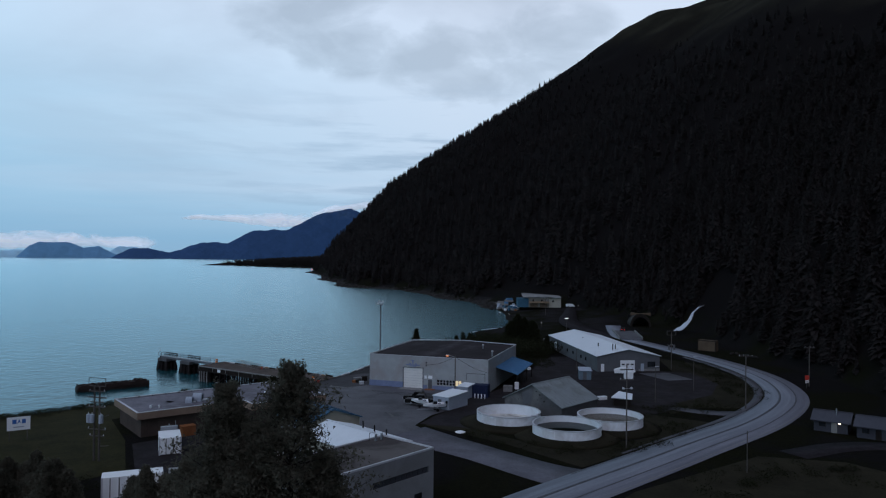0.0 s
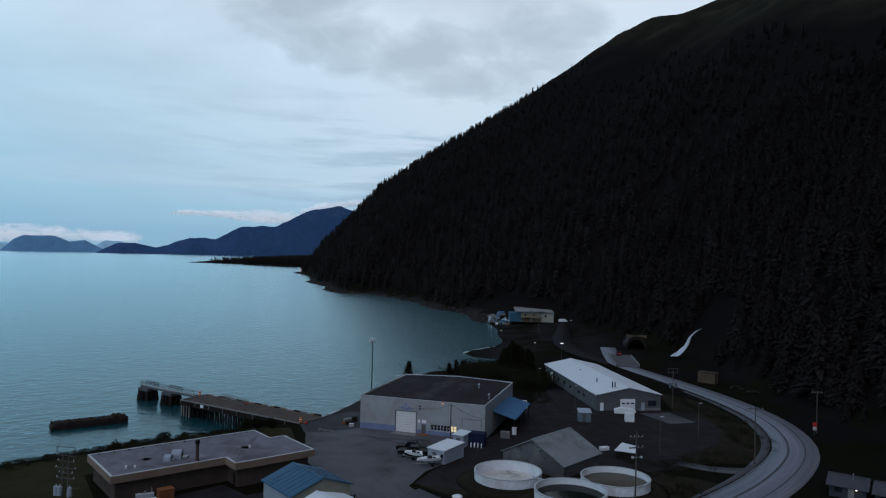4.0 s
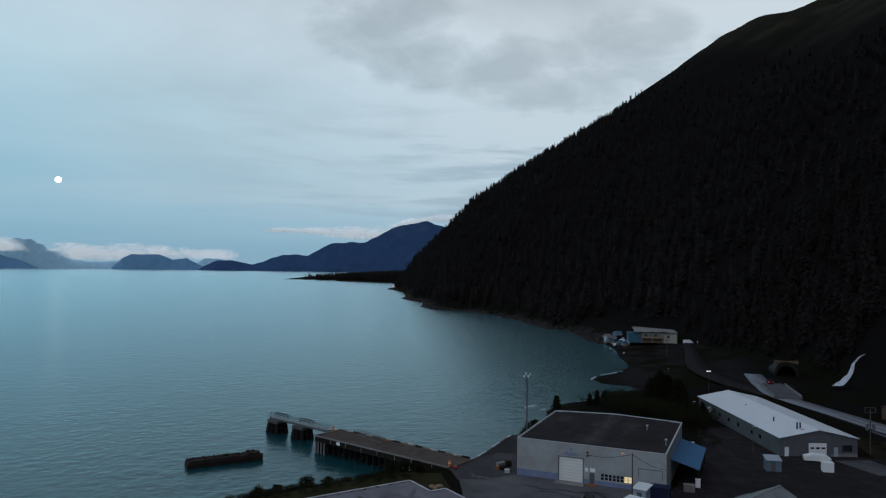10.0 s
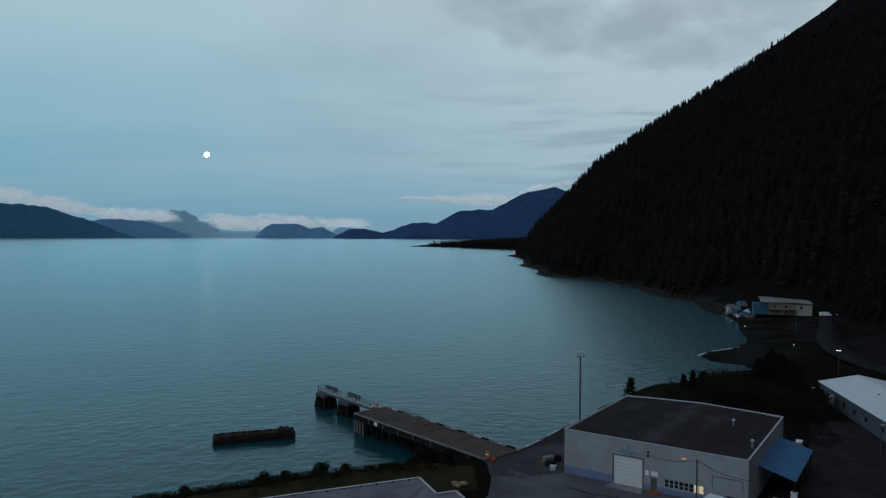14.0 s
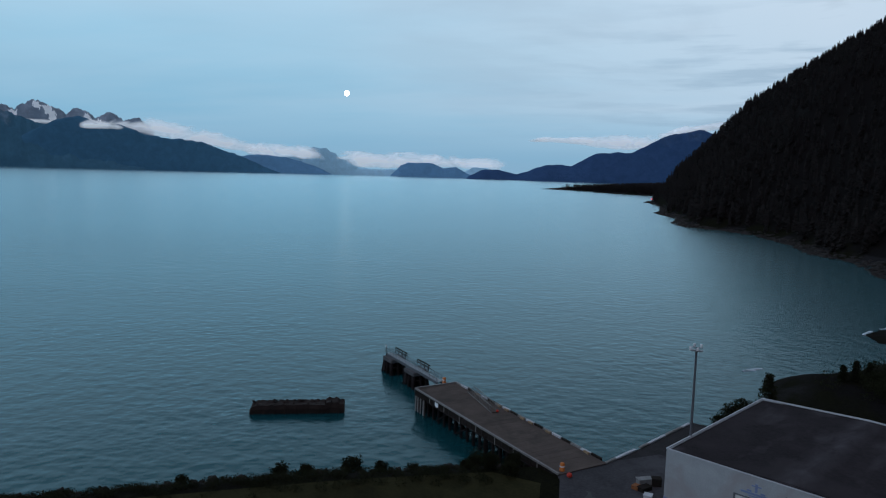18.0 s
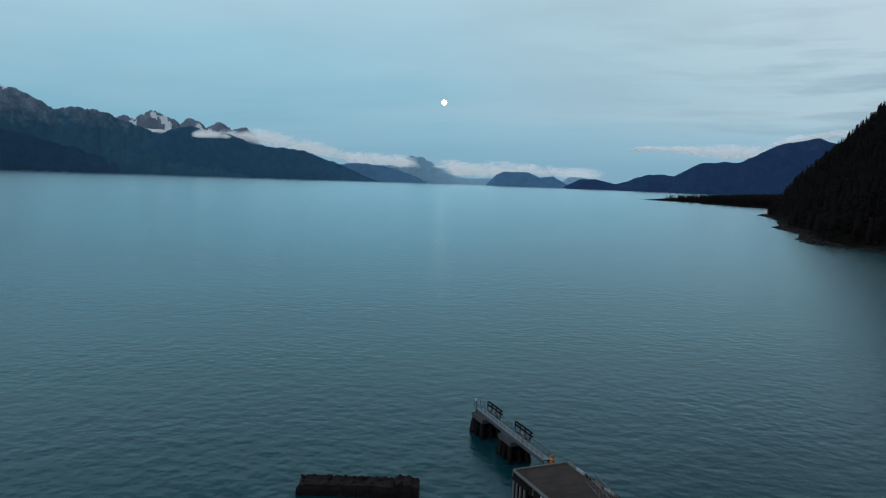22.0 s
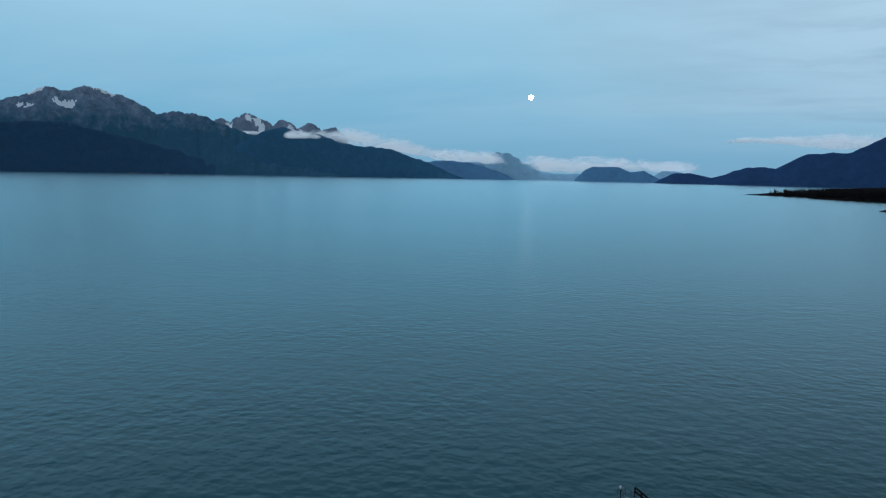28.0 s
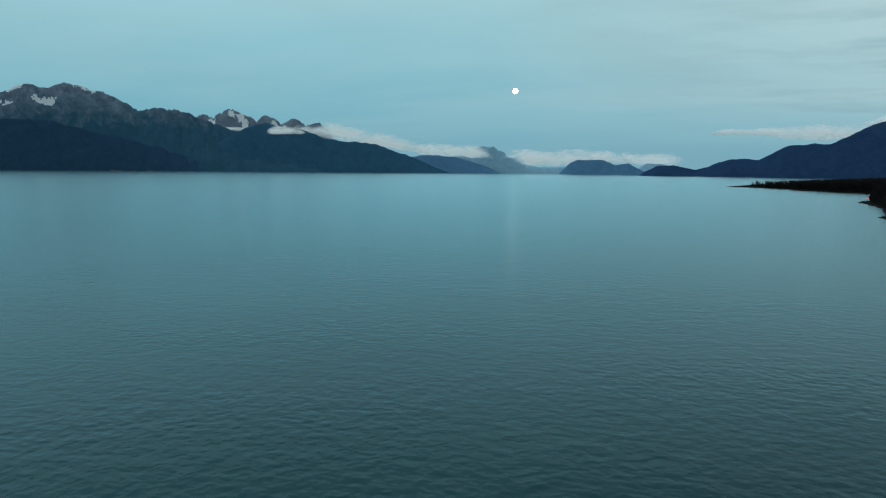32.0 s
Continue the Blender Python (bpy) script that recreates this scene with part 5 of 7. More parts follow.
can = part("canopy", Sl([(W + 0.02, 7.0, H - 2.6), (W + 0.02, 25.5, H - 2.6), (W + 5.3, 25.5, H - 4.1), (W + 5.3, 7.0, H - 4.1)], (0, 0, 0.14)), M_BLUE, wh, "blue sheet-metal lean-to canopy")
for k in range(30):
    y0 = 7.25 + k * 0.62
    part("rib", Sl([(W + 0.1, y0, H - 2.45), (W + 0.1, y0 + 0.07, H - 2.45), (W + 5.25, y0 + 0.07, H - 3.955), (W + 5.25, y0, H - 3.955)], (0, 0, 0.05)), M_BLUE, can)
for y0 in (7.3, 13, 19, 25.2):
    part("post", B((W + 4.9, W + 5.1, y0, y0 + 0.2, 0, H - 4.05)), M_TIMBER, wh)
mast = thing("light_mast", pose(-15.7, 185.4, G), "tall thin steel mast with floodlights beside the warehouse", "mast")
part("pole", T(((0, 0, 0), (0, 0, 19.0), 0.20, 0.13), n=8), M_GREYWALL, mast)
part("platform", B((-0.7, 0.7, -0.5, 0.5, 18.6, 18.7)), M_GALV, mast)
part("crossbar", B((-0.85, 0.85, -0.5, -0.42, 19.1, 19.18), (-0.85, 0.85, -0.5, -0.42, 18.7, 18.78), (-0.05, 0.05, -0.42, 0.05, 19.0, 19.1)), M_GALV, mast)
for k in range(4):
    lamp = part("floodlight", B((-0.8 + 0.42 * k, -0.5 + 0.42 * k, -0.75, -0.5, 18.75 + 0.5 * (k % 2), 19.15 + 0.5 * (k % 2)), bevel=0.03), M_WHITE, mast)
for zz in (4, 7):
    part("bracket", T(((0, 0, zz), (1.0, 0.3, zz), 0.05), n=5), M_GALV, mast)

# ---- clutter around the warehouse ----
def crate(name, x, y, rz, w, d, h, material, label, cat, lid=None):
    t = thing(name, pose(x, y, G + 0.02, 0, 0, rz), label, cat)
    part("body", B((0, w, 0, d, 0, h), bevel=0.03), material, t)
    part("lid", B((-0.04, w + 0.04, -0.04, d + 0.04, h + 0.003, h + 0.08)), lid or material, t)
    for k in range(int(w / 0.5)):
        part("rib", B((k * 0.5 + 0.2, k * 0.5 + 0.26, -0.03, -0.001, 0.05, h - 0.05)), material, t)
    return t


def hut(name, x, y, rz, w, d, h, wall, roof, label, slope=0.25):
    t = thing(name, pose(x, y, G + 0.02, 0, 0, rz), label, "shed")
    part("wall", Sl([(0, 0, 0), (0, d, 0), (0, d, h), (0, 0, h - slope)], (w, 0, 0)), wall, t)
    part("roof", Sl([(-0.15, -0.2, h - slope + 0.01), (-0.15, d + 0.2, h + 0.06), (-0.15, d + 0.2, h + 0.18), (-0.15, -0.2, h - slope + 0.13)], (w + 0.3, 0, 0)), roof, t)
    part("door", B((w * 0.3, w * 0.3 + 0.9, -0.05, 0, 0.02, 1.95)), M_GREYWALL, t)
    return t


hut("storage_shed", -2.6, 154.6, -37, 3.9, 6.6, 2.75, M_PALEBLUE, M_WHITEROOF, "pale blue-grey storage shed with a pinkish white roof")
hut("small_shed", 2.7, 165.0, -30, 2.4, 3.2, 2.7, M_PALEBLUE, M_WHITEROOF, "small pale grey shed beside the warehouse")
crate("navy_container", 5.6, 165.8, -17, 3.7, 2.4, 2.6, M_NAVY, "dark navy steel container beside the warehouse", "container")
for k in range(4):
    tagged(obj("gas_bottle", lathe([(0.11, 0), (0.13, 0.05), (0.13, 0.85), (0.05, 1.0)], 10), M_WHITE, pose(6.4 + 0.7 * k, 164.6 - 0.22 * k, G + 0.04), True), "small white gas bottle beside the navy container", "gas bottle", "gas bottles")
crate("white_cabinet", 3.0, 158.4, -37, 1.0, 1.0, 1.9, M_WHITE, "white utility cabinet beside the storage shed", "cabinet")
crate("fish_tote", 13.3, 172.2, -10, 2.0, 1.3, 1.25, M_CONC, "pale grey plastic tote under the canopy", "tote")
crate("fish_tote", 16.2, 175.2, -14, 0.9, 0.9, 1.5, M_WHITE, "narrow white tote under the blue canopy", "tote")
rng = np.random.default_rng(77)
for k in range(9):
    a, r = rng.uniform(0, 6.28), rng.uniform(0, 2.8)
    crate("scrap_box", 22.5 + r * math.cos(a), 205 + 1.6 * r * math.sin(a), rng.uniform(0, 90), rng.uniform(0.7, 1.6), rng.uniform(0.6, 1.2), rng.uniform(0.4, 1.1), (M_WHITE, M_CONC, M_RUSTORANGE, M_TIMBER)[k % 4], ("white plastic", "grey concrete", "rusty orange", "dark timber")[k % 4] + " box in the scrap pile", "box")
for k, (x, y, w, h, m_) in enumerate(((-20.6, 181.8, 1.8, 0.5, M_TIMBER), (-21.4, 183.6, 2.0, 0.8, M_CONC), (-19.9, 184.4, 1.2, 1.0, M_TIMBER), (-20.2, 179.9, 1.0, 0.6, M_TRIM), (-22.2, 182.4, 0.9, 0.45, M_RUSTORANGE))):
    crate("stacked_gear", x, y, 60 - 20 * k, w, 1.0, h, m_, "stacked fishing gear beside the warehouse wall", "gear")
for k, (x, y, s) in enumerate(((-33.6, 168.4, 0.8), (-32.3, 168.6, 0.7), (-33.0, 167.4, 0.6))):
    scatter("boulder", [(x, y, G + 0.3)], [s], M_TANWALL, "pale tan boulder at the lawn edge", "boulder", 90 + k, 0.6, kind="thing")


def pickup(x, y, rz, paint, label):
    t = thing("pickup_truck", pose(x, y, G + 0.04, 0, 0, rz) @ Matrix.Scale(1.12, 4), label, "truck")
    part("body", Sl([(0, 0, 0.45), (5.7, 0, 0.45), (5.75, 0, 0.95), (5.6, 0, 1.05), (3.9, 0, 1.15), (2.1, 0, 1.15), (0.05, 0, 1.1)], (0, 1.95, 0)), paint, t)
    part("cab", Sl([(1.9, 0.1, 1.15), (4.1, 0.1, 1.15), (3.5, 0.16, 1.85), (2.15, 0.16, 1.85)], (0, 1.75, 0)), paint, t)
    part("windscreen", Sl([(4.12, 0.25, 1.2), (4.12, 1.7, 1.2), (3.55, 1.65, 1.82), (3.55, 0.3, 1.82)], (0.03, 0, 0.02)), M_PANE, t)
    part("side_window", B((2.3, 3.45, 0.08, 0.1, 1.25, 1.75)), M_PANE, t)
    part("bumper", B((5.72, 5.9, 0.05, 1.9, 0.45, 0.7), bevel=0.03), M_GALV, t)
    for hx in (0.2, 1.45):
        part("headlight", B((5.74, 5.8, hx, hx + 0.3, 0.75, 0.92)), M_TRIM, t)
    for wx, wy in ((1.1, -0.02), (4.6, -0.02), (1.1, 1.75), (4.6, 1.75)):
        wheel = part("wheel", T(((wx, wy, 0.38), (wx, wy + 0.22, 0.38), 0.38), n=16), M_RUBBER, t)
        part("rim", T(((wx, wy - 0.01, 0.38), (wx, wy + 0.23, 0.38), 0.22), n=12), M_GALV, wheel)
    return t


pickup(-2.2, 161.4, 168, M_BLACK, "black pickup truck parked in the yard")
pickup(-1.8, 158.4, 172, M_BLACK, "black pickup truck parked beside the boats")


def boat(x, y, z, rz, size, label, trailer=True):
    t = thing("boat", pose(x, y, z, 0, 0, rz), label, "boat", "boats in the yard")
    s = size
    b = 0.55 if trailer else 0.0
    bm = bmesh.new()
    sect = [(0.0, 0.85, 0.2), (0.35 * s, 0.95, 0.12), (0.7 * s, 0.75, 0.2), (0.9 * s, 0.35, 0.45), (s, 0.03, 0.8)]
    rings = []
    for x_, w, keel in sect:
        rings.append([bm.verts.new((x_, q * w, b + zz)) for q, zz in ((0, keel), (0.75, keel + 0.25), (1, 0.95), (0.86, 0.95), (0.6, 0.55), (0, 0.5), (-0.6, 0.55), (-0.86, 0.95), (-1, 0.95), (-0.75, keel + 0.25))])
    for a, c2 in zip(rings[:-1], rings[1:]):
        for i in range(10):
            bm.faces.new((a[i], a[(i + 1) % 10], c2[(i + 1) % 10], c2[i]))
    bm.faces.new(rings[0][::-1])
    bm.faces.new(rings[-1])
    part("hull", bm, M_WHITE, t, smooth=False)
    part("console", B((0.38 * s, 0.55 * s, -0.4, 0.4, b + 0.56, b + 1.35), bevel=0.05), M_PANE, t)
    part("seat", B((0.2 * s, 0.3 * s, -0.45, 0.45, b + 0.56, b + 0.9), bevel=0.03), M_NAVY, t)
    out = part("outboard_motor", B((-0.45, -0.05, -0.2, 0.2, b + 0.75, b + 1.3), bevel=0.06), M_BLACK, t)
    part("leg", B((-0.32, -0.14, -0.06, 0.06, b + 0.1, b + 0.75)), M_BLACK, out)
    if trailer:
        tr = part("trailer", B((0.1, s + 1.2, -0.06, 0.06, 0.42, 0.52), (0.2, 0.3, -0.85, 0.85, 0.42, 0.52), (0.6 * s, 0.6 * s + 0.1, -0.7, 0.7, 0.42, 0.55)), M_GALV, t)
        for wy in (-1.0, 0.82):
            part("wheel", T(((0.4 * s, wy, 0.3), (0.4 * s, wy + 0.18, 0.3), 0.3), n=12), M_RUBBER, tr)
    return t


boat(-0.2, 152.3, G + 0.04, 197, 4.6, "white open boat on a trailer in the yard")
boat(-3.6, 154.8, G + 0.04, 158, 3.7, "white open boat on a trailer beside the trucks")
tagged(obj("round_cover", lathe([(0.9, 0), (0.95, 0.08), (0.7, 0.18)], 20), M_WHITE, pose(2.2, 134.8, G + 0.03), True), "white round cover lying in the grass", "cover")


# ---- lamps and poles ----
def crossarm(t, z, w, material=M_POLE):
    arm = part("crossarm", B((-w / 2, w / 2, -0.07, 0.07, z, z + 0.16)), material, t)
    for k in range(4):
        x0 = -w / 2 + 0.15 + k * (w - 0.3) / 3
        part("insulator", T(((x0, 0, z + 0.16), (x0, 0, z + 0.38), 0.06, 0.04), n=6), M_TRIM, arm)


def pole(name, x, y, h, label, rz=0, arms=(), r=0.14, z=G):
    t = thing(name, pose(x, y, z, 0, 0, rz), label, "pole")
    part("shaft", T(((0, 0, 0), (0, 0, h), r, r * 0.7), n=8), M_POLE, t)
    for az, aw in arms:
        crossarm(t, az, aw)
    return t


lp = pole("yard_lamp", 2.0, 161.6, 9.6, "wooden yard lamp post with a lit orange lamp", 0)
part("arm", T(((0, 0, 9.3), (-1.5, 0, 9.7), 0.05), n=6), M_GALV, lp)
hd = part("lamp_head", B((-2.0, -1.3, -0.15, 0.15, 9.62, 9.82), bevel=0.04), M_GALV, lp)
part("bulb", B((-1.95, -1.4, -0.13, 0.13, 9.46, 9.618), bevel=0.03), M_LAMPGLOW, hd, "glowing orange bulb")
lamp = new("yard_lamp_light", bpy.data.lights.new("yard_lamp_light", "POINT"))
lamp.data.energy, lamp.data.color, lamp.data.shadow_soft_size = 30, (1.0, 0.45, 0.25), 0.15
lamp.location = (0.3, 161.4, G + 9.1)

wire = thing("overhead_cable", pose(0, 0, 0), "thin dark cable slung from warehouse wall to lamp post", "cable")
for a_, b_ in (((-4.2, 174.8, 9.4), (2.0, 161.6, 13.2)), ((2.0, 161.6, 13.2), (9.7, 169.9, 8.4))):
    steps = [Vector(a_).lerp(Vector(b_), k / 8) - Vector((0, 0, 0.5 * math.sin(math.pi * k / 8))) for k in range(9)]
    part("span", T(*((p, q, 0.035) for p, q in zip(steps[:-1], steps[1:])), n=5), M_BLACK, wire)

hp = thing("power_pole", pose(-52.3, 116.6, G, 0, 0, -15), "weathered twin power pole with transformers and crossarms", "pole")
for dx in (-0.45, 0.45):
    part("shaft", T(((dx, 0, 0), (dx, 0, 11.0), 0.16, 0.12), n=8), M_POLE, hp)
part("top_frame", B((-1.5, 1.5, -0.05, 0.05, 11.0, 11.1), (-1.5, 1.5, -0.04, 0.04, 12.2, 12.26), (-1.5, -1.44, -0.04, 0.04, 11.1, 12.2), (1.44, 1.5, -0.04, 0.04, 11.1, 12.2)), M_POLE, hp)
crossarm(hp, 9.3, 3.4)
crossarm(hp, 7.9, 3.0)
crossarm(hp, 10.2, 2.8)
crossarm(hp, 8.6, 2.4)
crossarm(hp, 4.6, 3.2)
crossarm(hp, 3.6, 2.6)
for dx in (-1.15, -0.55, 1.0):
    tr = part("transformer", T(((dx, -0.35, 5.7), (dx, -0.35, 6.9), 0.32), n=12), M_PALEBLUE, hp)
    part("bushing", T(((dx, -0.35, 6.9), (dx, -0.35, 7.2), 0.06), n=6), M_TRIM, tr)
for za, zb in ((6.3, 6.9), (2.2, 2.4)):
    part("bracket", T(((0.45, 0, za), (2.1, 0, zb), 0.05), n=5), M_POLE, hp)
tp = pole("utility_pole", 28.6, 125.2, 13.6, "dark utility pole with crossarms beside the tanks", 10, ((12.6, 2.2), (11.0, 2.4)))
part("small_lamp", B((-0.9, -0.6, -0.5, -0.2, 9.6, 9.9), (0.5, 0.8, -0.5, -0.2, 9.6, 9.9), (-0.9, 0.8, -0.3, -0.25, 9.7, 9.75), bevel=0.02), M_TRIM, tp)
for x, y, h in ((44.7, 161.8, 7.6), (57.6, 174.6, 7.9), (33.9, 247, 3.4), (36.2, 203.5, 6.0)):
    t = pole("light_post", x, y, h, "thin pale post with a small lamp head", 0, (), 0.09)
    part("lamp_head", B((-0.1, 0.7, -0.12, 0.12, h - 0.05, h + 0.08), bevel=0.03), M_TRIM, t)
pole("utility_pole", 61.5, 156.0, 11.1, "wooden utility pole with one pale crossarm", 0, ((10.7, 3.0),))
pole("utility_pole", 88.2, 181.6, 9.8, "dark wooden utility pole at the road bend", 0, ((9.3, 2.4),))
pole("marker_post", 42.6, 112.6, 6.0, "plain weathered post in the roadside grass", 0, (), 0.09)
pole("utility_pole", 56, 383, 9.0, "dark utility pole with crossarms by the cove", 0, ((8.5, 3.5), (7.4, 3.0)))
hf = pole("utility_pole", 63, 206.2, 10.2, "utility pole with a rectangular top frame and transformers", 5, ((6.6, 2.2),))
part("top_frame", B((-1.3, 1.3, -0.05, 0.05, 9.4, 9.5), (-1.3, 1.3, -0.05, 0.05, 10.5, 10.6), (-1.3, -1.2, -0.05, 0.05, 9.5, 10.5), (1.2, 1.3, -0.05, 0.05, 9.5, 10.5)), M_POLE, hf)
for dx in (-0.75, 0.75):
    part("transformer", T(((dx, 0, 5.4), (dx, 0, 6.6), 0.3), n=10), M_GREYWALL, hf)
sg = thing("warning_sign", pose(86.6, 179.6, G, 0, 0, 8), "red and white roadside warning sign on a post", "sign")
part("post", B((-0.06, 0.06, 0, 0.12, 0, 2.2)), M_POLE, sg)
part("panel", B((-0.55, 0.55, -0.06, -0.01, 1.9, 3.0)), M_RED, sg, "bright red panel")
part("panel", B((-0.42, 0.42, -0.06, -0.01, 1.15, 1.88)), M_WHITE, sg, "white panel with dark bars")
part("bar", B((-0.3, 0.3, -0.075, -0.061, 1.3, 1.38), (-0.3, 0.3, -0.075, -0.061, 1.55, 1.63)), M_BLACK, sg)
sb = thing("sign_board", pose(-71.5, 126.7, G, 0, 0, 31), "white sign board with a blue emblem on two posts", "sign")
part("post", B((0.3, 0.45, 0.05, 0.2, 0, 1.9)), M_POLE, sb)
part("post", B((2.8, 2.95, 0.05, 0.2, 0, 1.9)), M_POLE, sb)
part("panel", B((0, 3.3, -0.05, 0.04, 1.75, 3.9)), M_WHITE, sb)
part("emblem", B((0.75, 1.35, -0.07, -0.051, 2.8, 3.5), (2.1, 2.65, -0.07, -0.051, 2.8, 3.5)), M_LOGO, sb, "plain blue emblem blocks")
part("emblem", Sl([(1.45, -0.07, 2.8), (1.72, -0.07, 3.55), (1.98, -0.07, 2.8), (1.72, -0.07, 3.05)], (0, 0.019, 0)), M_LOGO, sb)
part("bar", B((0.9, 2.4, -0.07, -0.051, 2.2, 2.36)), M_PALEBLUE, sb)

# ---- office with a flat roof ----
off = thing("office", pose(-51.4, 129.0, G, 0, 0, 37.8), "low dark brown office with tan fascia and flat violet-grey roof", "building")
OUT = [(0, 0), (18.2, 0), (18.2, -4.1), (32.7, -4.1), (32.7, 7.4), (29.8, 7.4), (29.8, 14.3), (0, 14.3)]
inner = [(0.7, 0.7), (18.9, 0.7), (18.9, -3.4), (32.0, -3.4), (32.0, 6.7), (29.1, 6.7), (29.1, 13.6), (0.7, 13.6)]
part("wall", Sl([(x, y, 0) for x, y in inner], (0, 0, 3.2)), M_BROWN, off)
part("roof", Sl([(x, y, 3.2) for x, y in OUT], (0, 0, 1.02)), M_OFFROOF, off)
for (ax, ay), (ex, ey) in zip(OUT, OUT[1:] + OUT[:1]):
    d = Vector((ex - ax, ey - ay, 0)).normalized()
    n = Vector((d.y, -d.x, 0))
    a, e = Vector((ax, ay, 3.15)) - d * 0.0, Vector((ex, ey, 3.15))
    part("fascia", Sl([a + n * 0.002, e + n * 0.002, e + n * 0.12 + d * 0.1, a + n * 0.12 - d * 0.1], (0, 0, 1.15)), M_TAN, off)
    part("roof_edge", Sl([a + Vector((0, 0, 1.152)) - n * 0.22, e + Vector((0, 0, 1.152)) - n * 0.22, e + Vector((0, 0, 1.152)) + n * 0.14, a + Vector((0, 0, 1.152)) + n * 0.14], (0, 0, 0.06)), M_TRIM, off)
part("recess_door", B((18.86, 18.898, -2.6, -1.5, 0.02, 2.1)), M_TIMBER, off, "dark door in the wall step")
for k in range(40):
    part("wall_board", B((1.0 + 0.44 * k, 1.06 + 0.44 * k, 0.66, 0.698, 0.05, 3.1)), M_BROWN, off)
ch = part("chimney", T(((13.6, 0.9, 4.2), (13.6, 0.9, 7.1), 0.28), n=12), M_BROWN, off)
part("chimney_cap", T(((13.6, 0.9, 7.1), (13.6, 0.9, 7.8), 0.42, 0.36), n=12), M_BLACK, ch)
for x0, y0, s in ((10.3, 3.6, 0.75), (12.2, 4.0, 1.05)):
    arc = [(0.85 * s * math.cos(math.pi * k / 14), 0, 0.55 * s + 0.8 * s * math.sin(math.pi * k / 14)) for k in range(15)]
    hood = part("fan_hood", Sl([(0.85 * s, 0, 0.0), *arc, (-0.85 * s, 0, 0.0)], (0, 1.5 * s, 0)), M_PALEBLUE, off, "rounded pale blue-grey fan hood", m=pose(x0, y0, 4.22, 0, 0, 55))
    part("hood_mouth", Sl([(0.5 * s, -0.02, 0.15), *[(0.6 * x, -0.02, 0.15 + 0.72 * (z - 0.15)) for x, _, z in arc], (-0.5 * s, -0.02, 0.15)], (0, 0.018, 0)), M_GREYWALL, hood)
    part("duct", B((-0.5 * s, 0.5 * s, -0.9 * s, -0.03, 0.0, 0.35 * s), bevel=0.04), M_GALV, hood)
for cx, cy, arms in ((7.2, 6.6, ((-6.2, -5.4), (-6.2, 6.4), (5.5, 6.6), (4.6, -5.6))), (23.5, 4.2, ((-5.5, 7.5), (-4.2, -6.5), (6.8, -6.6), (5.6, 6.8)))):
    for dx, dy in arms:
        u = Vector((-dy, dx, 0)).normalized()
        q0, q1 = Vector((cx, cy, 4.222)), Vector((cx + dx, cy + dy, 4.222))
        part("roof_crease", Sl([q0 - u * 0.7, q1 - u * 0.25, q1 + u * 0.25, q0 + u * 0.7], (0, 0, 0.008)), M_OFFSTAIN, off, "dark damp crease in the roof")
for x0, y0 in ((3.0, 3.2), (4.2, 2.6), (24, 3.5)):
    part("roof_vent", T(((x0, y0, 4.2), (x0, y0, 4.7), 0.14, 0.2), n=10), M_WHITE, off)
for k in range(12):
    part("roof_pin", B((1.5 + 2.4 * k, 1.7 + 2.4 * k, 13.75, 13.9, 4.22, 4.42)), M_TIMBER, off)


def container(x, y, rz, w, d, h, label, material=M_WHITE, unit=False):
    t = thing("cargo_container", pose(x, y, G + 0.03, 0, 0, rz), label, "container", "containers near the office")
    part("body", B((0, w, 0, d, 0.1, h), bevel=0.02), material, t)
    for k in range(int(w / 0.45)):
        part("rib", B((k * 0.45 + 0.12, k * 0.45 + 0.3, -0.04, -0.001, 0.25, h - 0.15)), material, t)
    for k in range(int(d / 0.45)):
        part("rib", B((w + 0.001, w + 0.04, k * 0.45 + 0.12, k * 0.45 + 0.3, 0.25, h - 0.15)), material, t)
    for k in range(1, int(w / 1.03)):
        part("seam", B((k * 1.03 - 0.06, k * 1.03 + 0.06, -0.05, -0.041, 0.15, h - 0.1)), M_SHEDWALL, t, "dark panel seam")
    for cx in (0, w - 0.18):
        part("corner_post", B((cx - 0.01, cx + 0.19, -0.06, -0.041, 0.0, h + 0.02)), M_TRIM, t)
    if unit:
        part("cooling_unit", B((w * 0.1, w * 0.9, d + 0.01, d + 0.8, 1.2, h + 0.55), bevel=0.05), M_GALV, t)
        part("vent_pipe", T(((w * 0.8, d + 0.5, h + 0.5), (w * 0.8, d + 0.5, h + 1.3), 0.07), ((w * 0.5, d + 0.4, h + 0.5), (w * 0.5, d + 0.4, h + 0.9), 0.12), n=7), M_GALV, t)
    return t


container(-44.2, 119.4, 22, 3.2, 5.0, 2.6, "white refrigerated container with a cooling unit behind", unit=True)
container(-43.8, 99.8, 22, 7.2, 2.5, 2.7, "long white ribbed cargo container beside the trees")
container(-36.0, 101.6, 22, 2.6, 4.0, 2.4, "grey ribbed cargo container beside the trees", M_CONC)
crate("rusty_skip", -44.6, 130.6, 37, 2.3, 1.5, 1.6, M_RUSTORANGE, "rusty orange steel bin against the office wall", "bin")
crate("white_tote", -26.4, 119.5, 37, 1.2, 1.0, 1.1, M_WHITE, "white tote beside the blue-roofed building", "tote", M_RED)


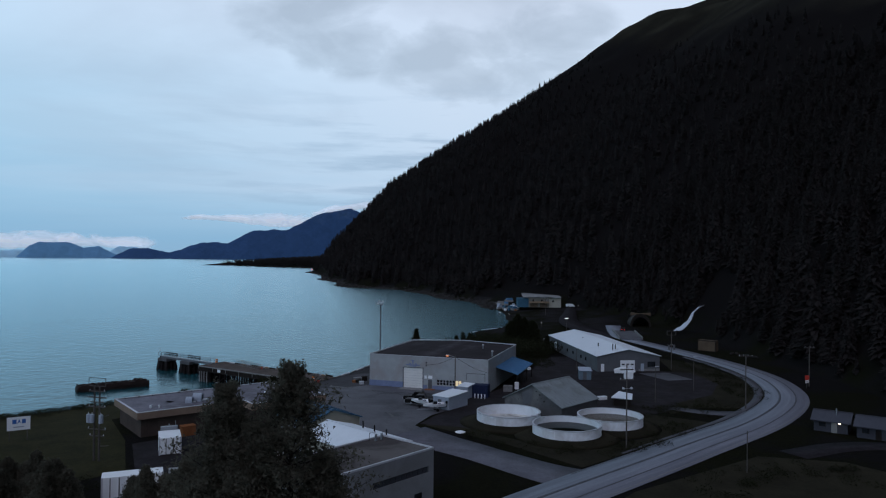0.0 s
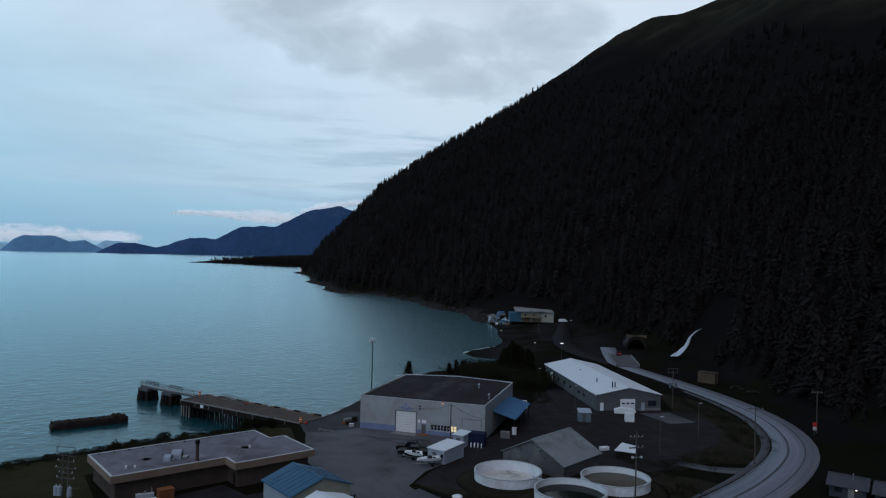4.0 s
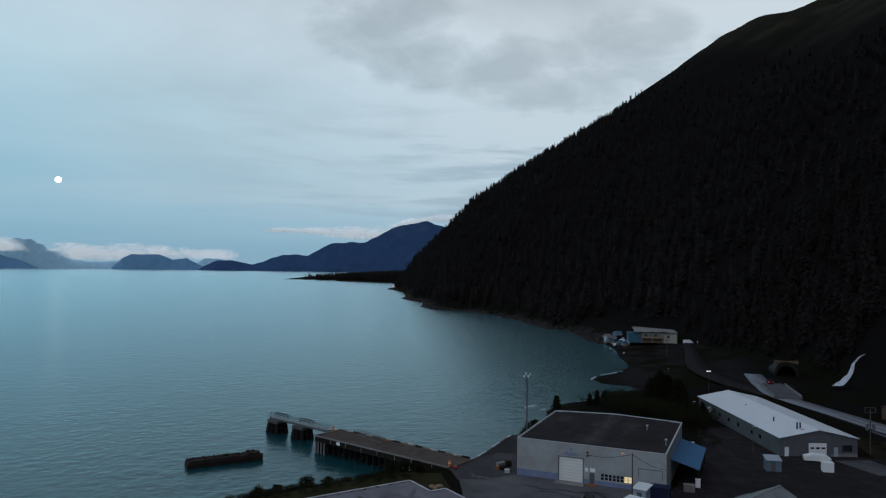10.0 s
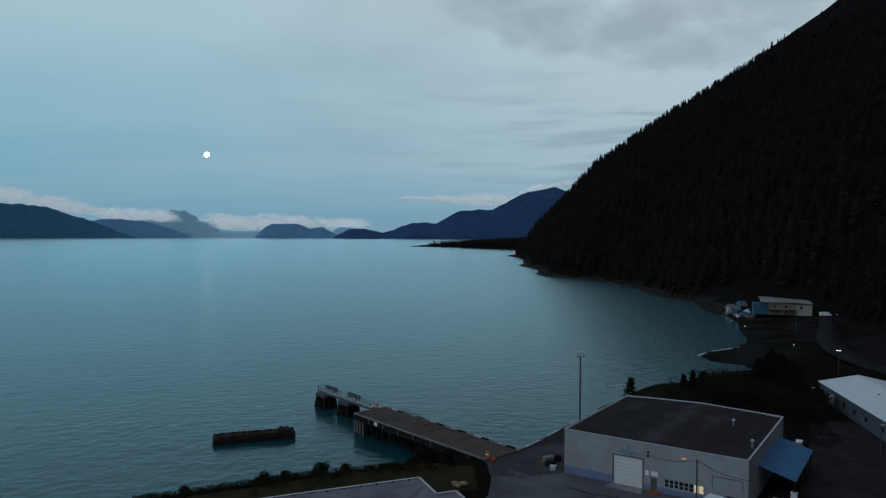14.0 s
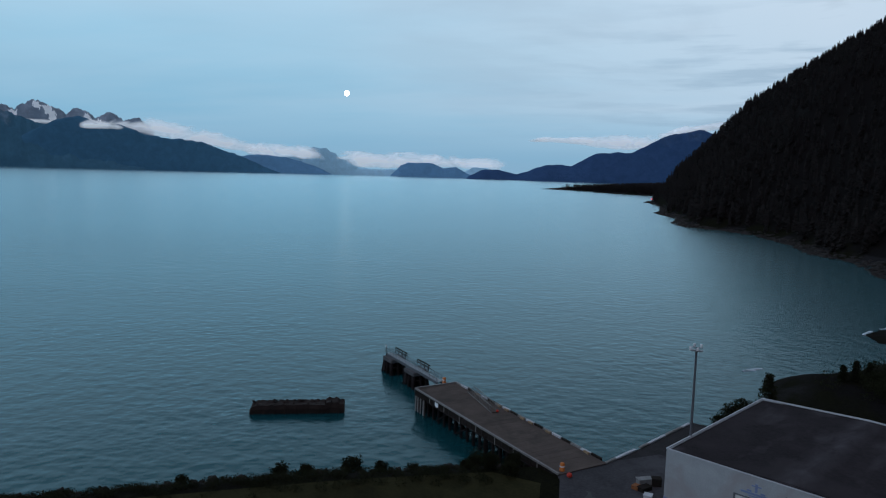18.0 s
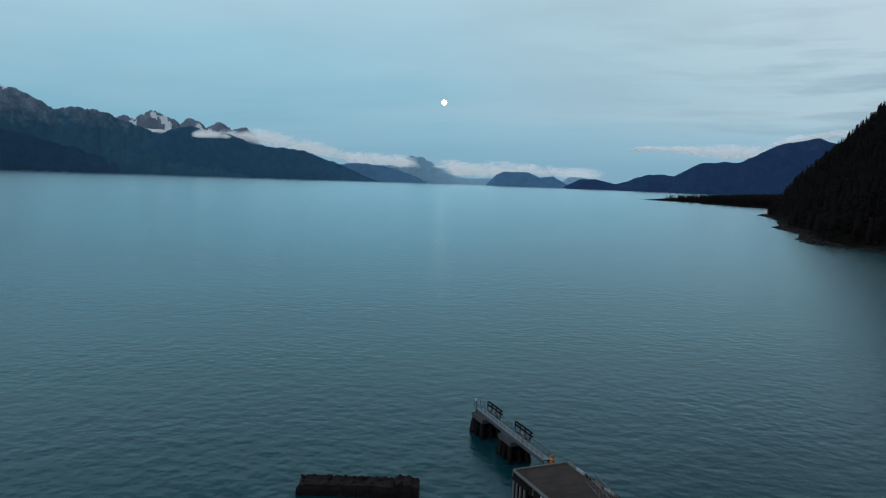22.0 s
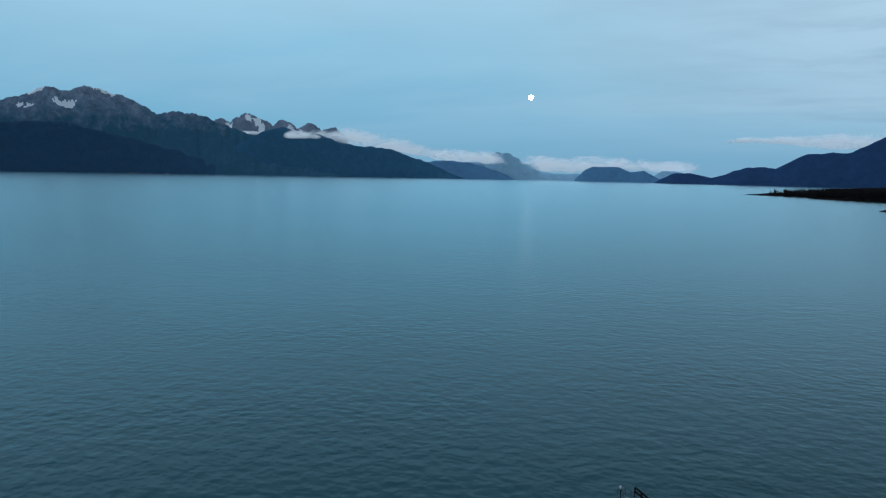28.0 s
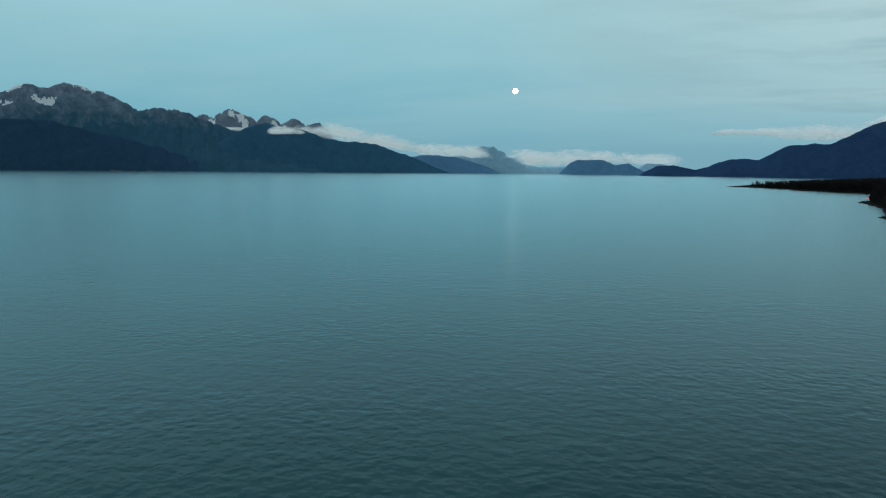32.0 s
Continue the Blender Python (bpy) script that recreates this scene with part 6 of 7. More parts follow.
# ---- gabled buildings ----
def gabled(name, m, w, d, h0, h1, wall, roof, label, trim=M_TRIM, over=0.35, endwall=None, seams=1.2):
    t = thing(name, m, label, "building")
    part("front_wall", gable(w, 0, 0.25, h0, h1), endwall or wall, t)
    part("back_wall", gable(w, d - 0.25, d, h0, h1), endwall or wall, t)
    part("side_wall", B((0, 0.25, 0.252, d - 0.252, 0, h0)), wall, t)
    part("side_wall", B((w - 0.25, w, 0.252, d - 0.252, 0, h0)), wall, t)
    k = (h1 - h0) / (w / 2)
    for sx in (0, 1):
        e, c = (-over, w / 2) if sx == 0 else (w + over, w / 2)
        slope = part("roof_slope", Sl([(e, -over, h0 - k * over + 0.02), (c, -over, h1 + 0.02), (c, d + over, h1 + 0.02), (e, d + over, h0 - k * over + 0.02)], (0, 0, 0.14)), roof, t)
        seam = part("seam", Sl([(e, -0.02, h0 - k * over + 0.162), (c, -0.02, h1 + 0.162), (c, 0.02, h1 + 0.162), (e, 0.02, h0 - k * over + 0.162)], (0, 0, 0.04)), roof, slope)
        for i in range(1, int(d / seams)):
            twin(seam, pose(0, i * seams, 0))
    part("ridge_cap", B((w / 2 - 0.2, w / 2 + 0.2, -over, d + over, h1 + 0.165, h1 + 0.2)), roof, t)
    return t


blue = gabled("blue_roofed_building", pose(-22.4, 121.0, G, 0, 0, 38), 9.9, 9.0, 4.4, 6.1, M_PALEBLUE, M_TEALROOF, "cream gabled building with a blue metal roof", endwall=M_CREAM)
part("door", B((6.4, 7.4, -0.06, -0.002, 0, 2.1)), M_GREYWALL, blue)
wb = gabled("white_roofed_building", pose(-12.6, 107.6, G, 0, 0, 44), 9.2, 13.5, 3.9, 5.2, M_CREAM, M_WHITEROOF, "cream building with a low white metal roof", seams=7.0)
for k in range(3):
    part("roof_vent", T(((6.5 + 0.4 * k, 2 + 3.2 * k, 4.6), (6.5 + 0.4 * k, 2 + 3.2 * k, 5.7), 0.12), n=8), M_BLACK, wb)
part("window", B((-0.05, -0.002, 4, 5, 1.5, 2.6)), M_PANE, wb)

nb = thing("block_building", pose(-15.2, 84.4, G, 0, 0, 48), "grey flat-roofed building with a dark window band", "building")
part("wall", B((0, 19, 0, 9.0, 0, 4.3), (0, 19, 0, 9.0, 5.1, 7.0), (0, 8.8, 0.01, 9.0, 4.3, 5.1), (18.2, 19, 0.01, 9.0, 4.3, 5.1)), M_BLOCK, nb)
part("wall_core", B((8.8, 18.2, 0.3, 9.0, 4.3, 5.1)), M_GREYWALL, nb)
for k in range(10):
    wn = part("window", B((8.85 + 0.93 * k, 9.7 + 0.93 * k, 0.15, 0.2, 4.32, 5.08)), M_PANE, nb)
part("window", B((15.6, 16.9, -0.03, -0.002, 1.2, 2.2)), M_PANE, nb)
part("window", B((9.6, 10.9, -0.03, -0.002, 1.2, 2.2)), M_PANE, nb)
part("roof", B((0.2, 18.8, 0.2, 8.8, 7.003, 7.06)), M_ROOF, nb)
for b in ((0, 19, -0.03, 0.2, 7.003, 7.22), (0, 19, 8.8, 9.03, 7.003, 7.22), (18.8, 19.03, 0.2, 8.8, 7.003, 7.22), (-0.03, 0.2, 0.2, 8.8, 7.003, 7.22)):
    part("parapet", B(b), M_TRIM, nb)
for x0, y0 in ((17.4, 7.6), (16.6, 7.8)):
    part("roof_vent", T(((x0, y0, 7.06), (x0, y0, 7.9), 0.16), n=8), M_GALV, nb)
part("hatch_rail", T(((16.0, 8.4, 7.06), (16.0, 8.4, 8.0), 0.03), ((17.0, 8.4, 7.06), (17.0, 8.4, 8.0), 0.03), ((16.0, 8.4, 8.0), (17.0, 8.4, 8.0), 0.03), n=5), M_BLACK, nb)

lw = gabled("long_building", pose(41.4, 201.4, G, 0, 0, 5.4), 17.4, 50.5, 4.1, 5.9, M_GREYWALL, M_WHITEROOF, "long grey metal building with a white gabled roof")
gd = part("garage_door", B((6.4, 10.4, -0.08, -0.002, 0, 3.0)), M_WHITE, lw, "white garage door with three dark panes")
for k in range(3):
    part("pane", B((6.8 + 1.25 * k, 7.6 + 1.25 * k, -0.1, -0.081, 1.7, 2.1)), M_PANE, gd)
part("side_door", B((1.0, 1.9, -0.07, -0.002, 0, 2.1)), M_WHITE, lw, "white side door")
part("side_door", B((12.1, 13.0, -0.07, -0.002, 0, 2.1)), M_PALEBLUE, lw)
part("window", B((14.0, 16.2, -0.06, -0.002, 1.2, 2.6)), M_PANE, lw)
part("base_strip", B((11.5, 17.4, -0.04, -0.002, 0, 0.7)), M_CONC, lw)
part("loading_door", B((-0.08, -0.002, 41, 43.5, 0.2, 3.0)), M_WHITE, lw, "white side loading door")
for y0 in (9.5, 14, 22, 28, 34):
    part("window", B((-0.05, -0.002, y0, y0 + 1.2, 1.6, 2.5)), M_PANE, lw)
for x0, y0, h in ((5.4, 3.2, 1.6), (6.2, 3.4, 1.5), (4.4, 12.5, 0.8), (5.6, 31, 0.3)):
    part("roof_stack", T(((x0, y0, 5.0), (x0, y0, 5.4 + h), 0.16), n=8), M_BLACK, lw)
part("roof_patch", Sl([(4.8, 2.0, 5.19), (6.6, 2.0, 5.57), (6.6, 2.5, 5.57), (4.8, 2.5, 5.19)], (0, 0, 0.06)), M_BLACK, lw)

hull = thing("covered_boat", pose(45.0, 197.4, G + 0.02, 0, 0, -12), "boat under a white cover beside the long building", "boat")
part("cover", Sl([(0, 0, 0.3), (4.6, 0, 0.3), (5.4, 0, 0.9), (4.4, 0, 1.5), (1.8, 0, 1.7), (0, 0, 1.1)], (0, 2.0, 0)), M_WHITE, hull)
part("cradle", B((0.4, 0.6, 0, 2, 0, 0.3), (3.8, 4.0, 0, 2, 0, 0.3)), M_TIMBER, hull)
crate("white_tank_box", 45.6, 189.4, -6, 2.1, 1.6, 1.9, M_WHITE, "white cage tank standing in the gravel yard", "tank")
kiosk = hut("kiosk", 34.0, 188.6, -4, 2.9, 2.3, 2.7, M_KIOSK, M_PALEBLUE, "small dull blue kiosk with a sloped roof", 0.5)
tent = thing("white_canopy", pose(34.2, 157.6, G, 0, 0, -14), "low white canopy roof on short posts", "canopy")
part("roof", Sl([(0, 0, 1.7), (4.2, 0, 1.5), (4.4, 3.4, 2.0), (1.6, 4.2, 2.3)], (0, 0, 0.12)), M_WHITEROOF, tent)
for px_, py_ in ((0.3, 0.3), (3.8, 0.3), (3.9, 3.0), (1.6, 3.6)):
    part("post", B((px_, px_ + 0.12, py_, py_ + 0.12, 0, 1.55)), M_TIMBER, tent)
part("wall", B((0.5, 3.8, 0.5, 3.0, 0, 1.3)), M_TIMBER, tent)
crate("white_skiff_cover", 33.2, 163.4, 20, 1.9, 1.0, 0.6, M_WHITE, "small white covered box behind the grey shed", "box")

shed = gabled("grey_shed", pose(11.8, 153.9, G, 0, 0, -44), 13.6, 12.6, 2.4, 5.8, M_SHEDWALL, M_SHEDROOF, "weathered grey shed with a pale steep sheet roof")
part("torn_patch", Sl([(4.6, -0.03, 1.8), (6.6, -0.03, 2.2), (6.7, -0.03, 5.1), (5.6, -0.03, 4.6), (4.4, -0.03, 4.0)], (0, 0.028, 0)), M_GREYWALL, shed, "pale weathered cladding patch")
# flat black patches on the wall stand for the dark inside of torn holes
for x, z, s in ((7.6, 4.5, 0.35), (8.3, 3.9, 0.5), (8.9, 3.4, 0.3), (9.4, 2.8, 0.45), (8.0, 3.0, 0.3), (3.4, 2.5, 0.3)):
    part("hole", Sl([(x, -0.05, z), (x + s, -0.05, z + 0.1), (x + 0.8 * s, -0.05, z + 0.7 * s), (x + 0.1, -0.05, z + 0.5 * s)], (0, 0.018, 0)), M_BLACK, shed)
part("roof_skylight", Sl([(1.9, 12.0, 3.5), (2.9, 12.0, 4.0), (2.9, 12.6, 4.0), (1.9, 12.6, 3.5)], (0, 0, 0.06)), M_BLACK, shed)

# ---- round tanks ----
for (x, y), fill, what in (((11.4, 142.6), M_SCUM, "open white round tank with a pale dry bottom"), ((20.4, 132.9), M_MURK, "open white round tank holding dark green water"), ((29.6, 139.9), M_SILT, "open white round tank holding brown water")):
    t = thing("round_tank", pose(x, y, G), what, "tank", "round tanks")
    R = 5.85
    part("shell", lathe([(R, 0), (R, 2.15), (R - 0.14, 2.15), (R - 0.14, 0.0)], 64, closed=True), M_TANK, t)
    part("rim", lathe([(R + 0.08, 2.08), (R + 0.08, 2.2), (R - 0.2, 2.2), (R - 0.2, 2.152), (R + 0.001, 2.152), (R + 0.001, 2.08)], 64, closed=True), M_TRIM, t)
    part("tank_floor" if fill is M_SCUM else "tank_water", lathe([(R - 0.15, 0.05), (R - 0.15, 0.35 if fill is M_SCUM else 1.1)], 64), fill, t)
    berm = lathe([(R + 0.06, 0.0), (R + 0.06, 0.62), (R + 0.9, 0.5), (R + 2.0, 0.22), (R + 3.2, 0.03)], 48)
    tagged(obj("berm", berm, M_VERGE, pose(x, y, G), True), "low grassy berm heaped round a tank", "berm", kind="structure")
    for k in range(12):
        a = math.tau * k / 12
        part("stiffener", B((R + 0.002, R + 0.05, -0.05, 0.05, 0, 2.07)), M_WHITE, t, m=pose(0, 0, 0, 0, 0, math.degrees(a)))
pipe = thing("tank_pipe", pose(16.2, 137.4, G), "thin pale pipe between two tanks", "pipe")
part("run", T(((-1.2, 0.8, 2.3), (1.0, -0.6, 2.3), 0.09), n=8), M_TRIM, pipe)
part("riser", T(((-1.2, 0.8, 0.0), (-1.2, 0.8, 2.3), 0.09), n=8), M_TRIM, pipe)

# ---- cabins, shack, portal, bridge, far buildings ----
for k, (x, y, w, d, rz) in enumerate(((66.0, 138.2, 5.4, 4.6, -38), (70.8, 133.2, 8.2, 5.6, -38))):
    c_ = gabled("cabin", pose(x, y, G, 0, 0, rz) @ pose(w, 0, 0, 0, 0, 90), d, w, 2.1, 3.3, M_CABIN, M_CABINROOF, ("dark grey cabin with a lit porch lamp", "dark boarded cabin with a low grey sheet roof")[k], over=0.5)
    win = part("window", B((-0.05, -0.002, w - 1.9, w - 0.8, 0.9, 1.7)), M_TIMBER, c_)
    part("pane", B((-0.07, -0.051, w - 1.8, w - 0.9, 1.0, 1.6)), M_PANE, win)
    part("door", B((-0.05, -0.002, w - 3.7, w - 2.8, 0, 1.95)), M_PALEPOST if k == 0 else M_TIMBER, c_)
    if k == 0:
        part("porch_lamp", B((-0.3, -0.02, w - 4.3, w - 3.9, 1.75, 1.95), bevel=0.03), glow("cabin_lamp_glow", (1.0, 0.85, 0.6), 6.0), c_, "bright lit porch lamp")
    part("flue", T(((1.4 + k, 2.0, 2.6), (1.4 + k, 2.0, 4.1 + 0.3 * k), 0.11), n=7), M_GALV, c_)
shack = thing("tan_container", pose(85.2, 246.2, G, 0, 0, -42), "tan boxy container standing beside the road", "container")
part("body", B((0, 5.9, 0, 2.4, 0.1, 3.6), bevel=0.03), M_OLDTAN, shack)
part("frame", B((-0.03, 5.93, -0.04, -0.001, 3.4, 3.65), (-0.03, 5.93, -0.04, -0.001, 0, 0.2), (-0.03, 0.2, -0.04, -0.001, 0.2, 3.4), (5.7, 5.93, -0.04, -0.001, 0.2, 3.4)), M_TIMBER, shack)
q = along([(92, 240), (97, 228)], 12, 1.5, 51)
scatter("rubble", np.column_stack([q, np.full(len(q), G + 0.3)]), np.full(len(q), 0.6), M_ROCK, "pile of dark rubble beside the container", "rocks", 52)

portal = thing("tunnel_portal", pose(84.8, 326, G - 0.1, 0, 0, -8), "tan timber portal around a dark round opening", "portal")
pts = [(9.0 * k / 16, 0, 4.6 + 1.4 * abs(k - 8) / 8 + (0.3 if k in (0, 16) else 0)) for k in range(17)]
arch = [(4.5 + 3.6 * math.cos(math.pi * k / 16), 0, 0.2 + 4.2 * math.sin(math.pi * k / 16)) for k in range(17)]
bm = bmesh.new()
for k in range(16):
    a, b_ = arch[k], arch[k + 1]
    o0 = (4.5 + 4.5 * math.cos(math.pi * k / 16) * 1.0, 0, 0.2 + 5.6 * math.sin(math.pi * k / 16))
    o1 = (4.5 + 4.5 * math.cos(math.pi * (k + 1) / 16), 0, 0.2 + 5.6 * math.sin(math.pi * (k + 1) / 16))
    slab(bm, [a, b_, o1, o0], (0, 1.0, 0))
part("arch", bm, M_TIMBER, portal)
part("gable_board", Sl([(0.2, -0.1, 5.0), (4.5, -0.1, 5.9), (8.8, -0.1, 5.0), (8.8, -0.1, 6.4), (4.5, -0.1, 5.95), (0.2, -0.1, 6.4)], (0, 1.2, 0)), M_OLDTAN, portal)
# black lining and added backing put the tunnel's inner darkness into colour
part("lining", lathe([(4.0, 0), (4.0, 14), (3.7, 14), (3.7, 0)], 24, closed=True), M_BLACK, portal, m=pose(4.5, 0.5, 0.3, -90, 0, 0))
part("end_wall", B((0.8, 8.2, 14.4, 14.6, 0, 4.4)), M_BLACK, portal)

bridge = thing("bridge", pose(66.8, 275.5, G, 0, 0, -9.3), "short pale concrete bridge with low parapets", "bridge")
part("deck", B((0.3, 8.5, 0, 32, 0.08, 0.22)), M_YARD, bridge)
part("parapet", B((0, 0.3, -0.5, 32, 0, 1.0)), M_CONC, bridge)
part("parapet", B((8.5, 8.8, 2.5, 28, 0, 1.0)), M_CONC, bridge)
for k in range(5):
    part("parapet_post", B((-0.06, 0.36, k * 7.6 - 0.5, k * 7.6 - 0.1, 0, 1.15)), M_CONC, bridge)
car = thing("car", pose(76.4, 303, G + 0.22, 0, 0, 81), "small dark car with red tail lights on the bridge", "car")
part("body", Sl([(0, 0, 0.35), (4.3, 0, 0.35), (4.3, 0, 0.85), (3.3, 0, 0.95), (2.6, 0, 1.45), (0.9, 0, 1.45), (0.1, 0, 0.95)], (0, 1.75, 0)), M_BLACK, car)
for wx in (0.85, 3.4):
    for wy in (-0.02, 1.57):
        part("wheel", T(((wx, wy, 0.32), (wx, wy + 0.2, 0.32), 0.32), n=12), M_RUBBER, car)
for wy in (0.1, 1.35):
    part("tail_light", B((-0.04, 0.0, wy, wy + 0.3, 0.72, 0.9)), M_REDGLOW, car, "glowing red tail light")
for x, y, z in ((47.3, 340, 1.0), (36.5, 433, 1.6), (39.1, 404, 1.2), (84.3, 438, 1.2)):
    t = thing("lamp_post", pose(x, y, float(height(np.array([(x, y)]))[0])), "small lit lamp on a short post", "lamp", "cove lamps")
    part("post", T(((0, 0, -0.3), (0, 0, 2.0), 0.06), n=6), M_POLE, t)
    part("lamp", B((-0.16, 0.16, -0.13, 0.13, 2.0, 2.25), bevel=0.04), M_SMALLGLOW, t)
t = pole("street_lamp", 48.8, 285.6, 7.0, "lit street lamp beside the gravel road", 0, (), 0.09)
part("lamp", B((-0.6, -0.1, -0.2, 0.2, 6.8, 7.0), (0.1, 0.6, -0.2, 0.2, 6.8, 7.0), bevel=0.03), M_SMALLGLOW, t, "two glowing lamp heads")
van = thing("parked_van", pose(78, 441, G + 0.1, 0, 0, 10), "pale van parked along the cove road", "van")
part("body", Sl([(0, 0, 0.4), (5, 0, 0.4), (5, 0, 1.0), (4.2, 0, 1.3), (3.8, 0, 2.0), (0, 0, 2.0)], (0, 1.9, 0)), M_WHITE, van)
for wx in (0.9, 3.9):
    part("wheel", T(((wx, -0.02, 0.35), (wx, 1.92, 0.35), 0.35), n=12), M_RUBBER, van)

fz = 3.2
far = thing("cannery", pose(52.6, 448, fz, 0, 0, -2), "two-storey cream and white building with a pale roof", "building")
part("wall", B((3.2, 15.5, 0, 11, 0, 6.2)), M_DULLCREAM, far)
part("wing", B((15.5, 23, 0.6, 11, 0, 5.6)), M_CREAM, far)
part("annex", B((-3.6, 3.2, 1, 11, 0, 5.4)), M_CYAN, far, "blue clad annex")
part("roof", Sl([(-0.5, -0.6, 6.22), (15.6, -0.6, 6.22), (23.4, 0, 5.8), (23.4, 11.6, 6.6), (1.5, 11.6, 8.2), (-0.5, 11.6, 8.0)], (0, 0, 0.2)), M_CONC, far)
part("balcony", B((3.2, 15.5, -1.4, -0.002, 2.7, 2.9), (3.2, 15.5, -1.45, -1.4, 2.9, 3.8)), M_TANWALL, far)
for x0 in (4.0, 10.0):
    g_ = part("bay_door", B((x0, x0 + 4.6, -0.06, -0.002, 0.1, 2.6)), M_OLDTAN, far, "dull tan bay door")
    part("lintel", B((x0 - 0.2, x0 + 4.8, -0.12, -0.062, 2.45, 2.65)), M_TIMBER, g_)
for k in range(2):
    w = part("window", B((5.4 + 5.2 * k, 6.4 + 5.2 * k, -0.05, -0.002, 3.7, 4.8)), M_TIMBER, far)
    part("pane", B((5.5 + 5.2 * k, 6.3 + 5.2 * k, -0.07, -0.051, 3.8, 4.7)), M_PANE, w)
part("shed_front", B((14.0, 15.3, -0.05, -0.002, 3.4, 5.2)), M_PALEPOST, far)
part("window", B((17.6, 18.8, 0.55, 0.598, 3.2, 4.4)), M_PANE, far)
def beached_boat(x, y, rz, s, cover, label):
    t = thing("beached_boat", pose(x, y, float(height(np.array([(x, y)]))[0]), 0, 0, rz), label, "boat", "boats on the beach")
    part("hull", Sl([(0, 0, 0.2), (s * 0.8, 0, 0.2), (s, 0, 1.5), (0, 0, 1.4)], (0, 2.0, 0)), M_PALEPOST, t)
    part("cover", Sl([(0.3, 0.1, 1.45), (s * 0.85, 0.1, 1.5), (s * 0.7, 0.1, 2.6), (0.6, 0.1, 2.7)], (0, 1.8, 0)), cover, t)
    if cover is M_TANK:
        part("cabin", B((0.9, s * 0.45, 0.3, 1.7, 2.5, 3.6), bevel=0.06), M_PALEBLUE, t)
        part("cabin_window", B((s * 0.45, s * 0.45 + 0.03, 0.45, 1.55, 2.8, 3.4)), M_PANE, t)


for x, y, rz, s, m_, label in ((42.6, 462, 70, 5.5, M_CYAN, "boat under a cyan tarpaulin"), (45.5, 470, 95, 6, M_BLUE, "boat under a blue cover"), (47.5, 457, 120, 5, M_CYAN, "small boat under a cyan sheet"), (49.8, 462, 145, 5, M_TANK, "white cabin boat on the beach"), (44.0, 480, 170, 6, M_PALEPOST, "pale boat hauled onto the beach"), (48.5, 474, 195, 6, M_BLUE, "large boat under a blue cover"), (38.6, 468, 30, 4.6, M_PALEBLUE, "pale blue boat on the beach"), (40.2, 476, 55, 5, M_PALEBLUE, "boat under a pale blue sheet"), (46.0, 452, 12, 4.2, M_TEALROOF, "small boat under a teal sheet"), (50.5, 453, 75, 4.4, M_TANK, "stained white boat beside the blue annex")):
    beached_boat(x, y, rz, s, m_, label)
for k, (x, y, w, h, m_) in enumerate(((41.5, 457, 1.6, 1.2, M_WHITE), (44.2, 455.5, 1.2, 1.5, M_TEALROOF), (47.0, 463.5, 2.0, 1.4, M_BLUE), (43.6, 466, 1.4, 1.8, M_WHITE), (48.6, 449.5, 1.3, 1.0, M_RUSTORANGE))):
    q = height(np.array([(x, y)]))[0]
    t = crate("gear_box", x, y, 25 * k, w, 1.2, h, m_, ("white", "teal", "blue", "white", "rusty orange")[k] + " gear box among the beached boats", "box")
    t.location.z = float(q)

# ---- waterfall and surf ----
def cascade():
    """White water in ragged strands that widen towards the foot."""
    line = [(95.1, 297, G + 0.2), (99.0, 300.3, 5.6), (102.5, 303, 7.8), (105.6, 308, 10.4), (110.0, 313, 12.4), (115.0, 318, 13.2)]
    t = thing("waterfall", pose(0, 0, 0), "white waterfall rushing down the dark slope in strands", "waterfall")
    p = np.array(line)
    at = np.linspace(0, len(line) - 1, 34)
    mid = np.stack([np.interp(at, range(len(line)), p[:, k]) for k in range(3)], -1)
    wide = np.interp(at, range(len(line)), (3.9, 2.8, 1.8, 1.2, 0.8, 0.4))
    for s_, (off_, part_) in enumerate(((-0.30, 0.5), (0.05, 0.62), (0.36, 0.4))):
        V, n = [], 5
        for i, ((x, y, z), w) in enumerate(zip(mid, wide)):
            rough = 0.65 + 0.6 * noise.noise((i * 0.55, s_ * 3.1, 1.0))
            sway = off_ * w + 0.25 * noise.noise((i * 0.4, 7.0 + s_, 2.0))
            for k in range(n):
                u = k / (n - 1) - 0.5
                V.append((x + 0.8 * (sway + part_ * w * rough * u), y - 1.2 - 0.5 * (sway + part_ * w * rough * u), z + 1.25 + 0.12 * s_ + 0.2 * noise.noise((i * 0.8, k * 1.0, s_)) - 0.9 * u * u))
        F = [(i * n + k, i * n + k + 1, (i + 1) * n + k + 1, (i + 1) * n + k) for i in range(len(mid) - 1) for k in range(n - 1)]
        raw("strand", V, F, M_FOAM, True).parent = t


cascade()
for line, w in (([(-14.2, 267), (-12.5, 270), (-10.2, 272)], 0.5), ([(-13.8, 268), (-11.5, 269.5)], 0.5), ([(14.4, 329), (14.6, 331.5), (17, 337)], 0.8), ([(19.6, 342), (28, 351.5)], 0.5), ([(-9.4, 264.5), (-7.6, 265.3)], 0.5), ([(30, 354), (39, 366)], 0.7)):
    tagged(strip("surf", line, w, 0.12, M_FOAM), "thin white line of breaking surf", "surf", "surf lines", "structure")
rock_lamp = thing("beacon", pose(-243.5, 1416, 1.4), "small red beacon on the rocky point", "beacon")
part("post", T(((0, 0, -1), (0, 0, 2.2), 0.3), n=8), M_POLE, rock_lamp)
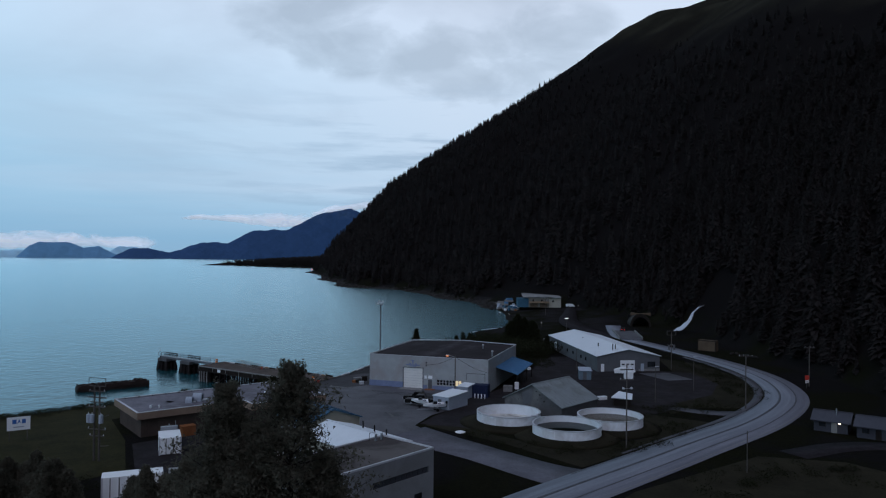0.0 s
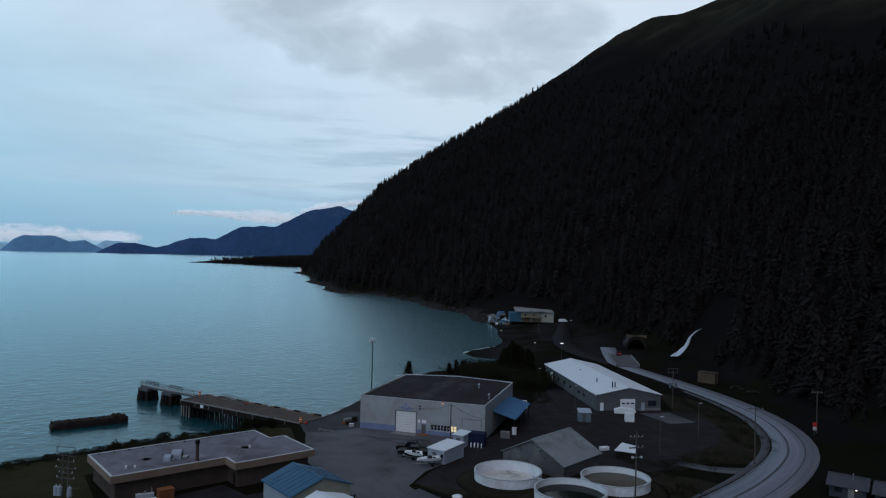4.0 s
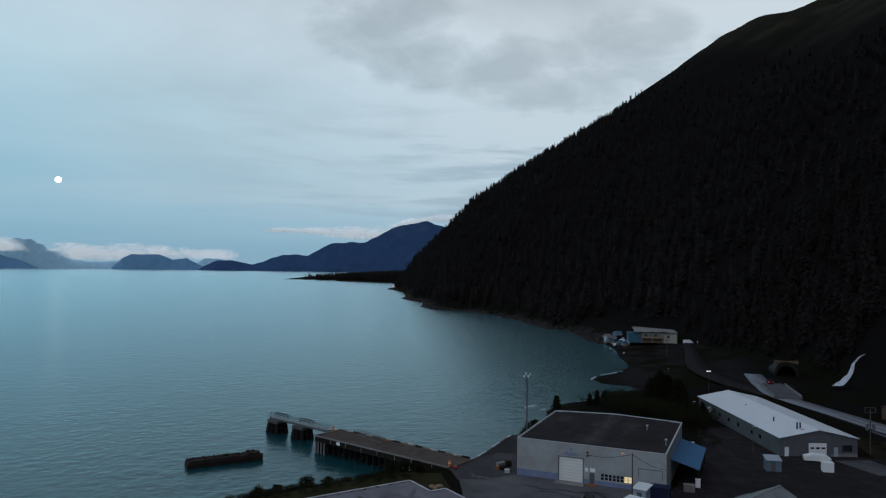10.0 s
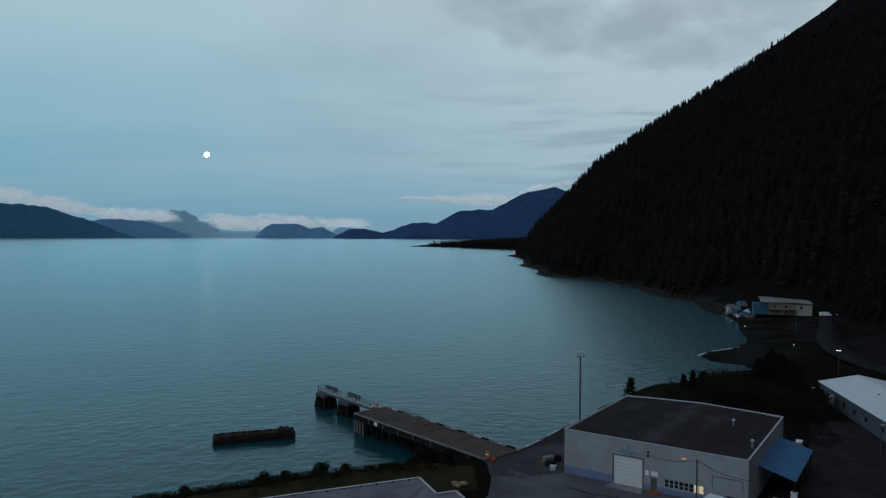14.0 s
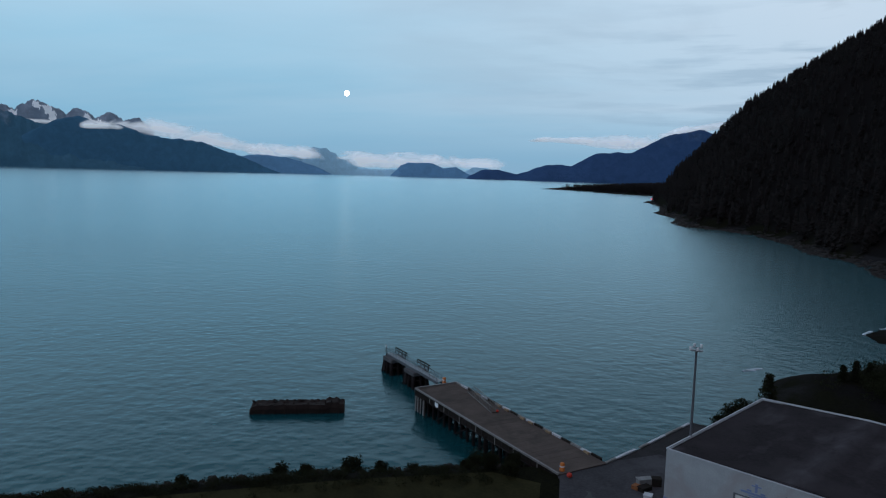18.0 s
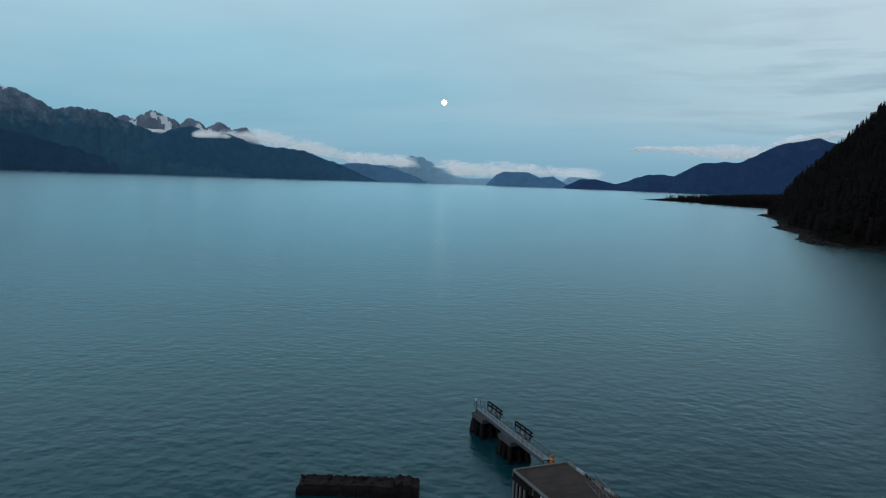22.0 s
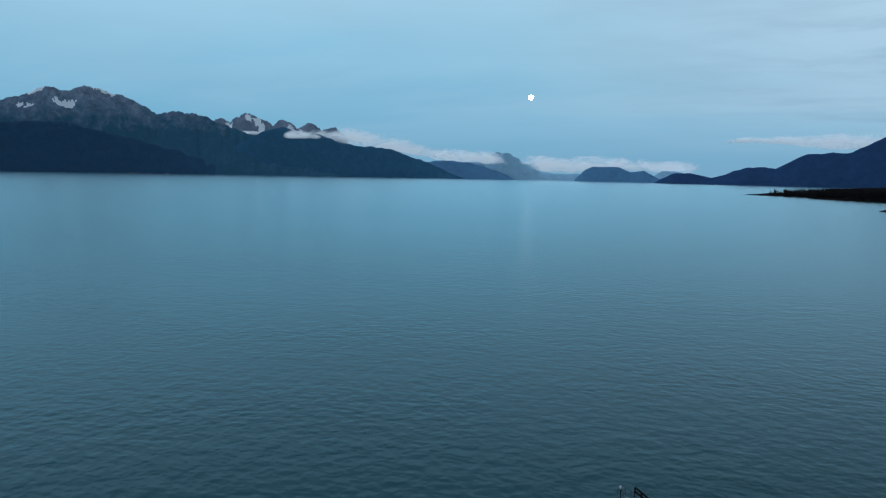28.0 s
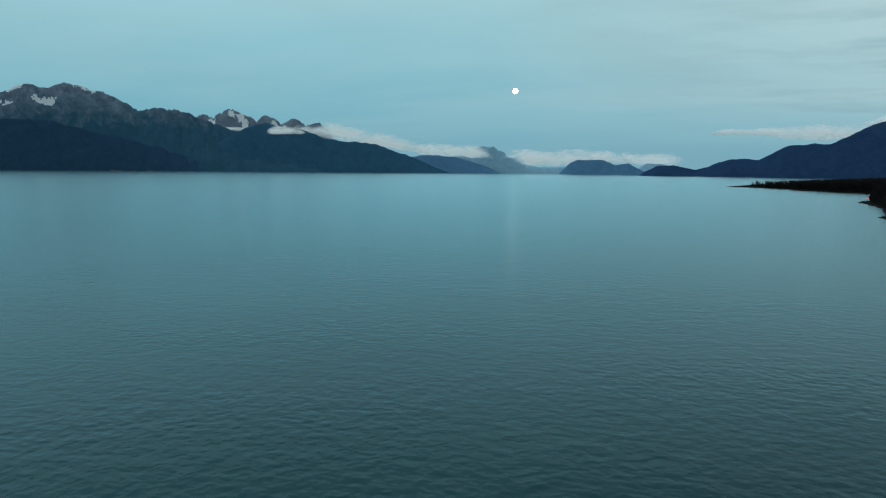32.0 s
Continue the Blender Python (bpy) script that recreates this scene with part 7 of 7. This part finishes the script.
part("lamp", B((-1.0, 1.0, -1.0, 1.0, 2.2, 3.8), bevel=0.2), M_REDGLOW, rock_lamp, "glowing red lamp")
q = np.column_stack([np.linspace(-560, -330, 7) + 6, np.linspace(2094, 1945, 7) + 14])
for k, (x, y) in enumerate(q):
    t = thing("beach_cabin", pose(x, y, 1.6, 0, 0, 20 * k), "small pale cabin on the low point", "cabin", "cabins on the point")
    part("wall", B((0, 8, 0, 6, 0, 3.2)), M_WHITE, t)
    part("roof", Sl([(-0.4, -0.4, 3.22), (4, -0.4, 5.2), (8.4, -0.4, 3.22)], (0, 6.8, 0)), M_GREYWALL, t)

# ---- dock, catwalk and wreck ----
DZ = 4.0
dock = thing("dock", pose(-66.2, 204.4, 0, 0, 0, -33.6), "timber dock with brown planked deck and pale curb rail", "dock")
L, WD = 41.5, 8.6
for k in range(60):
    part("plank", B((0.006 + k * L / 60, (k + 1) * L / 60 - 0.006, 0.1, WD - 0.1, DZ - 0.12, DZ + 0.006 * math.sin(3.3 * k))), M_DECK, dock)
part("beam", B((0, L, 0.2, 0.6, DZ - 0.75, DZ - 0.125), (0, L, WD / 2 - 0.2, WD / 2 + 0.2, DZ - 0.75, DZ - 0.125), (0, L, WD - 0.6, WD - 0.2, DZ - 0.75, DZ - 0.125)), M_TIMBER, dock)
part("fascia", B((0, L, -0.12, 0.08, DZ - 1.25, DZ - 0.05)), M_TIMBER, dock)
part("curb", B((0, L, -0.18, 0.12, DZ - 0.045, DZ + 0.22)), M_PALEPOST, dock, "pale worn curb rail")
part("stringer", B((0, L, -0.2, -0.13, DZ - 1.15, DZ - 1.05)), M_OLDPILE, dock, "dull lower stringer")
rng = np.random.default_rng(83)
for k in range(24):
    u, low = 0.3 + k * 1.74 + float(rng.uniform(-0.35, 0.35)), float(rng.uniform(0.65, 1.35))
    part("fender_post", B((u, u + 0.13, -0.26, -0.202, DZ - low, DZ - 0.06)), (M_PALEPOST, M_OLDPILE, M_OLDPILE)[k % 3], dock, "upright fender post")
part("end_curb", B((-0.15, 0.15, 0.121, WD, DZ + 0.02, DZ + 0.24)), M_PALEPOST, dock)
rng = np.random.default_rng(61)
for k in range(18):
    x0 = 1.0 + k * 2.25
    part("far_curb", B((x0 - 1.0, x0 + 1.05, WD - 0.1, WD + 0.22, DZ - 0.3, DZ + 0.28)), (M_PALEPOST, M_TRIM, M_TIMBER)[k % 3], dock, m=pose(0, 0, float(rng.uniform(-0.04, 0.04))))
    if k in (3, 6, 7, 9, 10, 12, 16):
        part("curb_block", B((x0, x0 + 1.1, WD - 0.42, WD - 0.12, DZ + 0.02, DZ + 0.32), bevel=0.03), M_TANWALL, dock, "pale yellow curb block")
for i in range(18):
    for j in range(4):
        part("support_post", T(((0.4 + i * 1.9, 0.5 + j * 2.5, -3.0), (0.4 + i * 1.9, 0.5 + j * 2.5, DZ - 0.7), 0.26), n=8), M_PILE, dock)
for i in range(5):
    part("cross_brace", Sl([(0.3 + i * 6.9, 0.2, 0.3), (0.7 + i * 6.9, 0.2, 0.3), (4.9 + i * 6.9, 0.2, DZ - 1.2), (4.5 + i * 6.9, 0.2, DZ - 1.2)], (0, 0.15, 0)), M_PILE, dock)
for x0 in (0.5, 1.4, 2.4, 3.5):
    part("pale_post", T(((x0, -0.15, -2.5), (x0, -0.15, DZ - 1.2), 0.17), n=8), M_PALEPOST, dock, "pale barnacled post")
for x0 in (4.6, 24):
    part("fender_pile", T(((x0, -0.42, -2.5), (x0, -0.42, DZ - 0.6), 0.14), n=7), M_TIMBER, dock)
part("sign_plate", B((7.9, 9.0, -0.31, -0.265, DZ - 0.85, DZ - 0.1)), M_WHITE, dock, "small white sign plate")
for k in range(14):
    part("end_lagging", B((-0.25, -0.1, 0.2 + k * 0.6, 0.74 + k * 0.6, -2.0, DZ - 0.1)), M_PILE, dock)
part("pile_cap", B((-0.1, 0.9, 0.1, WD - 0.1, DZ - 1.3, DZ - 0.76)), M_TIMBER, dock)


def barrel(x, y, label):
    t = thing("marker_barrel", pose(x, y, DZ + 0.03), label, "barrel", "orange barrels")
    part("body", lathe([(0.36, 0), (0.40, 0.12), (0.33, 0.16), (0.33, 1.05), (0.2, 1.15)], 16), M_ORANGE, t, smooth=True)
    part("band", lathe([(0.345, 0.6), (0.345, 0.75), (0.335, 0.75), (0.335, 0.6)], 16, closed=True), M_WHITE, t)


barrel(-63.2, 210.2, "orange marker barrel at the catwalk entrance")
barrel(-31.6, 182.8, "orange marker barrel at the dock entrance")
tagged(obj("red_buoy", lathe([(0.08, 0), (0.34, 0.14), (0.4, 0.34), (0.25, 0.6), (0.06, 0.7)], 14), M_RED, pose(-30.2, 181.6, G + 0.05), True), "red plastic buoy lying at the dock entrance", "buoy")
tagged(obj("red_buoy", lathe([(0.06, 0), (0.22, 0.1), (0.26, 0.24), (0.16, 0.4), (0.05, 0.48)], 14), M_RED, pose(-48.2, 200.2, DZ + 0.03), True), "red plastic buoy beside the gangway", "buoy")
gang = thing("gangway", pose(-57.0, 207.4, DZ + 0.03, 0, 0, -45), "aluminium gangway with truss rails lying on the dock", "gangway")
part("floor", B((0, 11.5, 0.08, 1.13, 0.05, 0.13)), M_DECK, gang)
for y0 in (0.0, 1.14):
    rail = part("rail", B((0, 11.5, y0, y0 + 0.07, 1.12, 1.22), (0, 11.5, y0, y0 + 0.07, 0.0, 0.1)), M_PALEPOST, gang)
    for k in range(10):
        part("brace", T(((k * 1.15, y0 + 0.035, 0.08), ((k + 1) * 1.15, y0 + 0.035, 1.14), 0.035), n=5), M_PALEPOST, rail)
        part("upright", T(((k * 1.15 + 0.03, y0 + 0.035, 0.08), (k * 1.15 + 0.03, y0 + 0.035, 1.14), 0.04), n=5), M_PALEPOST, rail)

walkway = thing("catwalk", pose(-64.3, 211.5, 0, 0, 0, 145.5), "narrow galvanized catwalk on two timber dolphins", "catwalk")
CL = 23.1
part("truss_floor", B((-0.5, CL, 0, 1.2, DZ - 0.05, DZ + 0.07)), M_GALV, walkway)
part("truss_girder", B((-0.5, CL, 0.0, 0.1, DZ - 0.55, DZ - 0.06), (-0.5, CL, 1.1, 1.2, DZ - 0.55, DZ - 0.06)), M_GREYWALL, walkway)
for y0 in (0.0, 1.14):
    part("handrail", B((-0.5, CL, y0, y0 + 0.06, DZ + 1.05, DZ + 1.12), (-0.5, CL, y0, y0 + 0.06, DZ + 0.55, DZ + 0.6)), M_GREYWALL, walkway)
    for k in range(17):
        part("stanchion", B((k * 1.5 - 0.03, k * 1.5 + 0.03, y0, y0 + 0.06, DZ + 0.07, DZ + 1.05)), M_GREYWALL, walkway)
for x0 in (8.3, 18.9):
    dol = thing("dolphin", walkway.matrix_basis @ pose(x0, -1.9, 0), "concrete mooring dolphin on battered piles with dark rails", "dolphin", "mooring dolphins")
    part("cap", B((0.15, 4.45, 0.35, 3.85, DZ - 1.35, DZ - 0.56), bevel=0.08), M_SHEDWALL, dol)
    for i in range(3):
        for j in range(3):
            part("support_post", T(((i * 1.9 + 0.4 - 0.7 * (1 - i), j * 1.4 + 0.7 - 0.7 * (1 - j), -3), (i * 1.9 + 0.4, j * 1.4 + 0.7, DZ - 1.3), 0.3), n=8), M_PILE, dol)
    part("bracing", B((0.3, 4.3, 0.6, 3.6, 1.5, 1.8)), M_PILE, dol)
    for i in range(8):
        for yy in (0.8, 3.3):
            part("lagging", B((0.6 + 0.44 * i, 0.99 + 0.44 * i, yy, yy + 0.12, -2.0, DZ - 1.36)), M_PILE, dol)
    for px_, py_, dx, dy in ((0.6, 0.75, -0.5, -0.15), (4.0, 0.75, 0.5, -0.15), (0.6, 3.45, -0.5, 0.3), (4.0, 3.45, 0.5, 0.3), (2.3, 0.7, 0, -0.15)):
        leg = part("corner_pile", T(((px_ + dx, py_ + dy, -2.5), (px_, py_, DZ - 1.34), 0.34), n=12), M_OLDPILE, dol, "grey-brown weathered pile")
        part("pile_foot", T(((px_ + 0.82 * dx, py_ + 0.82 * dy, -1.2), (px_ + 0.6 * dx, py_ + 0.6 * dy, 0.35), 0.52, 0.48), n=12), M_PILE, leg)
    for zz in (DZ + 0.0, DZ + 0.55):
        part("mooring_rail", B((-0.2, 5.4, 0.1, 0.32, zz, zz + 0.2)), M_TIMBER, dol)
    for xx in (0.1, 1.8, 3.5, 5.2):
        part("rail_post", T(((xx, 0.42, DZ - 0.56), (xx, 0.42, DZ + 0.75), 0.1), n=6), M_TIMBER, dol)
    part("bollard", lathe([(0.2, DZ - 0.56), (0.16, DZ - 0.1), (0.26, DZ), (0.1, DZ + 0.08)], 12), M_PALEPOST, dol, m=pose(0.5, 0.9, 0), smooth=True)
tip = thing("navigation_light", walkway.matrix_basis @ pose(23.0, 1.3, DZ - 0.56), "small pale navigation light on a post", "light")
part("post", T(((0, 0, 0), (0, 0, 2.0), 0.06), n=7), M_TIMBER, tip)
part("lamp", lathe([(0.14, 2.0), (0.18, 2.1), (0.18, 2.3), (0.06, 2.42)], 10), M_WHITE, tip, smooth=True)

wreck = thing("wrecked_barge", pose(-90.6, 186.5, 0, 0, 0, 33.6), "rusted dark hulk of a barge lying in shallow water", "wreck")
bm = bmesh.new()
n = 44
rings = []
for i in range(n):
    u = i / (n - 1)
    x0 = 17.3 * u
    lean = 0.35 * noise.noise((u * 9, 0.3, 1.0))
    nose = min(1.0, (u / 0.1)) ** 0.5 if u < 0.1 else 1.0
    hgt = (1.6 + 0.22 * noise.noise((u * 22, 4.0, 0)) + (0.35 if 0.80 < u < 0.95 else 0)) * (0.45 + 0.55 * nose)
    rings.append([bm.verts.new((x0 + (0.5 * (1 - nose)), y_, z_)) for y_, z_ in ((0.1 + lean * 0.3, -0.8), (-0.05 + lean, hgt * 0.55), (0.15 + lean, hgt), (0.55, hgt - 0.1), (2.4, hgt - 0.25 + 0.15 * math.sin(i)), (3.4, hgt * 0.96 + 0.1 * math.sin(2.3 * i)), (3.6, -0.8))])
for a, b_ in zip(rings[:-1], rings[1:]):
    for k in range(6):
        bm.faces.new((a[k], b_[k], b_[k + 1], a[k + 1]))
bm.faces.new(rings[0])
bm.faces.new(rings[-1][::-1])
bmesh.ops.recalc_face_normals(bm, faces=bm.faces[:])
part("hull", bm, M_RUST, wreck)
for k in range(9):
    x0 = 1.0 + 1.9 * k
    part("rib", T(((x0, -0.10, -0.5), (x0 + 0.1, -0.02, 1.4), 0.09, 0.07), n=5), M_RUST, wreck)
q = np.random.default_rng(15).uniform(0, 1, (26, 2))
lumps = scatter("broken_plating", np.column_stack([0.6 + 16.2 * q[:, 0], 0.3 + 2.9 * q[:, 1], np.full(26, 1.5)]), np.random.default_rng(16).uniform(0.12, 0.30, 26), M_RUST, "", "", 17, 0.8)
lumps.parent = wreck
for x0 in (13.9, 14.9):
    part("bollard", T(((x0, 0.5, 1.5), (x0, 0.5, 2.35), 0.14), n=7), M_RUST, wreck)
